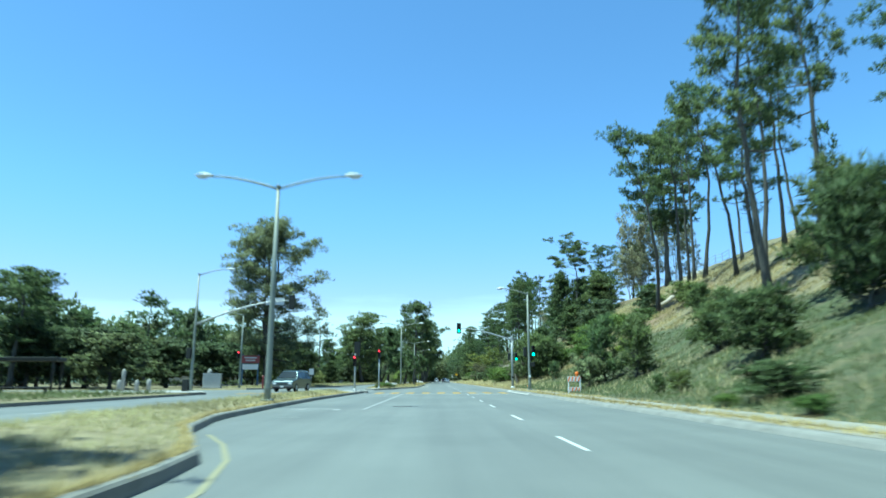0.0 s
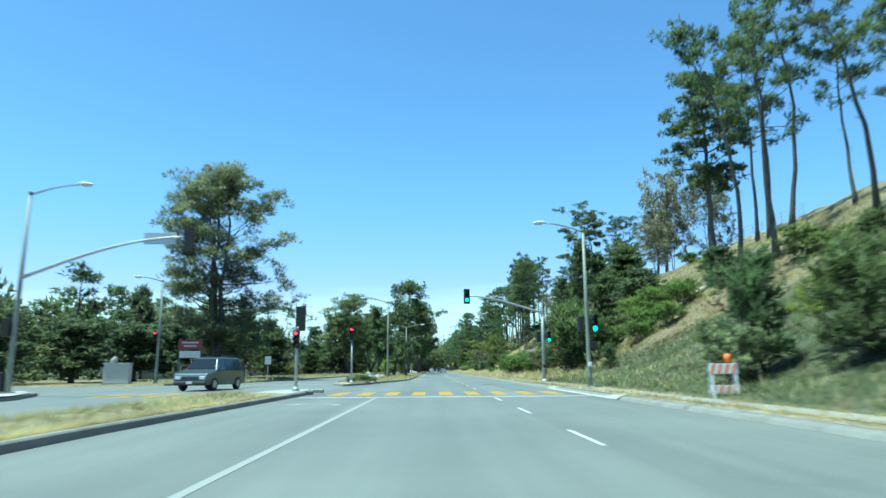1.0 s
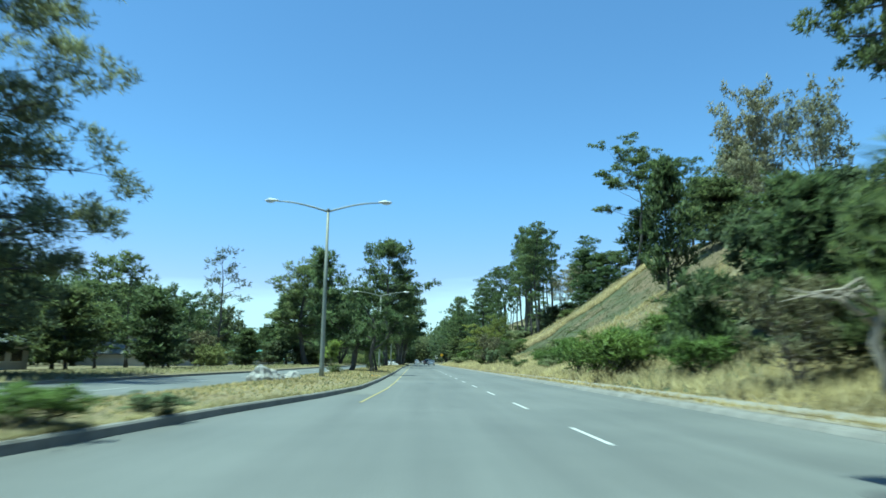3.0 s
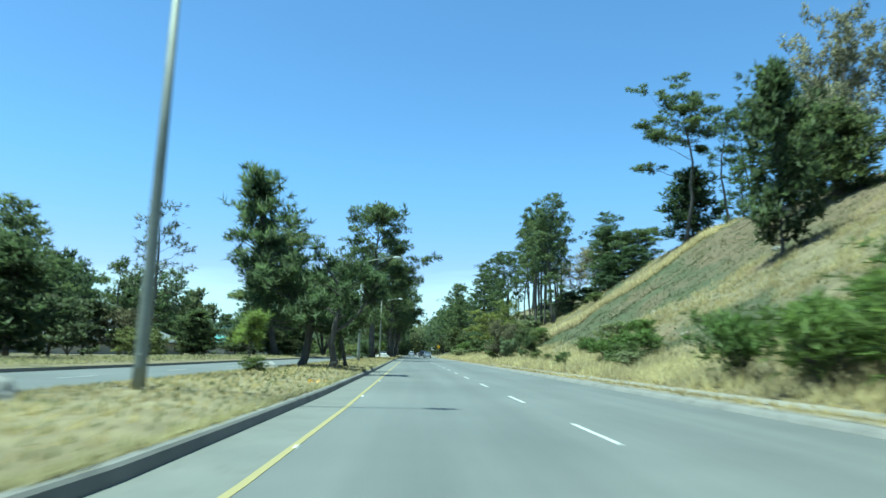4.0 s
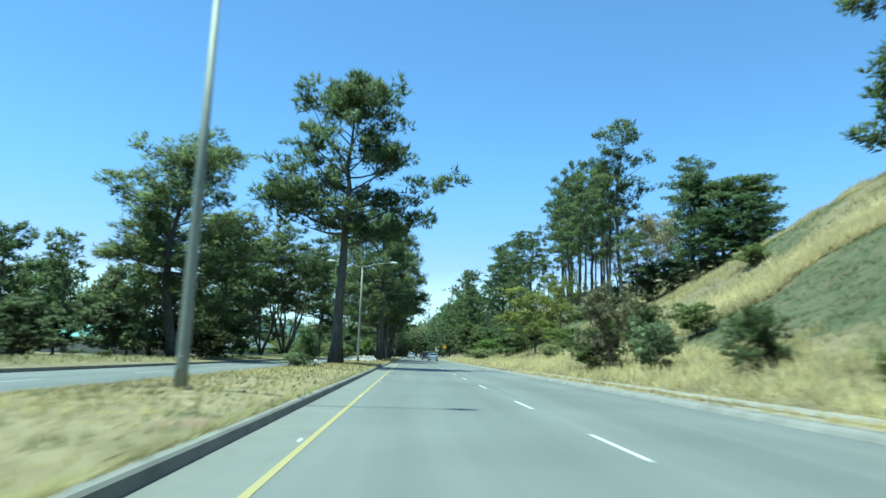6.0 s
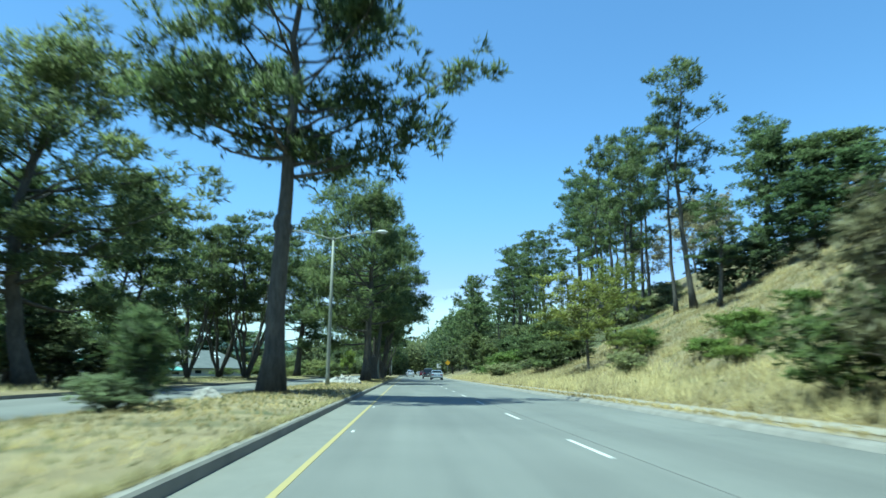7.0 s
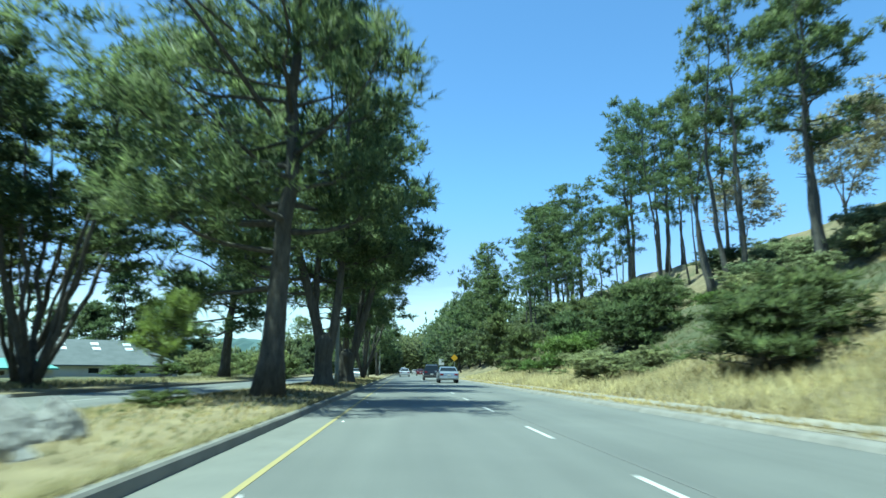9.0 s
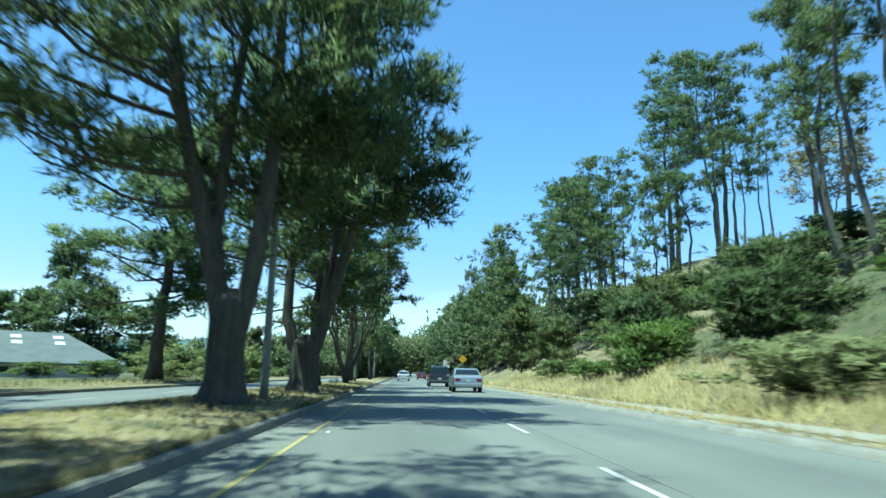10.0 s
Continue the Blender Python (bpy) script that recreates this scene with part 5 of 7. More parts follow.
# the median
MID = 0.27
hero = {
    "bent_pine": lambda: grow("pine_tree", "leaning pine with shaggy foliage swept to one side", 9.8, 2.9, 41, bare=0.26, shape="cone", limbs=56, fork=0.03, courses=((0.2, ((0, 0, 0), (0.32, 0, 1.6), (-0.2, 0.05, 2.8), (-1.6, 0.1, 4.4), (-2.3, 0.2, 6.6), (-2.9, 0.3, 9.4))),), rise=(-28, 30), girth=0.2, clumps=5, dense=0.85, leaf=(0.38, 0.07), clump_size=0.66, green=PINE_WARM),
    "slant_pine": lambda: grow("pine_tree", "slanting pine with brush-like upturned shoots", 5.8, 1.35, 42, bare=0.36, limbs=32, fork=0.06, rise=(5, 58), girth=0.16, clumps=3, inner=0.62, puffs=2, dense=0.85, flat=0.95, clump_size=0.62, leaf=(0.3, 0.055), courses=((0.15, ((0, 0, 0), (-0.05, 0, 1.4), (0.1, 0, 2.4), (0.25, 0, 3.2), (-0.1, 0.1, 4.0), (-0.9, 0.2, 5.1))), (0.08, ((0.05, 0, 1.7), (0.7, 0.1, 2.2), (1.2, 0.2, 2.8), (1.2, 0.3, 3.4), (1.35, 0.3, 4.0)))), extra=((0.62, 160, 1.5, 20), (0.6, 20, 0.6, 40), (0.72, 150, 1.3, 25), (0.5, 40, 0.6, 20), (0.45, 180, 1.3, 5), (0.4, 200, 0.9, 5))),
    "crooked_pine": lambda: grow("pine_tree", "crooked pine with a slanting dark trunk", 5.4, 2.6, 43, bare=0.5, limbs=28, lean=(-1.9, 0.8), rise=(0, 40), girth=0.2, clumps=4, dense=0.75, leaf=(0.4, 0.065), extra=((0.5, 20, 3.0, 6), (0.56, 0, 3.4, 4), (0.6, 34, 3.6, 6), (0.66, 10, 3.6, 4), (0.54, 50, 3.0, 8), (0.7, 28, 3.6, 6))),
    "great_pine": lambda: grow("pine_tree", "great pine with a burled bare trunk and long side limbs", 20.5, 5.0, 44, bare=0.46, limbs=36, rise=(-8, 55), girth=0.42, clumps=5, dense=0.7, lean=(0.3, 0), lopsided=-0.1, bend=0.05, leaf=(0.42, 0.09), stubs=0.0, inner=0.6, extra=((0.44, 2, 6.6, 14), (0.5, 178, 5.4, 8), (0.53, 4, 7.4, 6), (0.55, 185, 6.6, -6), (0.5, 200, 4.5, 0), (0.6, 170, 6.5, -4))),
    "forked_pine": lambda: grow("pine_tree", "big pine with a thick dark trunk parting into three stems", 21, 4.9, 45, bare=0.44, limbs=54, lopsided=-0.4, rise=(-12, 55), fork=0.115, girth=0.44, clumps=5, inner=0.5, dense=0.66, stubs=0.6, leaf=(0.42, 0.07), green=PINE_WARM,
                               courses=((0.29, ((-0.12, 0, 1.7), (-0.25, 0, 2.4), (-0.7, 0, 4.2), (-1.4, 0.1, 6.6), (-2.15, 0.3, 9.8), (-3.0, 0.5, 15), (-3.3, 0.6, 20))), (0.27, ((0.15, 0, 1.7), (0.38, 0, 2.4), (0.62, 0.1, 4.2), (0.66, 0.2, 6.4), (0.72, 0.2, 8.8), (0.9, 0, 14), (1.0, 0, 20.5))), (0.21, ((-0.4, 0.1, 3.2), (-0.62, 0.3, 4.6), (-0.58, 0.6, 6.2), (-0.45, 1.0, 10), (-0.3, 1.5, 14), (-0.3, 1.8, 19)))),
                               extra=((0.38, 170, 5.5, 2), (0.5, 60, 4.0, -2), (0.46, 100, 5.5, 0), (0.5, 190, 6.5, -4), (0.62, 40, 2.6, 0), (0.55, 150, 6.0, 0))),
    "spread_pine": lambda: grow("pine_tree", "big pine parting low into three bare stems under a wide crown", 20, 4.2, 51, bare=0.5, lopsided=-0.15, limbs=54, rise=(-12, 55), fork=0.1, girth=0.5, clumps=5, inner=0.5, dense=0.66, stubs=0.6, leaf=(0.42, 0.07), green=PINE_WARM, clump_size=1.15,
                               courses=((0.3, ((0.1, 0, 1.3), (0.53, 0, 2.05), (1.15, 0.1, 4.45), (1.8, 0.1, 7.1), (1.98, 0, 9.8), (2.3, 0, 14), (2.5, 0, 19))), (0.27, ((-0.15, 0, 1.2), (-0.5, 0, 2.2), (-0.75, 0, 3.6), (-0.62, 0.1, 7.1), (-0.85, 0.2, 11.6), (-1.0, 0.2, 19))), (0.21, ((0.55, 0.1, 2.6), (0.85, 0.3, 4.9), (1.07, 0.5, 7.1), (0.98, 0.9, 10.7), (0.9, 1.2, 18.5)))),
                               extra=((0.5, -5, 3.4, -6), (0.5, 180, 5.0, 0), (0.55, 60, 4.0, 0), (0.6, 10, 3.6, 0), (0.6, 200, 5.5, 0), (0.6, 250, 4.5, 5), (0.74, -8, 3.4, 10))),
}
KINDS.update(hero)
plant("bent_pine", -5.87, 113.7, 9.8, 2.9, 0, z=MID)
plant("slant_pine", -4.17, 111.7, None, None, 0, z=MID)
plant("crooked_pine", -4.13, 116.8, 4.35, 1.75, 0, z=MID)
great = plant("great_pine", -5.95, 168.2, 21, 5.8, 0, z=MID)
for up, bearing, size in ((7.0, 195, 0.26), (6.7, 15, 0.24), (7.3, 300, 0.2)):
    bm = bmesh.new()
    bmesh.ops.create_icosphere(bm, subdivisions=3, radius=size)
    for v in bm.verts:
        v.co *= 1 + 0.25 * noise.noise(v.co * 6 + Vector((up, size * 9, 0)))
        v.co = Vector((v.co.x + math.cos(radians(bearing)) * 0.17 + 0.1, v.co.y + math.sin(radians(bearing)) * 0.17, v.co.z * 1.7 + up))
    me = bpy.data.meshes.new("burl")
    bm.to_mesh(me)
    bm.free()
    me.shade_smooth()
    part("burl", me, BARK, great)
plant("pine_full", -4.75, 202.8, 19.5, 5.8, 0, z=MID)
plant("forked_pine", -4.85, 217.0, None, None, 0, z=MID)
plant("spread_pine", -4.6, 227.6, None, None, 0, z=MID)
plant("pine_full_b", -5.6, 238, 15, 5.0, 120, z=MID)
plant("cypress_vase", -4.8, 250, 14, 5.0, 30, z=MID)
for kind, x, y, tall, wide in (("pine_bush", -5.2, 122.8, 2.7, 0.55), ("pine_young", -6.2, 106.0, 2.3, 0.8), ("shrub", -6.1, 105.6, 0.65, 0.5), ("pine_bush", -6.3, 156.6, 2.2, 0.75), ("grey_shrub", -6.4, 156.4, 0.9, 0.9), ("pine_young", -5.47, 197.3, 2.7, 0.75), ("shrub", -5.6, 196.6, 0.5, 0.7), ("broom", -5.8, 71.5, 0.6, 0.7), ("shrub", -6.3, 69.8, 0.45, 0.45), ("grey_shrub", -5.2, 74.0, 0.4, 0.5)):
    plant(kind, x, y, tall, wide, z=0.2)
for y in (262, 286, 305, 330, 352, 380, 410, 450, 490):
    plant("pine_far" if y % 4 else "pine_far_b", -6.0 + (y % 7) * 0.2, y, 13 + y % 6, 4.2, z=MID, group="pines on the median")

# beyond the oncoming lanes
plant("old_pine", -24.1, 93.4, 24.2, 7.5, 0)
# unseen pine on the near median, added to cast shade on its grass
plant("umbrella", -7.6, 7.4, 12.5, 2.4, 0, z=MID)
plant("pine_thin", -27, 149, 16, 3.6)
plant("pine_full_b", -20.3, 178, 19.5, 7.2, 60)
plant("pine_low", -20.6, 190, 15, 4.0)
plant("pine_low", -25, 184, 13.5, 3.8)
for x, y, tall in ((-22, 183, 4.0), (-24.5, 175, 4.4), (-19.8, 186, 3.0)):
    plant("broadleaf", x, y, tall, 2.8)
plant("pine_full_b", -27, 205, 17, 4.6)
plant("broadleaf", -22.3, 197, 6.2, 3.2)
plant("cypress_vase", -18.5, 215.1, 18.5, 7.2, 0)
plant("cypress_vase", -23.6, 222.8, 17.0, 6.6, 70)
plant("cypress_vase", -24.2, 213.6, 17.5, 6.0, 150)
plant("pine_full_b", -19.2, 251, 21, 8.0, 140)
for kind, x, y, tall, wide in (("cypress_dark", -25, 122, 7.6, 3.0), ("cypress_dark", -30, 118, 7, 3.2), ("broadleaf", -27, 131, 4.5, 2.8), ("pine_far", -33, 136, 13, 4), ("broadleaf", -32.5, 147, 5.6, 3.2), ("brown_shrub", -29.5, 148, 5.0, 3.0), ("willow", -27, 146, 3.0, 2.4), ("brown_shrub", -36, 151, 6.2, 3.6), ("willow", -28.5, 152, 3.2, 2.6), ("pine_low", -38.5, 234, 10.5, 4.3), ("pine_far", -54, 165, 15, 4.4), ("broadleaf", -27.5, 168, 4.2, 2.6), ("pine_far_b", -54, 187, 15, 4), ("broadleaf", -29.5, 190, 4.4, 2.8), ("pine_far", -46, 208, 16, 4.6), ("cypress_dark", -26, 160, 5.6, 2.6), ("broadleaf", -31, 155, 4.2, 3.0), ("broadleaf", -33, 161, 3.2, 2.6), ("broadleaf", -31.5, 176, 2.6, 2.4), ("broadleaf", -33, 183, 3.6, 3.0), ("pine_far", -59, 152, 14, 4.6), ("pine_far_b", -61, 163, 15, 4.8), ("pine_far", -58, 174, 14, 4.6), ("pine_far", -60, 185, 15, 5), ("pine_far_b", -57, 197, 14, 4.6), ("broadleaf_far", -55, 147, 9, 4.6), ("broadleaf_far", -56, 180, 9, 4.8), ("broadleaf_far", -54, 228, 8, 5), ("pine_low", -50, 297, 19.5, 5.4), ("cypress_dark", -45, 299, 13.5, 4.2), ("pine_low", -40, 300, 10.5, 3.8), ("cypress_dark", -57, 302, 13, 4.6), ("pine_low", -64, 305, 13, 4.4), ("broadleaf", -36.5, 301, 6.5, 3.6), ("willow", -17.5, 268, 3.6, 3.6), ("willow", -14.6, 262, 2.8, 3.0), ("willow", -26.5, 282, 3.8, 4.2), ("willow", -21, 276, 3.2, 3.6), ("willow", -33, 290, 4.4, 4.6), ("willow", -22.5, 262, 1.8, 2.6), ("shrub", -30.5, 267, 1.9, 2.8), ("shrub", -35, 264.5, 1.6, 2.4)):
    plant(kind, x, y, tall, wide)
for k in range(14):
    y = 108 + k * 7.2
    plant("broadleaf" if k % 3 else "pine_far", -31 - rng_far.random() * 8 - (22 if 136 < y < 208 else 0), y, rng_far.uniform(5, 8), rng_far.uniform(3, 4), group="thicket beyond the verge")
for k in range(20):
    y = 330 + k * 9
    plant(rng_far.choice(("pine_far", "pine_far_b", "broadleaf_far")), -19 - rng_far.random() * 14, y, rng_far.uniform(7, 11), rng_far.uniform(3.6, 5), group="trees along the far side")
for k in range(40):
    y = 72 + k * 6 + rng_far.uniform(-2, 2)
    plant(rng_far.choice(("broadleaf_far", "pine_far", "pine_far_b")), -46 - rng_far.random() * 9 - (34 if 235 < y < 312 else 0), y + (18 if 235 < y < 312 else 0), rng_far.uniform(11, 15) if 215 < y < 312 else rng_far.uniform(11.5, 17) if y > 110 else rng_far.uniform(9, 13), rng_far.uniform(4.2, 5.4), group="woods beyond the verge")
for kind, x, y, tall, wide in (("broadleaf", -34, 42, 6.5, 4.6), ("broadleaf", -38, 50, 7, 4.8), ("broadleaf", -36, 74, 6.2, 4.6), ("broadleaf", -42, 80, 7.2, 5), ("broadleaf", -34, 84, 6, 4.6), ("broadleaf", -31, 90, 6, 4.4), ("broadleaf", -47, 77, 8, 4.6), ("broadleaf", -42, 49, 8, 4.6), ("pine_low", -52, 84, 15, 4.5), ("pine_c", -47, 74, 13.5, 4.6), ("pine_low", -60, 78, 15, 5), ("broadleaf", -48, 46, 9, 5), ("pine_c", -56, 80, 14, 5), ("broadleaf", -33, 100, 6.6, 5), ("broadleaf", -29, 104, 6, 4.4), ("broadleaf", -30, 34, 5, 4)):
    plant(kind, x, y, tall, wide, group="woods beyond the verge")


# low far ridges with trees, too far to tell apart
def far_wood(name, x0, x1, y0, y1, count, seed, z=0.0, blade=2.2, low=9, high=20, thick=150):
    rng = np.random.default_rng(seed)
    at = np.stack([rng.uniform(x0, x1, count), rng.uniform(y0, y1, count), np.zeros(count)], 1)
    tall = rng.uniform(low, high, count)
    pieces, ways = [], []
    for (x, y, _), h in zip(at, tall):
        n = thick
        local = rng.normal(size=(n, 3))
        local /= np.linalg.norm(local, axis=1, keepdims=True)
        local *= np.array((h * 0.3, h * 0.3, h * 0.5)) * rng.random((n, 1)) ** 0.4
        pieces.append(np.array((x, y, z + h * 0.5)) + local)
        ways.append(local / (np.linalg.norm(local, axis=1, keepdims=True) + 1e-6) + (0, 0, 0.5))
    way = np.concatenate(ways)
    way /= np.linalg.norm(way, axis=1, keepdims=True)
    ob = part(name, triangles(name, blades_mesh(name, np.concatenate(pieces), way, blade * 0.62, blade * 0.34, 0.5, 3, rng), WOODS), None)
    return tagged(ob, "distant dark woods closing the view", "woods", kind="stuff")


far_wood("far_woods_left", -240, -60, 74, 320, 260, 3, blade=2.0)
far_wood("far_woods_near_left", -150, -58, -20, 53, 110, 6, blade=1.4)
far_wood("far_woods_end", -60, 120, 480, 580, 300, 4, low=14, high=24, thick=280)
far_wood("far_woods_right", 10, 46, 330, 560, 170, 8, 1.0, 1.8, 12, 24)
far_wood("far_woods_beside", -80, -18, 340, 560, 150, 9, 0.0, 1.8, 4, 8)
far_wood("far_median_woods", -7.6, -4.2, 300, 560, 46, 10, 0.0, 1.5, 8, 13, thick=420)


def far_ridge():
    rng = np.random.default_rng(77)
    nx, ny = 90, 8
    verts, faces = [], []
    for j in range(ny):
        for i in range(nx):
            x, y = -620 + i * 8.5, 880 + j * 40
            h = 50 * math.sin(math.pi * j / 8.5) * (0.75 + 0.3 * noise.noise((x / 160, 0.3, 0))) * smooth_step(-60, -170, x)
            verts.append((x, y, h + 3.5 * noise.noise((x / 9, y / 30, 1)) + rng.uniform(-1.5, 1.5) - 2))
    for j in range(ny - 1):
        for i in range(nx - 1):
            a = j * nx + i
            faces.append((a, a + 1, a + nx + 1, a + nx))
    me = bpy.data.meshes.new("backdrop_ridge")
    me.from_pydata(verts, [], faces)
    me.materials.append(HAZY_RIDGE)
    return tagged(part("backdrop_ridge", me, None, None), "far wooded ridge, distance haze painted in as blue-green", "hill", kind="structure")


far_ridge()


# ---- grass ----
def grass(name, count, pick, tall, material, seed, label, wide=0.025, blades=5, spread=0.45):
    rng = np.random.default_rng(seed)
    at = np.array([pick(rng) for _ in range(count)])
    way = np.tile((0.0, 0.0, 1.0), (count, 1)) + rng.normal(size=(count, 3)) * 0.15
    up = np.tile((0.0, 0.0, 1.0), (count, 1))
    ob = part(name, triangles(name, blades_mesh(name, at, way, tall, wide, spread, blades, rng, soft=up), material), None)
    return tagged(ob, label, "grass", kind="stuff")


def on_bank(x0, x1, y0, y1, power=1.0):
    def pick(rng):
        x, y = x0 + (x1 - x0) * rng.random() ** power, rng.uniform(y0, y1)
        return x, y, ground_height(x, y) - 0.02
    return pick


def on_median(y0, y1, edge):
    def pick(rng):
        y = rng.uniform(y0, y1)
        a, b = MEDIAN_BACK(y) + 0.25, edge(y) - 0.22
        u = rng.random()
        return a + (b - a) * u, y, 0.12 + 0.16 * 4 * u * (1 - u)
    return pick


def on_edge(y0, y1, edge):
    def pick(rng):
        y = rng.uniform(y0, y1)
        return edge(y) - 0.05 - abs(rng.normal()) * 0.07, y, 0.15
    return pick


grass("verge_green", 22000, on_bank(7.8, 17.5, 0, 72, 1.0), 0.2, MEADOW, 11, "low green grass along the bank's foot", 0.022, 4, 0.55)
grass("verge_wisps", 900, on_bank(8.0, 15, 10, 72, 1.0), 0.4, PALE_STRAW, 14, "wisps of dry grass among the green", 0.02, 4, 0.4)
grass("verge_straw", 14000, on_bank(7.7, 12.5, 70, 270, 1.3), 0.45, VERGE_STRAW, 1, "tall dry straw-coloured grass along the bank's foot", 0.04)


def on_slope(x0, x1, y0, y1, green):
    def pick(rng):
        while True:
            x, y = rng.uniform(x0, x1), rng.uniform(y0, y1)
            patch = noise.noise((x * 0.45, y * 0.45, 11)) + 0.7 * noise.noise((x * 1.4, y * 1.4, 13))
            if patch > rng.normal() * 0.12 and (lush_or_shade(x, y) > rng.uniform(0.2, 0.8)) == green:
                return x, y, ground_height(x, y) - 0.02
    return pick


grass("bank_straw", 56000, on_slope(10.5, 38, 30, 235, False), 0.34, BANK_STRAW, 2, "dry grass tufts over the bank", 0.035, 3, 0.7)
grass("bank_olive", 20000, on_slope(11.0, 38, 30, 235, True), 0.2, OLIVE_BLADES, 12, "dull green grass in bands over the bank", 0.024, 4, 0.55)


grass("bank_feathers", 9000, on_slope(9.5, 36, 72, 250, False), 0.55, VERGE_STRAW, 15, "feathery straw standing in clumps on the bank", 0.028, 4, 0.4)


def on_crest(rng):
    x = rng.uniform(14.5, 34)
    y = upper_edge(x) - 1.0 + abs(rng.normal()) * 2.6
    return x, y, ground_height(x, y) - 0.02


grass("crest_straw", 7500, on_crest, 0.75, PALE_STRAW, 13, "tall feathery straw along the bank's shoulder", 0.05, 4, 0.6)
grass("bank_green", 9000, on_bank(8.5, 30, 20, 250), 0.2, GREEN_BLADES, 3, "patches of green grass on the bank", 0.05)
grass("median_straw", 16000, on_median(70, 262, MEDIAN_TWO), 0.11, STRAW, 4, "short dry grass on the median", 0.03)
grass("median_green", 6500, on_median(70, 262, MEDIAN_TWO), 0.11, GREEN_BLADES, 5, "green weeds among the median's dry grass", 0.03)
grass("median_fringe", 9000, on_edge(68, 262, MEDIAN_TWO), 0.12, STRAW, 21, "dry grass hanging over the median kerb", 0.025, 4, 0.8)
grass("median_near_fringe", 2200, on_edge(2, 46, MEDIAN_ONE), 0.1, STRAW, 22, "dry grass hanging over the near median kerb", 0.025, 4, 0.8)
grass("path_fringe", 9000, lambda rng: (6.0 + rng.random() * 0.55 if rng.random() < 0.7 else 7.7 - abs(rng.normal()) * 0.25, rng.uniform(0, 262), 0.13), 0.13, STRAW, 23, "dry grass creeping over the path's edge", 0.03, 4, 0.8)
grass("median_near_straw", 2600, on_median(4, 45, MEDIAN_ONE), 0.16, STRAW, 6, "short dry grass on the near median", 0.03)
grass("median_flowers", 16, lambda rng: (-3.2 + rng.normal() * 0.12, 100.0 + rng.normal() * 0.25, 0.24), 0.05, SIGN_YELLOW, 24, "small yellow wildflowers in the median grass", 0.03, 3, 1.0)
grass("bank_poppies", 9, lambda rng: (8.6 + rng.normal() * 0.4, 66.3 + rng.normal() * 0.5, 0.36), 0.09, ORANGE, 25, "orange poppies in the grass at the bank's foot", 0.05, 3, 1.0)
grass("verge_left_straw", 9000, lambda rng: (rng.uniform(-25, -16.6), rng.uniform(76, 265), 0.12), 0.26, STRAW, 7, "dry grass along the far verge", 0.05)
grass("verge_left_green", 3500, lambda rng: (rng.uniform(-24, -17.4), rng.uniform(0, 45) if rng.random() < 0.5 else rng.uniform(78, 265), 0.12), 0.3, GREEN_BLADES, 8, "green grass along the far verge", 0.05)


# ---- street lamps ----
def lamp_arm(root, side, top, reach_out, lift, pole_material):
    arm = Shape()
    pts = []
    for i in range(9):
        u = i / 8
        pts.append((side * reach_out * u, 0, top + lift * math.sin(u * math.pi / 2)))
    arm.tube(pts, [0.05 - 0.018 * i / 8 for i in range(9)], 8)
    part("arm", arm, pole_material, root, smooth=True)
    tip = Vector(pts[-1])
    shell = Shape()
    ring = []
    for i in range(8):
        u = i / 7
        w = (0.05, 0.12, 0.165, 0.18, 0.175, 0.15, 0.10, 0.03)[i]
        h = (0.04, 0.08, 0.105, 0.115, 0.11, 0.09, 0.06, 0.02)[i]
        x = tip.x + side * (u * 0.72 - 0.06)
        ring.append([(x, w * math.cos(a), tip.z + 0.02 + h * (math.sin(a) if math.sin(a) > 0 else 0.35 * math.sin(a))) for a in (k * math.tau / 12 for k in range(12))])
    shell.v = [p for r in ring for p in r]
    shell.f = [(i * 12 + k, i * 12 + (k + 1) % 12, (i + 1) * 12 + (k + 1) % 12, (i + 1) * 12 + k) for i in range(7) for k in range(12)] + [tuple(range(12)), tuple(84 + k for k in range(12))]
    head = part("lamp_head", shell, LAMP_SHELL, root, "pale grey cobra-shaped lamp head", smooth=True)
    lens = Shape()
    cx = tip.x + side * 0.36
    lens.add([(cx + 0.24 * math.cos(a), 0.13 * math.sin(a), tip.z - 0.02) for a in (k * math.tau / 12 for k in range(12))] + [(cx + 0.15 * math.cos(a), 0.08 * math.sin(a), tip.z - 0.075) for a in (k * math.tau / 12 for k in range(12))],
             [(k, (k + 1) % 12, 12 + (k + 1) % 12, 12 + k) for k in range(12)] + [tuple(12 + k for k in range(12)), tuple(range(12))])
    part("lens", lens, HEAD_CLEAR, head, smooth=True)


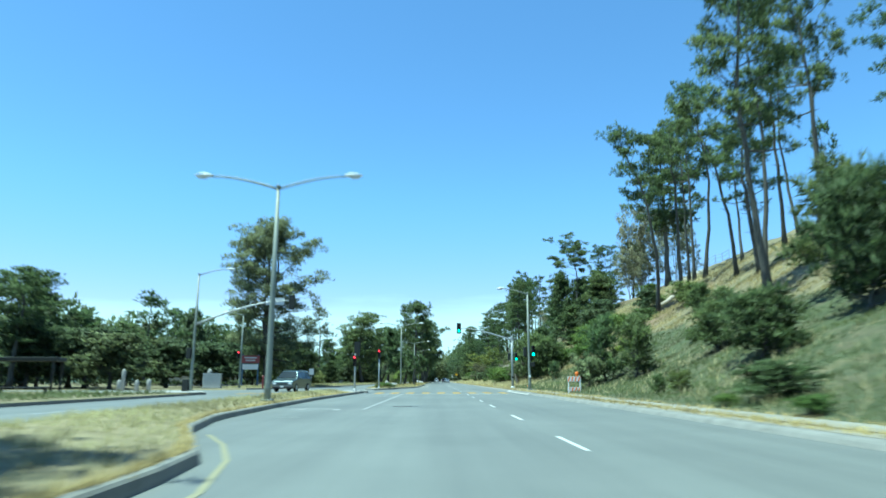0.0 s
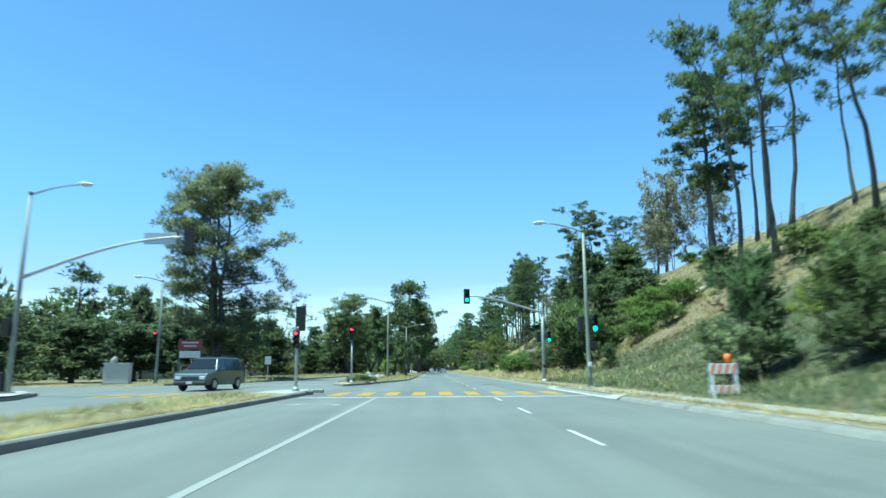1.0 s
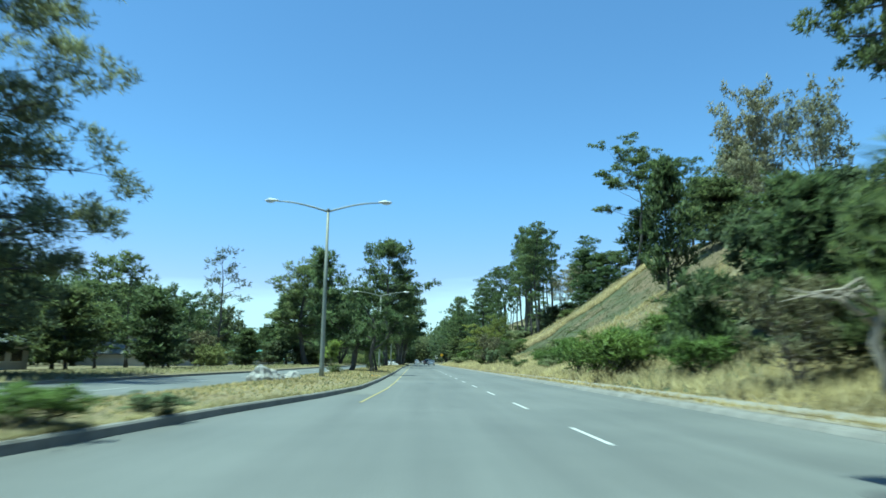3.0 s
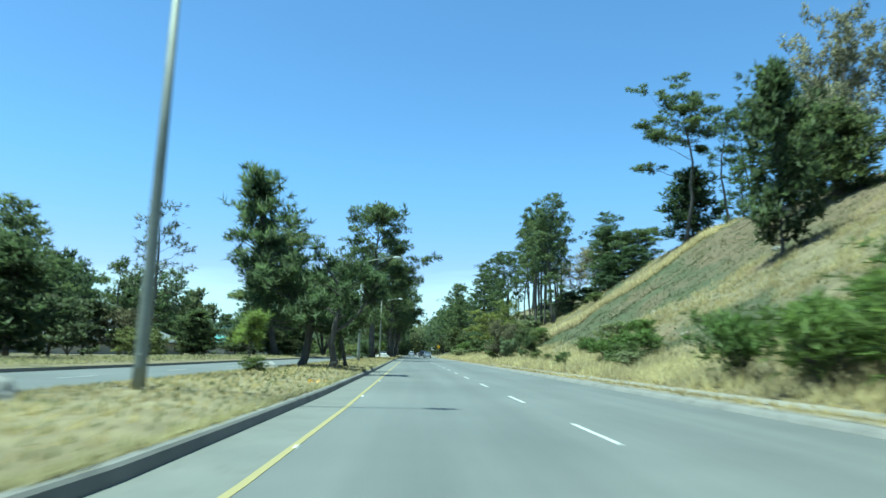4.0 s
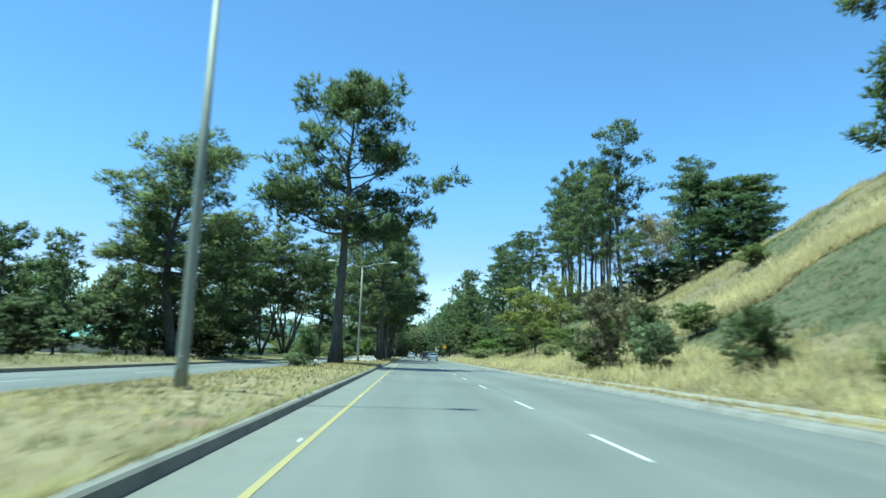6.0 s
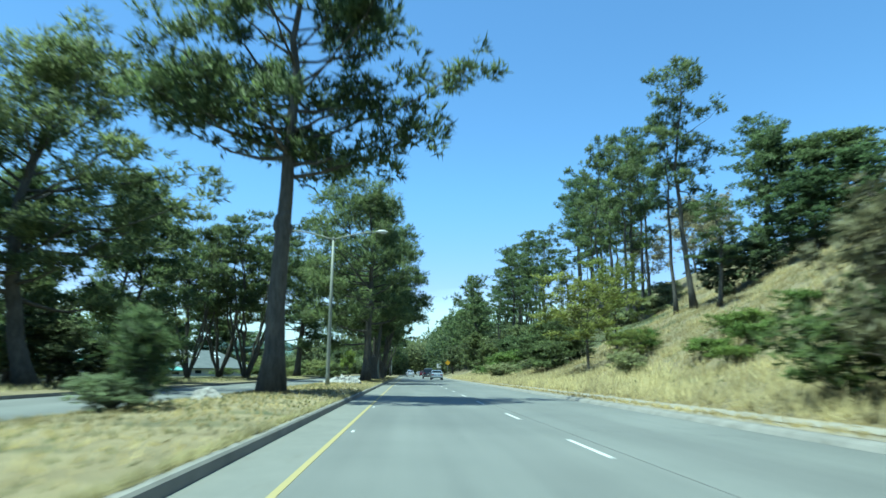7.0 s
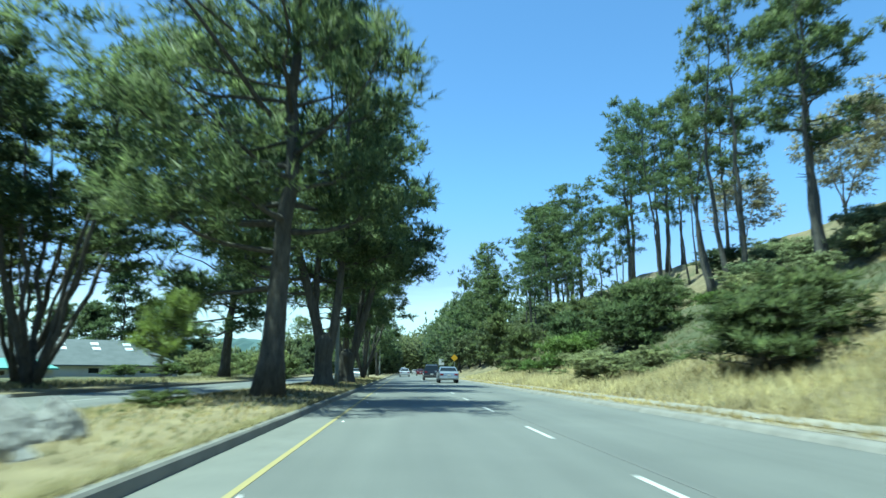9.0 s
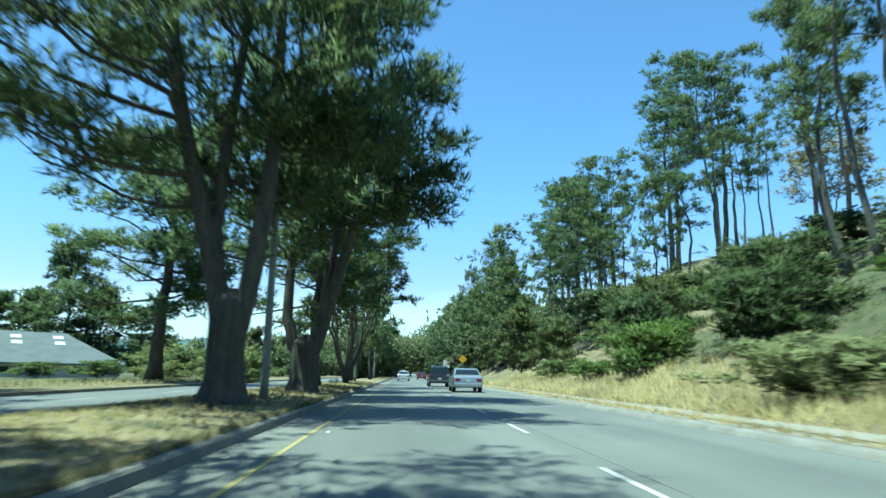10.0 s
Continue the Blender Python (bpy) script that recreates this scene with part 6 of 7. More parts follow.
def street_lamp(x, y, tall, turn=0.0, sides=(-1, 1), z=0.2, out=2.55, lift=0.5, footing=True, label="grey twin-armed street lamp on the grass median"):
    root = thing("street_lamp", x, y, z, turn, label, "street lamp", "street lamps")
    part("pole", Shape().tube([(0, 0, 0.05), (0, 0, 0.6), (0, 0, tall * 0.5), (0, 0, tall)], [0.125, 0.115, 0.095, 0.065], 14), OLD_PAINT, root, smooth=True)
    part("cap", Shape().tube([(0, 0, tall), (0, 0, tall + 0.08), (0, 0, tall + 0.12)], [0.085, 0.085, 0.03], 12), OLD_PAINT, root)
    part("base_plate", Shape().box(-0.2, 0.2, -0.2, 0.2, 0.05, 0.085), OLD_PAINT, root, bevel=0.01)
    for bx, by in ((-0.15, -0.15), (0.15, -0.15), (-0.15, 0.15), (0.15, 0.15)):
        part("bolt", Shape().tube([(bx, by, 0.08), (bx, by, 0.15)], [0.02, 0.02], 6), GALVANISED, root)
    part("hand_hole_cover", Shape().box(-0.05, 0.05, -0.135, -0.11, 0.45, 0.7), OLD_PAINT, root, bevel=0.01)
    if footing:
        part("footing", Shape().box(-0.45, 0.45, -0.32, 0.32, -0.2, 0.05), CONCRETE, root, "pale concrete footing", bevel=0.02)
    for side in sides:
        lamp_arm(root, side, tall - 0.05, out, lift, OLD_PAINT)
    return root


street_lamp(-6.36, 26.1, 7.95, z=0.2, footing=False, label="tall grey twin-armed street lamp beside the median kerb")
lamp = street_lamp(-5.4, 94.3, 8.3, z=0.2)
for x, y, tall in ((-4.95, 135.2, 8.15), (-5.4, 180.5, 8.5), (-4.42, 219.6, 8.0), (-4.9, 261, 8.0), (-5, 303, 8.0), (-5, 345, 8.0)):
    copy_thing(lamp, pose(x, y, 0.2) @ Matrix.Diagonal((1, 1, tall / 8.3, 1)))


# ---- traffic signals ----
def signal_head(parent, x, y, z, lit, facing=-1, plate=True, arrow=False, size=0.2):
    """Three lights one above the other, in visors, facing along y. lit: 0 top, 2 bottom, None when its back is seen."""
    tall = size * 5.2
    housing = part("signal_head", Shape().box(x - size * 0.85, x + size * 0.85, y - 0.1, y + 0.1, z - tall / 2, z + tall / 2), DARK_METAL, parent, "black three-light signal head", bevel=0.03)
    if plate:
        part("backplate", Shape().box(x - size * 1.35, x + size * 1.35, y - facing * 0.1 - 0.006, y - facing * 0.1 + 0.006, z - tall / 2 - 0.12, z + tall / 2 + 0.12), DARK_METAL, housing)
    for k in range(3):
        cz = z + (1 - k) * size * 1.68
        front = y + facing * 0.1
        on = lit == k
        colour = (RED_LIGHT if k == 0 else GREEN_LIGHT) if on else LENS_OFF
        if on and arrow:
            a = size * 0.72
            outline = [(x - a, cz), (x - a * 0.25, cz + a * 0.75), (x - a * 0.02, cz + a * 0.6), (x - a * 0.45, cz + a * 0.14), (x + a, cz + a * 0.14), (x + a, cz - a * 0.14), (x - a * 0.45, cz - a * 0.14), (x - a * 0.02, cz - a * 0.6), (x - a * 0.25, cz - a * 0.75)]
            part("arrow_light", Shape().prism(outline, 0.03, "y", front + facing * 0.02), RED_LIGHT, housing, "glowing red arrow")
        else:
            part("lens", Shape().tube([(x, front - facing * 0.01, cz), (x, front + facing * 0.02, cz), (x, front + facing * 0.035, cz)], [size * 0.76, size * 0.74, size * 0.4], 18), colour, housing, "glowing signal light" if on else "", smooth=True)
        visor = Shape()
        n = 15
        for r in (size * 0.8, size * 0.83):
            for d in (0.0, 0.24):
                for i in range(n):
                    ang = radians(-50 + 280 * i / (n - 1))
                    visor.v.append((x + r * math.cos(ang), front + facing * d, cz + r * math.sin(ang)))
        for i in range(n - 1):
            visor.f += [(i, i + 1, n + i + 1, n + i), (2 * n + i, 3 * n + i, 3 * n + i + 1, 2 * n + i + 1), (n + i, n + i + 1, 3 * n + i + 1, 3 * n + i)]
        part("visor", visor, DARK_METAL, housing)
    return housing


def signal_pole(name, x, y, z, tall, label, radius=0.07, material=None):
    root = thing(name, x, y, z, 0, label, "traffic signal", "traffic signals")
    m = material or GALVANISED
    part("pole", Shape().tube([(0, 0, 0), (0, 0, tall * 0.5), (0, 0, tall)], [radius * 1.15, radius, radius * 0.9], 14), m, root, smooth=True)
    part("base_plate", Shape().tube([(0, 0, 0), (0, 0, 0.12), (0, 0, 0.2)], [radius * 2.2, radius * 2.0, radius * 1.2], 14), m, root)
    part("finial", Shape().tube([(0, 0, tall), (0, 0, tall + 0.06), (0, 0, tall + 0.1)], [radius * 1.1, radius * 0.9, radius * 0.2], 12), m, root, smooth=True)
    return root


# mast arm over the right lanes
mast = signal_pole("mast_arm_signal", 7.45, 69.3, 0.14, 5.25, "galvanised mast arm with a green traffic light over the road", 0.115)
pts = [(-5.45 * u, -0.75 * u, 4.95 + 1.12 * math.sin(u * math.pi / 2) ** 1.2) for u in (i / 12 for i in range(13))]
part("arm", Shape().tube(pts, [0.085 - 0.04 * i / 12 for i in range(13)], 10), GALVANISED, mast, smooth=True)
part("clamp", Shape().tube([(0, 0, 4.8), (0, 0, 5.12)], [0.15, 0.15], 14), GALVANISED, mast)
signal_head(mast, -5.5, -0.8, 6.05, 2, size=0.16)
signal_head(mast, 0.42, 0.05, 3.2, 2, size=0.145, plate=False)
signal_head(mast, -0.28, 0.3, 3.2, None, facing=1, size=0.145, plate=False)
part("bracket", Shape().box(-0.35, 0.45, -0.03, 0.03, 3.55, 3.6), GALVANISED, mast)
part("bracket", Shape().box(-0.35, 0.45, -0.03, 0.03, 2.75, 2.8), GALVANISED, mast)
part("push_button_box", Shape().box(-0.08, 0.08, -0.2, -0.1, 1.0, 1.2), DARK_METAL, mast, bevel=0.01)

# lamp with a signal at the crossing's right corner
corner_lamp = street_lamp(7.1, 54.6, 7.75, 0, (-1,), 0.15, 1.9, 0.45, False, "tall grey street lamp with a green signal on its pole")
corner_lamp["group"] = "traffic signals"
signal_head(corner_lamp, 0.34, 0.0, 3.1, 2, size=0.16, plate=False)
signal_head(corner_lamp, -0.3, 0.1, 3.05, None, facing=1, size=0.15, plate=False)
part("bracket", Shape().box(-0.3, 0.36, -0.03, 0.03, 2.55, 2.6), DARK_METAL, corner_lamp)
part("pedestrian_signal", Shape().box(0.05, 0.42, -0.16, 0.12, 1.85, 2.2), DARK_METAL, corner_lamp, "black pedestrian signal box", bevel=0.02)
part("push_button_box", Shape().box(-0.08, 0.08, -0.22, -0.11, 1.0, 1.2), SIGN_WHITE, corner_lamp, bevel=0.01)

# posts on the median noses
post = signal_pole("median_signal", -6.45, 51.3, 0.16, 2.68, "galvanised signal post with a red turn arrow on the median")
signal_head(post, 0.0, -0.16, 2.22, 0, arrow=True, size=0.15, plate=False)
signal_head(post, 0.12, 0.1, 3.12, None, facing=1, size=0.16, plate=True)
part("bracket", Shape().tube([(0, 0, 2.66), (0.1, 0.06, 3.06)], [0.04, 0.03], 8), DARK_METAL, post)
part("push_button_box", Shape().box(-0.07, 0.07, 0.08, 0.18, 0.9, 1.15), DARK_METAL, post, bevel=0.01)
block = part("concrete_bumper", Shape().box(-6.9, -5.75, 54.1, 54.5, 0.0, 0.16), CONCRETE, bevel=0.03)
tagged(block, "low pale concrete block at the median's tip", "concrete block")
post = signal_pole("median_signal", -6.2, 68.7, 0.15, 2.95, "slim galvanised signal post with a red turn arrow")
signal_head(post, 0.0, -0.1, 3.45, 0, arrow=True, size=0.165, plate=False)
part("bracket", Shape().tube([(0, 0, 2.9), (0, -0.05, 3.05)], [0.06, 0.05], 8), DARK_METAL, post)

# lamp with a long signal arm at the left corner
left_mast = street_lamp(-18.5, 51.0, 8.75, 0, (1,), 0.15, 2.1, 0.45, False, "tall grey lamp post with a long curved signal arm")
left_mast["group"] = "traffic signals"
pts = [(7.1 * u, 0.0, 4.95 + 1.8 * math.sin(u * math.pi / 2)) for u in (i / 12 for i in range(13))]
part("signal_arm", Shape().tube(pts, [0.09 - 0.045 * i / 12 for i in range(13)], 10), GALVANISED, left_mast, smooth=True)
signal_head(left_mast, 7.2, 0.0, 6.6, None, facing=1, size=0.16)
part("street_sign", Shape().box(5.2, 6.6, -0.02, 0.02, 6.42, 6.95), SIGN_BACK, left_mast, "plain aluminium back of a sign", bevel=0.005)
part("signal_box", Shape().box(-0.45, -0.1, -0.25, 0.15, 2.4, 3.2), DARK_METAL, left_mast, bevel=0.03)
part("cabinet_base", Shape().box(-0.6, -0.15, -0.2, 0.3, 0, 0.9), DARK_METAL, left_mast, bevel=0.03)
side_post = street_lamp(-21.6, 73.0, 7.9, 20, (-1,), 0.1, 1.4, 0.3, False, "slim grey lamp post at the side street")
signal_head(side_post, -0.28, -0.05, 3.6, 0, arrow=True, size=0.15, plate=False)


# ---- roadside signs and boxes ----
def sign_on_post(name, x, y, z, turn, tall, w, h, face, label, category="road sign", diamond=False):
    root = thing(name, x, y, z, turn, label, category)
    part("post", Shape().box(-0.03, 0.03, -0.03, 0.03, 0, tall), GALVANISED, root)
    cz = tall - h / 2
    outline = [(-w / 2, cz), (0, cz - h / 2), (w / 2, cz), (0, cz + h / 2)] if diamond else [(-w / 2, cz - h / 2), (w / 2, cz - h / 2), (w / 2, cz + h / 2), (-w / 2, cz + h / 2)]
    part("panel", Shape().prism(outline, 0.012, "y", -0.04), face, root, bevel=0.004)
    return root


sign_on_post("road_sign", -16.4, 86, 0.12, 0, 2.3, 0.6, 0.75, SIGN_BACK, "plain grey back of a sign on a post")
sign_on_post("warning_sign", 8.6, 300, 0.1, 0, 4.0, 1.3, 1.3, SIGN_YELLOW, "yellow diamond warning sign on a post", diamond=True)
sign_on_post("road_sign", 7.3, 318, 0.1, 0, 3.6, 1.1, 1.4, SIGN_WHITE, "white sign on a post by the far road")

board = thing("park_sign", -25.3, 89.6, 0.1, 12, "dark red and white sign board on two blue-grey posts", "sign")
for sx in (-1.0, 1.0):
    part("post", Shape().box(sx - 0.09, sx + 0.09, -0.09, 0.09, 0, 4.3), SIGN_BLUE, board, bevel=0.015)
part("upper_panel", Shape().box(-1.15, 1.15, -0.14, -0.1, 3.15, 4.15), SIGN_RED, board, "dark red panel", bevel=0.01)
part("lower_panel", Shape().box(-1.0, 1.0, -0.13, -0.1, 2.3, 3.0), SIGN_WHITE, board, "white panel", bevel=0.01)
for k, (w, zc) in enumerate(((0.8, 3.85), (0.62, 3.5))):
    part("lettering_bar", Shape().box(-w, w, -0.155, -0.141, zc - 0.08, zc + 0.08), SIGN_BACK, board, "plain pale bar of lettering")

# a pale stone block; its plinth and lid are added shapes
cabinet = thing("utility_cabinet", -24.6, 73.2, 0.1, 10, "pale stone block with a worn stone on top beside the side street", "cabinet")
part("body", Shape().box(-0.9, 0.9, -0.45, 0.45, 0.12, 1.55), WALL_PALE, cabinet, bevel=0.03)
part("plinth", Shape().box(-1.0, 1.0, -0.55, 0.55, 0, 0.12), CONCRETE, cabinet, bevel=0.01)
part("round_marker", Shape().tube([(-0.3, 0, 1.6), (-0.34, 0.02, 1.75), (-0.27, 0, 1.98), (-0.3, -0.03, 2.1)], [0.2, 0.27, 0.2, 0.06], 9), CONCRETE, cabinet, "pale worn stone on top", smooth=True)
part("lid", Shape().box(-0.96, 0.96, -0.5, 0.5, 1.55, 1.62), SIGN_BACK, cabinet, bevel=0.01)
hydrant = thing("hydrant_post", -19.5, 74.6, 0.12, 0, "short red marker post in the grass", "post")
part("shaft", Shape().tube([(0, 0, 0), (0, 0, 1.15)], [0.09, 0.09], 12), SIGN_RED, hydrant)
part("cap", Shape().tube([(0, 0, 1.15), (0, 0, 1.3), (0, 0, 1.36)], [0.13, 0.12, 0.04], 12), SIGN_RED, hydrant)
for x, y, tall in ((-24.7, 57.5 - 4, 1.7), (-23.2, 49.8, 0.85), (-22.2, 50.4, 0.85), (-20.8, 49.2, 0.9)):
    bollard = thing("bollard", x, y, 0.16, 0, "weathered pale concrete post by the pavement", "bollard", "bollards")
    part("shaft", Shape().tube([(0, 0, 0), (0, 0, tall * 0.9), (0, 0, tall)], [0.16, 0.15, 0.08], 12), CONCRETE, bollard, smooth=True)
shelter = thing("bus_shelter", -26.5, 44.0, 0.12, 8, "dark flat-roofed roadside shelter with a bench", "shelter")
part("roof", Shape().box(-2.2, 2.2, -0.8, 0.8, 2.05, 2.3), DARK_METAL, shelter, bevel=0.03)
for sx in (-2.0, 2.0):
    for sy in (-0.65, 0.65):
        part("post", Shape().box(sx - 0.06, sx + 0.06, sy - 0.06, sy + 0.06, 0, 2.05), DARK_METAL, shelter)
part("bench", Shape().box(-1.5, 1.5, 0.1, 0.55, 0.4, 0.47), DEAD_WOOD, shelter, bevel=0.01)
for sx in (-1.3, 1.3):
    part("bench_leg", Shape().box(sx - 0.04, sx + 0.04, 0.15, 0.5, 0, 0.4), DARK_METAL, shelter)

barricade = thing("barricade", 8.05, 42.3, 0.13, -8, "white and orange folding barricade with a warning lamp", "barricade")
for sy, tilt in ((-0.22, 0.14), (0.22, -0.14)):
    for sx in (-0.34, 0.34):
        part("leg", Shape().add([(sx - 0.025, sy - 0.02, 0), (sx + 0.025, sy - 0.02, 0), (sx + 0.025, sy + 0.02, 0), (sx - 0.025, sy + 0.02, 0), (sx - 0.025, sy + tilt - 0.02, 1.05), (sx + 0.025, sy + tilt - 0.02, 1.05), (sx + 0.025, sy + tilt + 0.02, 1.05), (sx - 0.025, sy + tilt + 0.02, 1.05)], [(0, 3, 2, 1), (4, 5, 6, 7), (0, 1, 5, 4), (1, 2, 6, 5), (2, 3, 7, 6), (3, 0, 4, 7)]), SIGN_WHITE, barricade)
for zc, hh in ((0.88, 0.15), (0.28, 0.12)):
    panel = part("panel", Shape().box(-0.4, 0.4, -0.145, -0.11, zc - hh, zc + hh), SIGN_WHITE, barricade, "white striped panel", bevel=0.005)
    for k in range(4):
        x = -0.34 + k * 0.2
        part("stripe", Shape().prism([(x - 0.05, zc - hh * 0.92), (x + 0.03, zc - hh * 0.92), (x + 0.11, zc + hh * 0.92), (x + 0.03, zc + hh * 0.92)], 0.006, "y", -0.15), ORANGE, panel)
part("warning_lamp", Shape().tube([(0.18, 0, 1.05), (0.18, 0, 1.1), (0.18, 0, 1.28), (0.18, 0, 1.32)], [0.05, 0.1, 0.1, 0.05], 14), ORANGE, barricade, "amber warning lamp", smooth=True)


# ---- boulders ----
def boulder(x, y, z, size, seed, material, label, turn=0.0):
    rng = random.Random(seed)
    bm = bmesh.new()
    bmesh.ops.create_icosphere(bm, subdivisions=4, radius=1.0)
    cuts = [(Vector((rng.uniform(-1, 1), rng.uniform(-1, 1), rng.uniform(-0.3, 1))).normalized(), rng.uniform(0.62, 0.85)) for _ in range(9)]
    for v in bm.verts:
        p = v.co.copy()
        for normal, far in cuts:
            over = p.dot(normal) - far
            if over > 0:
                p -= normal * over * 0.9
        p *= 1 + 0.22 * noise.noise(p * 1.8 + Vector((seed, 0, 0))) + 0.13 * noise.noise(p * 4.5 + Vector((0, seed, 0))) - 0.10 * abs(noise.noise(p * 3 + Vector((0, 0, seed))))
        v.co = Vector((p.x * size[0], p.y * size[1], max(-0.25, p.z) * size[2]))
    me = bpy.data.meshes.new("boulder")
    bm.to_mesh(me)
    bm.free()
    me.materials.append(material)
    ob = new("boulder", me)
    ob.location, ob.rotation_euler = (x, y, z), (0, 0, turn)
    return tagged(ob, label, "boulder", "boulders on the median")


WHITE_ROCK = "pale weathered boulder lying on the dry grass"
for k, (x, y, sx, sy, sz) in enumerate(((-6.0, 189.2, 0.75, 0.7, 0.55), (-5.0, 190.0, 0.9, 0.7, 0.62), (-4.4, 189.0, 0.6, 0.5, 0.5), (-5.4, 188.4, 0.55, 0.5, 0.4), (-6.4, 162.2, 0.62, 0.5, 0.42), (-6.9, 88.6, 0.8, 0.65, 0.75), (-7.1, 90.6, 0.7, 0.6, 0.62), (-6.3, 91.6, 0.6, 0.6, 0.55), (-6.6, 110.2, 0.55, 0.5, 0.42), (-7.2, 111.4, 0.5, 0.45, 0.36), (-5.5, 248, 0.8, 0.7, 0.5), (-4.9, 186.9, 0.4, 0.35, 0.3), (-5.5, 189.6, 0.5, 0.45, 0.75), (-4.6, 190.6, 0.45, 0.4, 0.6), (-6.5, 188.6, 0.4, 0.35, 0.35), (-6.5, 90.0, 0.45, 0.4, 0.45), (-7.3, 89.4, 0.4, 0.4, 0.4))):
    boulder(x, y, 0.22, (sx * 0.85, sy * 0.85, sz * 0.88), k + 3, GREY_STONE if k == 4 else STONE, "low grey boulder on the dry grass" if k == 4 else WHITE_ROCK, k * 0.7)
for k, (x, y, s) in enumerate(((22.5, 77.5, 0.5), (24.8, 84, 0.4), (14.6, 118, 0.3), (19, 134, 0.35), (17.5, 126, 0.3), (26, 128, 0.4))):
    boulder(x, y, ground_height(x, y), (s, s * 0.8, s * 0.6), k + 40, GREY_STONE, "small grey stone on the bank")

# slabs of broken stone along the crest
for k in range(14):
    x, y = 40.5 + math.sin(k * 2.1) * 0.9, 99 + k * 0.95
    boulder(x, y, ground_height(x, y), (0.45, 0.4, 0.3), k + 60, GREY_STONE, "rough stone along the crest of the bank")

# ---- fallen trunks on the bank ----
log = thing("fallen_tree", label="bleached fallen tree trunk lying down the bank", category="fallen tree")
spine = [(19.0, 76.2), (21.5, 77.2), (24.5, 78.0), (27.5, 79.6), (30.0, 80.8)]
part("trunk", Shape().tube([(x, y, ground_height(x, y) + 0.28) for x, y in spine], [0.10, 0.17, 0.22, 0.27, 0.3], 10), DEAD_WOOD, log, smooth=True)
spine = [(18.6, 77.6), (21.0, 78.0), (23.5, 78.6), (25.5, 78.0)]
part("limb", Shape().tube([(x, y, ground_height(x, y) + 0.2) for x, y in spine], [0.06, 0.1, 0.13, 0.15], 8), DEAD_WOOD, log, smooth=True)
snag = thing("dead_tree", 8.6, 75.6, ground_height(8.6, 75.6), 0, "twisted bare dead tree at the bank's foot", "dead tree")
part("trunk", Shape().tube([(0, 0, -0.1), (0.1, 0, 0.6), (-0.12, 0, 1.2), (0.08, 0, 1.8), (-0.1, 0.1, 2.4)], [0.16, 0.12, 0.12, 0.1, 0.06], 8), DEAD_WOOD, snag, smooth=True)
for k in range(7):
    a = k * 1.9
    part("branch", Shape().tube([(0, 0, 1.5 + k * 0.12), (-0.5 - 0.3 * math.cos(a), 0.5 * math.sin(a), 2.1 + k * 0.06), (-1.4 - 0.5 * math.cos(a), 0.9 * math.sin(a), 2.3 - k * 0.05)], [0.05, 0.035, 0.01], 5), DEAD_WOOD, snag, smooth=True)

# ---- fence on the crest ----
fence = thing("chain_link_fence", label="grey metal rail fence on the crest of the bank", category="fence")
posts = [(42.6 + 0.02 * k, 94 + k * 2.4) for k in range(12)]
for x, y in posts:
    part("post", Shape().tube([(x, y, ground_height(x, y) - 0.1), (x, y, ground_height(x, y) + 1.4)], [0.035, 0.035], 8), GALVANISED, fence)
for (xa, ya), (xb, yb) in zip(posts, posts[1:]):
    for up in (0.3, 0.85, 1.35):
        part("rail", Shape().tube([(xa, ya, ground_height(xa, ya) + up), (xb, yb, ground_height(xb, yb) + up)], [0.022, 0.022], 6), GALVANISED, fence)


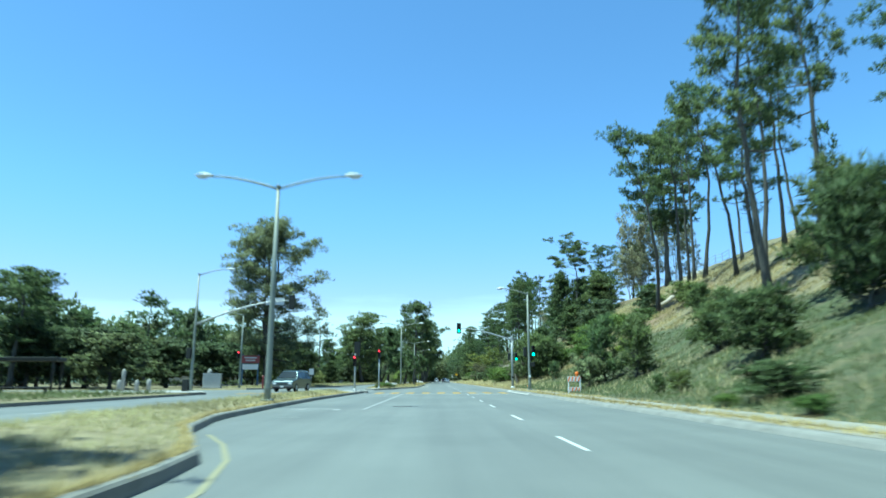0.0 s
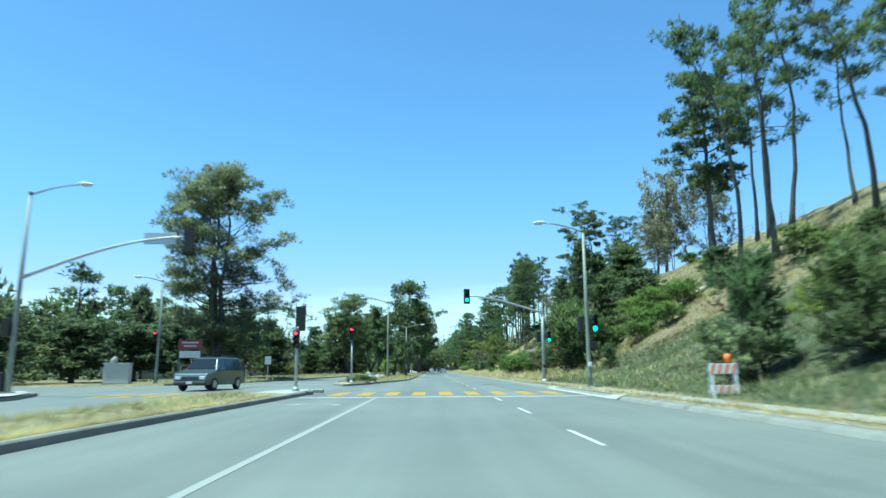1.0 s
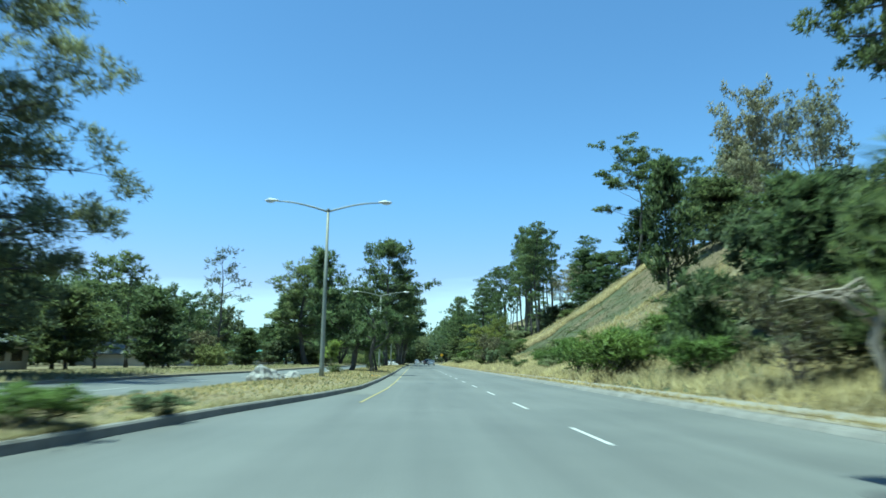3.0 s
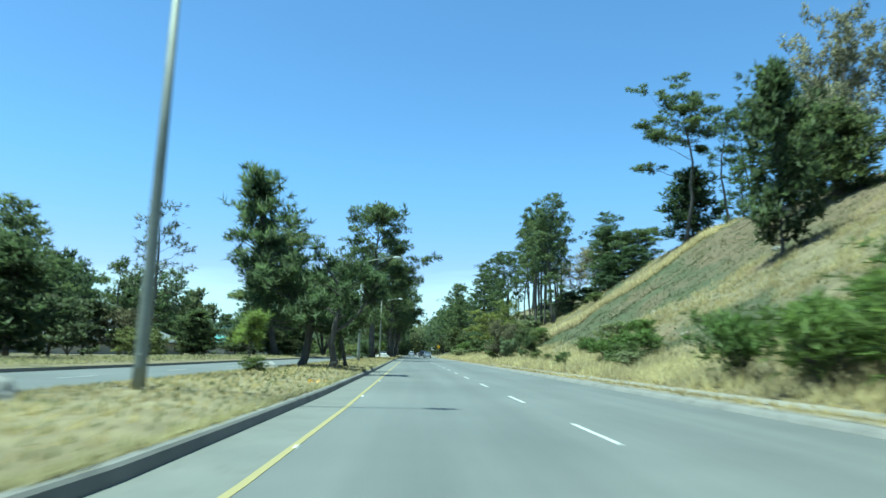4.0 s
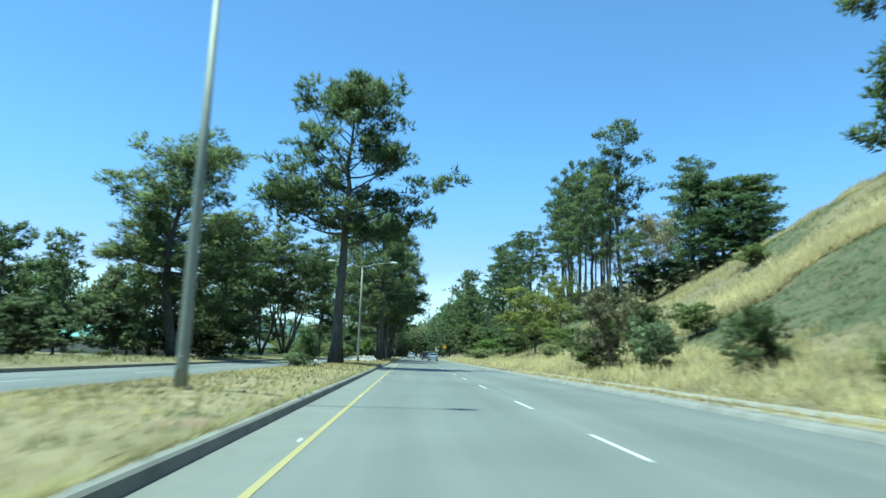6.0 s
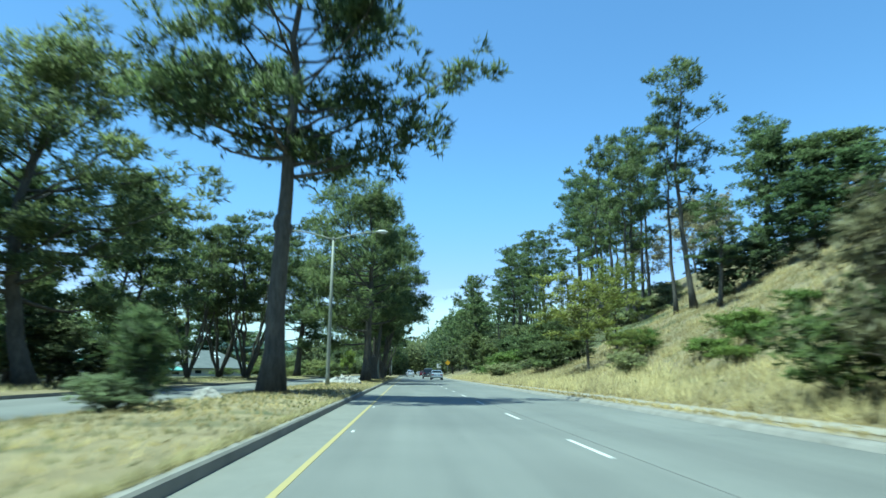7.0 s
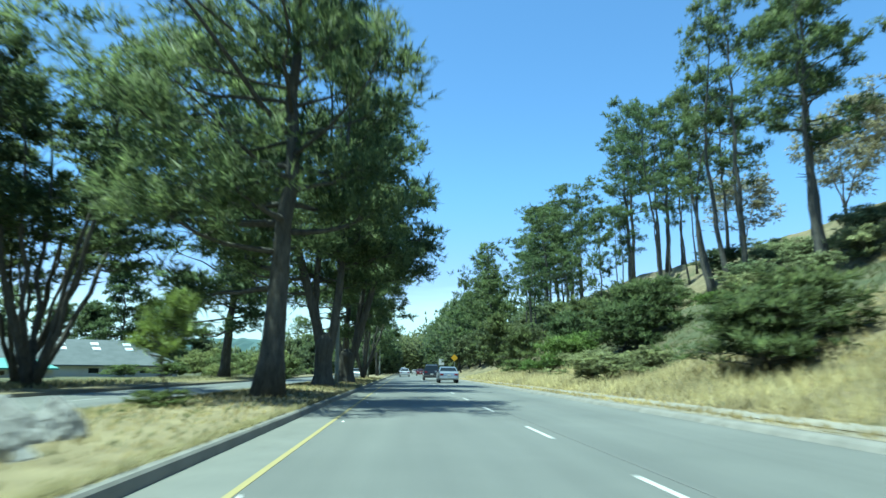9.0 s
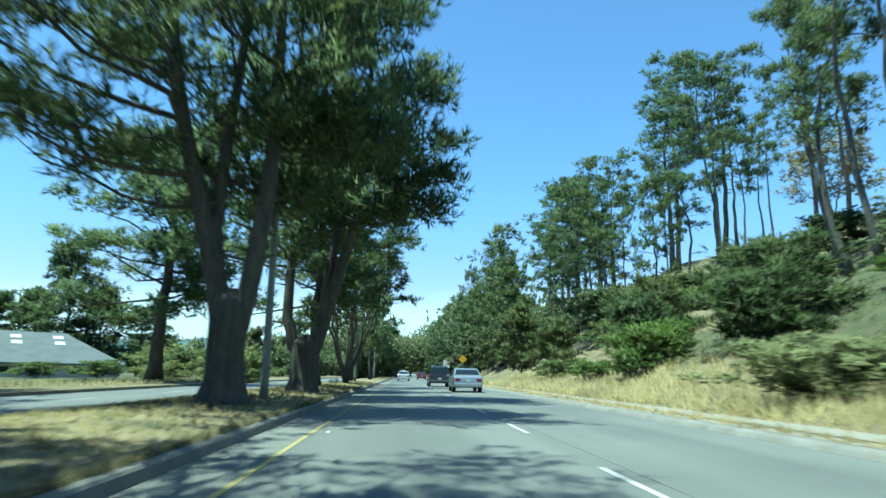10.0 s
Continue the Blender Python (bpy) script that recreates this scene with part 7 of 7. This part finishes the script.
# ---- buildings beyond the verge ----
def hall(x, y, turn, long, wide, eaves, ridge, roof, label, lights=0, foot=0.35, step=0.28):
    root = thing("low_building", x, y, 0.0, turn, label, "building")
    part("wall", Shape().box(-long / 2, long / 2, -wide / 2, wide / 2, 0, eaves), WALL_PALE, root)
    s = Shape()
    o = 0.5
    lo, hi = eaves - 0.05, ridge
    s.add([(-long / 2 - o, -wide / 2 - o, lo), (long / 2 + o, -wide / 2 - o, lo), (long / 2 + o, wide / 2 + o, lo), (-long / 2 - o, wide / 2 + o, lo), (-long / 2 + wide * 0.25, 0, hi), (long / 2 - wide * 0.25, 0, hi),
           (-long / 2 - o, -wide / 2 - o, lo + 0.18), (long / 2 + o, -wide / 2 - o, lo + 0.18), (long / 2 + o, wide / 2 + o, lo + 0.18), (-long / 2 - o, wide / 2 + o, lo + 0.18)],
          [(0, 3, 2, 1), (0, 1, 7, 6), (1, 2, 8, 7), (2, 3, 9, 8), (3, 0, 6, 9), (6, 7, 5, 4), (8, 9, 4, 5), (7, 8, 5), (9, 6, 4)])
    r = part("roof", s, roof, root)
    run, up = wide / 2 + o, hi - lo - 0.18
    for k in range(lights):
        col, row = k // 2, k % 2
        u0 = foot + row * step
        px = -long / 2 + wide * 0.3 + col * (long - wide * 0.6) / max(1, lights / 2 - 1)
        c = []
        for du, dx in ((0, -0.5), (0, 0.5), (0.1, 0.5), (0.1, -0.5)):
            u = u0 + du
            c.append((px + dx, -wide / 2 - o + run * u, lo + 0.18 + up * u + 0.08))
        part("skylight", Shape().add(c + [(a, b, h - 0.1) for a, b, h in c], [(0, 1, 2, 3), (4, 7, 6, 5), (0, 4, 5, 1), (1, 5, 6, 2), (2, 6, 7, 3), (3, 7, 4, 0)]), SKYLIGHT, r, "white skylight")
    for k in range(6):
        wx = -long / 2 + (k + 0.7) * long / 6.4
        frame_ob = part("window", Shape().box(wx - 0.6, wx + 0.6, -wide / 2 - 0.05, -wide / 2 + 0.02, eaves * 0.35, eaves * 0.8), GLASS_DARK, root)
        part("window_frame", Shape().box(wx - 0.68, wx + 0.68, -wide / 2 - 0.03, -wide / 2 + 0.02, eaves * 0.31, eaves * 0.35), SIGN_WHITE, frame_ob)
    return root


hall(-53.9, 272, 35, 40, 18, 1.45, 5.2, ROOF_GREY, "low building with a grey metal roof and skylights", 16, 0.56, 0.2)
hall(-46, 256, 35, 12, 6, 1.0, 2.2, ROOF_TEAL, "low building with a pale teal roof")
hall(-43.5, 172, 84, 26, 13, 1.7, 4.9, ROOF_PALE, "long low building with a pale grey roof and skylights", 16)
hall(-36, 200, 80, 10, 9, 1.8, 3.6, ROOF_TEAL, "low house with a pale teal roof behind the trees")
hall(-40, 116, 80, 12, 8, 2.2, 4.2, ROOF_GREY, "low pale house behind the pines")


# ---- vehicles ----
def car(name, x, y, turn, colour, tall, label, boxy=False, long=4.6, wide=1.8):
    root = thing(name, x, y, 0.005, turn, label, "car", "cars on the road")
    h = wide / 2
    belt = 0.92 if not boxy else 1.05
    roof = tall
    # side outline from the tail to the nose: y along the car, z up
    if boxy:
        outline = [(-long / 2, 0.42), (-long / 2, 0.75), (-long / 2 + 0.05, belt), (-long / 2 + 0.28, roof - 0.08), (-long / 2 + 0.55, roof), (long * 0.08, roof), (long * 0.14, roof - 0.05), (long * 0.27, belt + 0.05), (long / 2 - 0.12, belt - 0.12), (long / 2, belt - 0.3), (long / 2, 0.42), (long / 2 - 0.1, 0.3), (-long / 2 + 0.1, 0.3)]
    else:
        outline = [(-long / 2, 0.45), (-long / 2, 0.72), (-long / 2 + 0.06, belt + 0.04), (-long / 2 + 0.75, belt + 0.08), (-long / 2 + 1.35, roof - 0.05), (-long / 2 + 1.75, roof), (long * 0.04, roof), (long * 0.1, roof - 0.04), (long * 0.26, belt), (long / 2 - 0.15, belt - 0.16), (long / 2, belt - 0.32), (long / 2, 0.42), (long / 2 - 0.1, 0.28), (-long / 2 + 0.1, 0.28)]
    s = Shape()
    n = len(outline)
    half = lambda z: h * (0.97 if z < 0.5 else 1.0) - max(0.0, z - belt) * 0.36
    rows = [[(sx * half(z) * f, yy, z) for yy, z in outline] for sx, f in ((-1, 1.0), (-1, 0.55), (1, 0.55), (1, 1.0))]
    s.v = [p for r in rows for p in r]
    s.f = [tuple(range(n)), tuple(3 * n + i for i in range(n - 1, -1, -1))] + [(r * n + i, r * n + (i + 1) % n, (r + 1) * n + (i + 1) % n, (r + 1) * n + i) for r in range(3) for i in range(n)]
    paint = paint_body(name + "_paint", colour)
    body = part("body", s, paint, root, bevel=0.13, smooth=True)
    body.modifiers["bevel"].segments, body.modifiers["bevel"].harden_normals = 4, True
    ra, rb = (2, 3) if boxy else (3, 4)

    def pane(a, b, inset, cut):
        (ya, za), (yb, zb) = a, b
        c = []
        for u in (cut, 1 - cut):
            yy, zz = ya + (yb - ya) * u, za + (zb - za) * u
            c.append((half(zz) - inset, yy, zz))
        d = Vector((0, yb - ya, zb - za)).normalized()
        nrm = Vector((0, -d.z, d.y)) * 0.012
        if ya > yb or (yb - ya > 0 and zb < za):
            nrm = Vector((0, d.z, -d.y)) * -0.012
        q = [(-c[0][0], c[0][1], c[0][2]), (c[0][0], c[0][1], c[0][2]), (c[1][0], c[1][1], c[1][2]), (-c[1][0], c[1][1], c[1][2])]
        out = [tuple(Vector(p) + nrm) for p in q]
        inn = [tuple(Vector(p) - nrm * 3) for p in q]
        return Shape().add(out + inn, [(0, 1, 2, 3), (4, 7, 6, 5), (0, 4, 5, 1), (1, 5, 6, 2), (2, 6, 7, 3), (3, 7, 4, 0)])

    part("rear_window", pane(outline[ra], outline[rb], 0.1, 0.12), GLASS_DARK, root)
    wa, wb = (6, 7) if boxy else (7, 8)
    part("windscreen", pane(outline[wb], outline[wa], 0.08, 0.08), GLASS_DARK, root)
    lo, hi = belt + 0.04, roof - 0.12
    spans = [(-long / 2 + 0.45, -long * 0.22), (-long * 0.2, 0.0), (0.06, long * 0.17)] if boxy else [(-long * 0.2, -0.02), (0.04, long * 0.15)]
    for sx in (-1, 1):
        for k, (a, b) in enumerate(spans):
            last = k == len(spans) - 1
            c = [(sx * (half(lo) + 0.008), a, lo), (sx * (half(lo) + 0.008), b + (0.22 if last else 0), lo), (sx * (half(hi) + 0.008), b - (0.05 if last else 0), hi), (sx * (half(hi) + 0.008), a + (0.12 if k == 0 else 0), hi)]
            part("side_window", Shape().add(c + [(p[0] - sx * 0.03, p[1], p[2]) for p in c], [(0, 1, 2, 3), (4, 7, 6, 5), (0, 4, 5, 1), (1, 5, 6, 2), (2, 6, 7, 3), (3, 7, 4, 0)]), GLASS_DARK, root)
        zt = belt - (0.16 if not boxy else 0.1)
        part("tail_light", Shape().box(min(sx * (h - 0.42), sx * (h - 0.1)), max(sx * (h - 0.42), sx * (h - 0.1)), -long / 2 - 0.01, -long / 2 + 0.12, zt - 0.09, zt + 0.06), TAIL_RED, root, bevel=0.02)
        part("headlight", Shape().box(min(sx * (h - 0.42), sx * (h - 0.1)), max(sx * (h - 0.42), sx * (h - 0.1)), long / 2 - 0.14, long / 2 + 0.012, belt - 0.44, belt - 0.28), HEAD_CLEAR, root, bevel=0.02)
        part("mirror", Shape().box(min(sx * (h + 0.02), sx * (h + 0.2)), max(sx * (h + 0.02), sx * (h + 0.2)), long * 0.17, long * 0.17 + 0.1, belt, belt + 0.14), paint, root, bevel=0.03)
    part("rear_bumper", Shape().box(-h * 0.97, h * 0.97, -long / 2 - 0.06, -long / 2 + 0.2, 0.32, 0.58), TRIM if boxy else paint, root, bevel=0.09)
    part("front_bumper", Shape().box(-h * 0.97, h * 0.97, long / 2 - 0.2, long / 2 + 0.06, 0.3, 0.54), TRIM if boxy else paint, root, bevel=0.09)
    part("grille", Shape().box(-h * 0.5, h * 0.5, long / 2 - 0.05, long / 2 + 0.015, belt - 0.42, belt - 0.3), TRIM, root, bevel=0.01)
    for yy in (-long / 2 - 0.02 - (0.0 if boxy else 0.0), long / 2 + 0.062):
        part("number_plate", Shape().box(-0.16, 0.16, min(yy, yy - 0.008), max(yy, yy + 0.008), 0.62 if yy < 0 else 0.38, 0.78 if yy < 0 else 0.52), PLATE, root)
    r = 0.36 if boxy else 0.32
    for sx in (-1, 1):
        for yy in (-long * 0.29, long * 0.31):
            tyre = Shape().tube([(sx * (h - 0.2), yy, r), (sx * (h - 0.17), yy, r), (sx * (h - 0.02), yy, r), (sx * (h + 0.01), yy, r)], [r * 0.93, r, r, r * 0.93], 22)
            w = part("wheel", tyre, TYRE, root, "black tyre", smooth=False)
            part("rim", Shape().tube([(sx * (h - 0.01), yy, r), (sx * (h + 0.018), yy, r)], [r * 0.64, r * 0.56], 16), RIM, w)
    if boxy:
        for sx in (-1, 1):
            part("roof_rail", Shape().tube([(sx * (half(roof) - 0.08), -long * 0.3, roof + 0.02), (sx * (half(roof) - 0.08), -long * 0.28, roof + 0.07), (sx * (half(roof) - 0.08), long * 0.02, roof + 0.07), (sx * (half(roof) - 0.08), long * 0.05, roof + 0.02)], [0.02] * 4, 6), TRIM, root)
    return root


car("sedan", 3.4, 242.5, 0, (0.36, 0.40, 0.43), 1.45, "silver-blue sedan driving ahead in the kerbside lane")
car("sport_utility_vehicle", 2.6, 259, 0, (0.025, 0.027, 0.03), 1.78, "dark sport utility vehicle driving ahead", True, 4.7, 1.85)
car("sport_utility_vehicle", -13.0, 60.0, 172, (0.10, 0.13, 0.135), 1.8, "dark teal sport utility vehicle in the oncoming lanes", True, 4.8, 1.88)
for x, y, turn, colour, tall, boxy, label in ((-0.4, 302, 0, (0.55, 0.55, 0.54), 1.46, False, "pale sedan far ahead on the road"), (3.2, 330, 0, (0.14, 0.02, 0.02), 1.5, False, "dark red sedan far ahead on the road"), (-0.6, 352, 0, (0.65, 0.65, 0.64), 1.9, True, "white van-like car far ahead"), (-10.2, 318, 180, (0.6, 0.6, 0.6), 1.5, False, "white sedan coming far off"),
                                              (-10.4, 345, 180, (0.05, 0.06, 0.08), 1.75, True, "dark car coming far off"), (-13.2, 372, 180, (0.62, 0.62, 0.62), 1.5, False, "pale car coming far off"), (3.0, 392, 0, (0.62, 0.6, 0.55), 1.5, False, "pale sedan in the far queue")):
    car("car", x, y, turn, colour, tall, label, boxy)
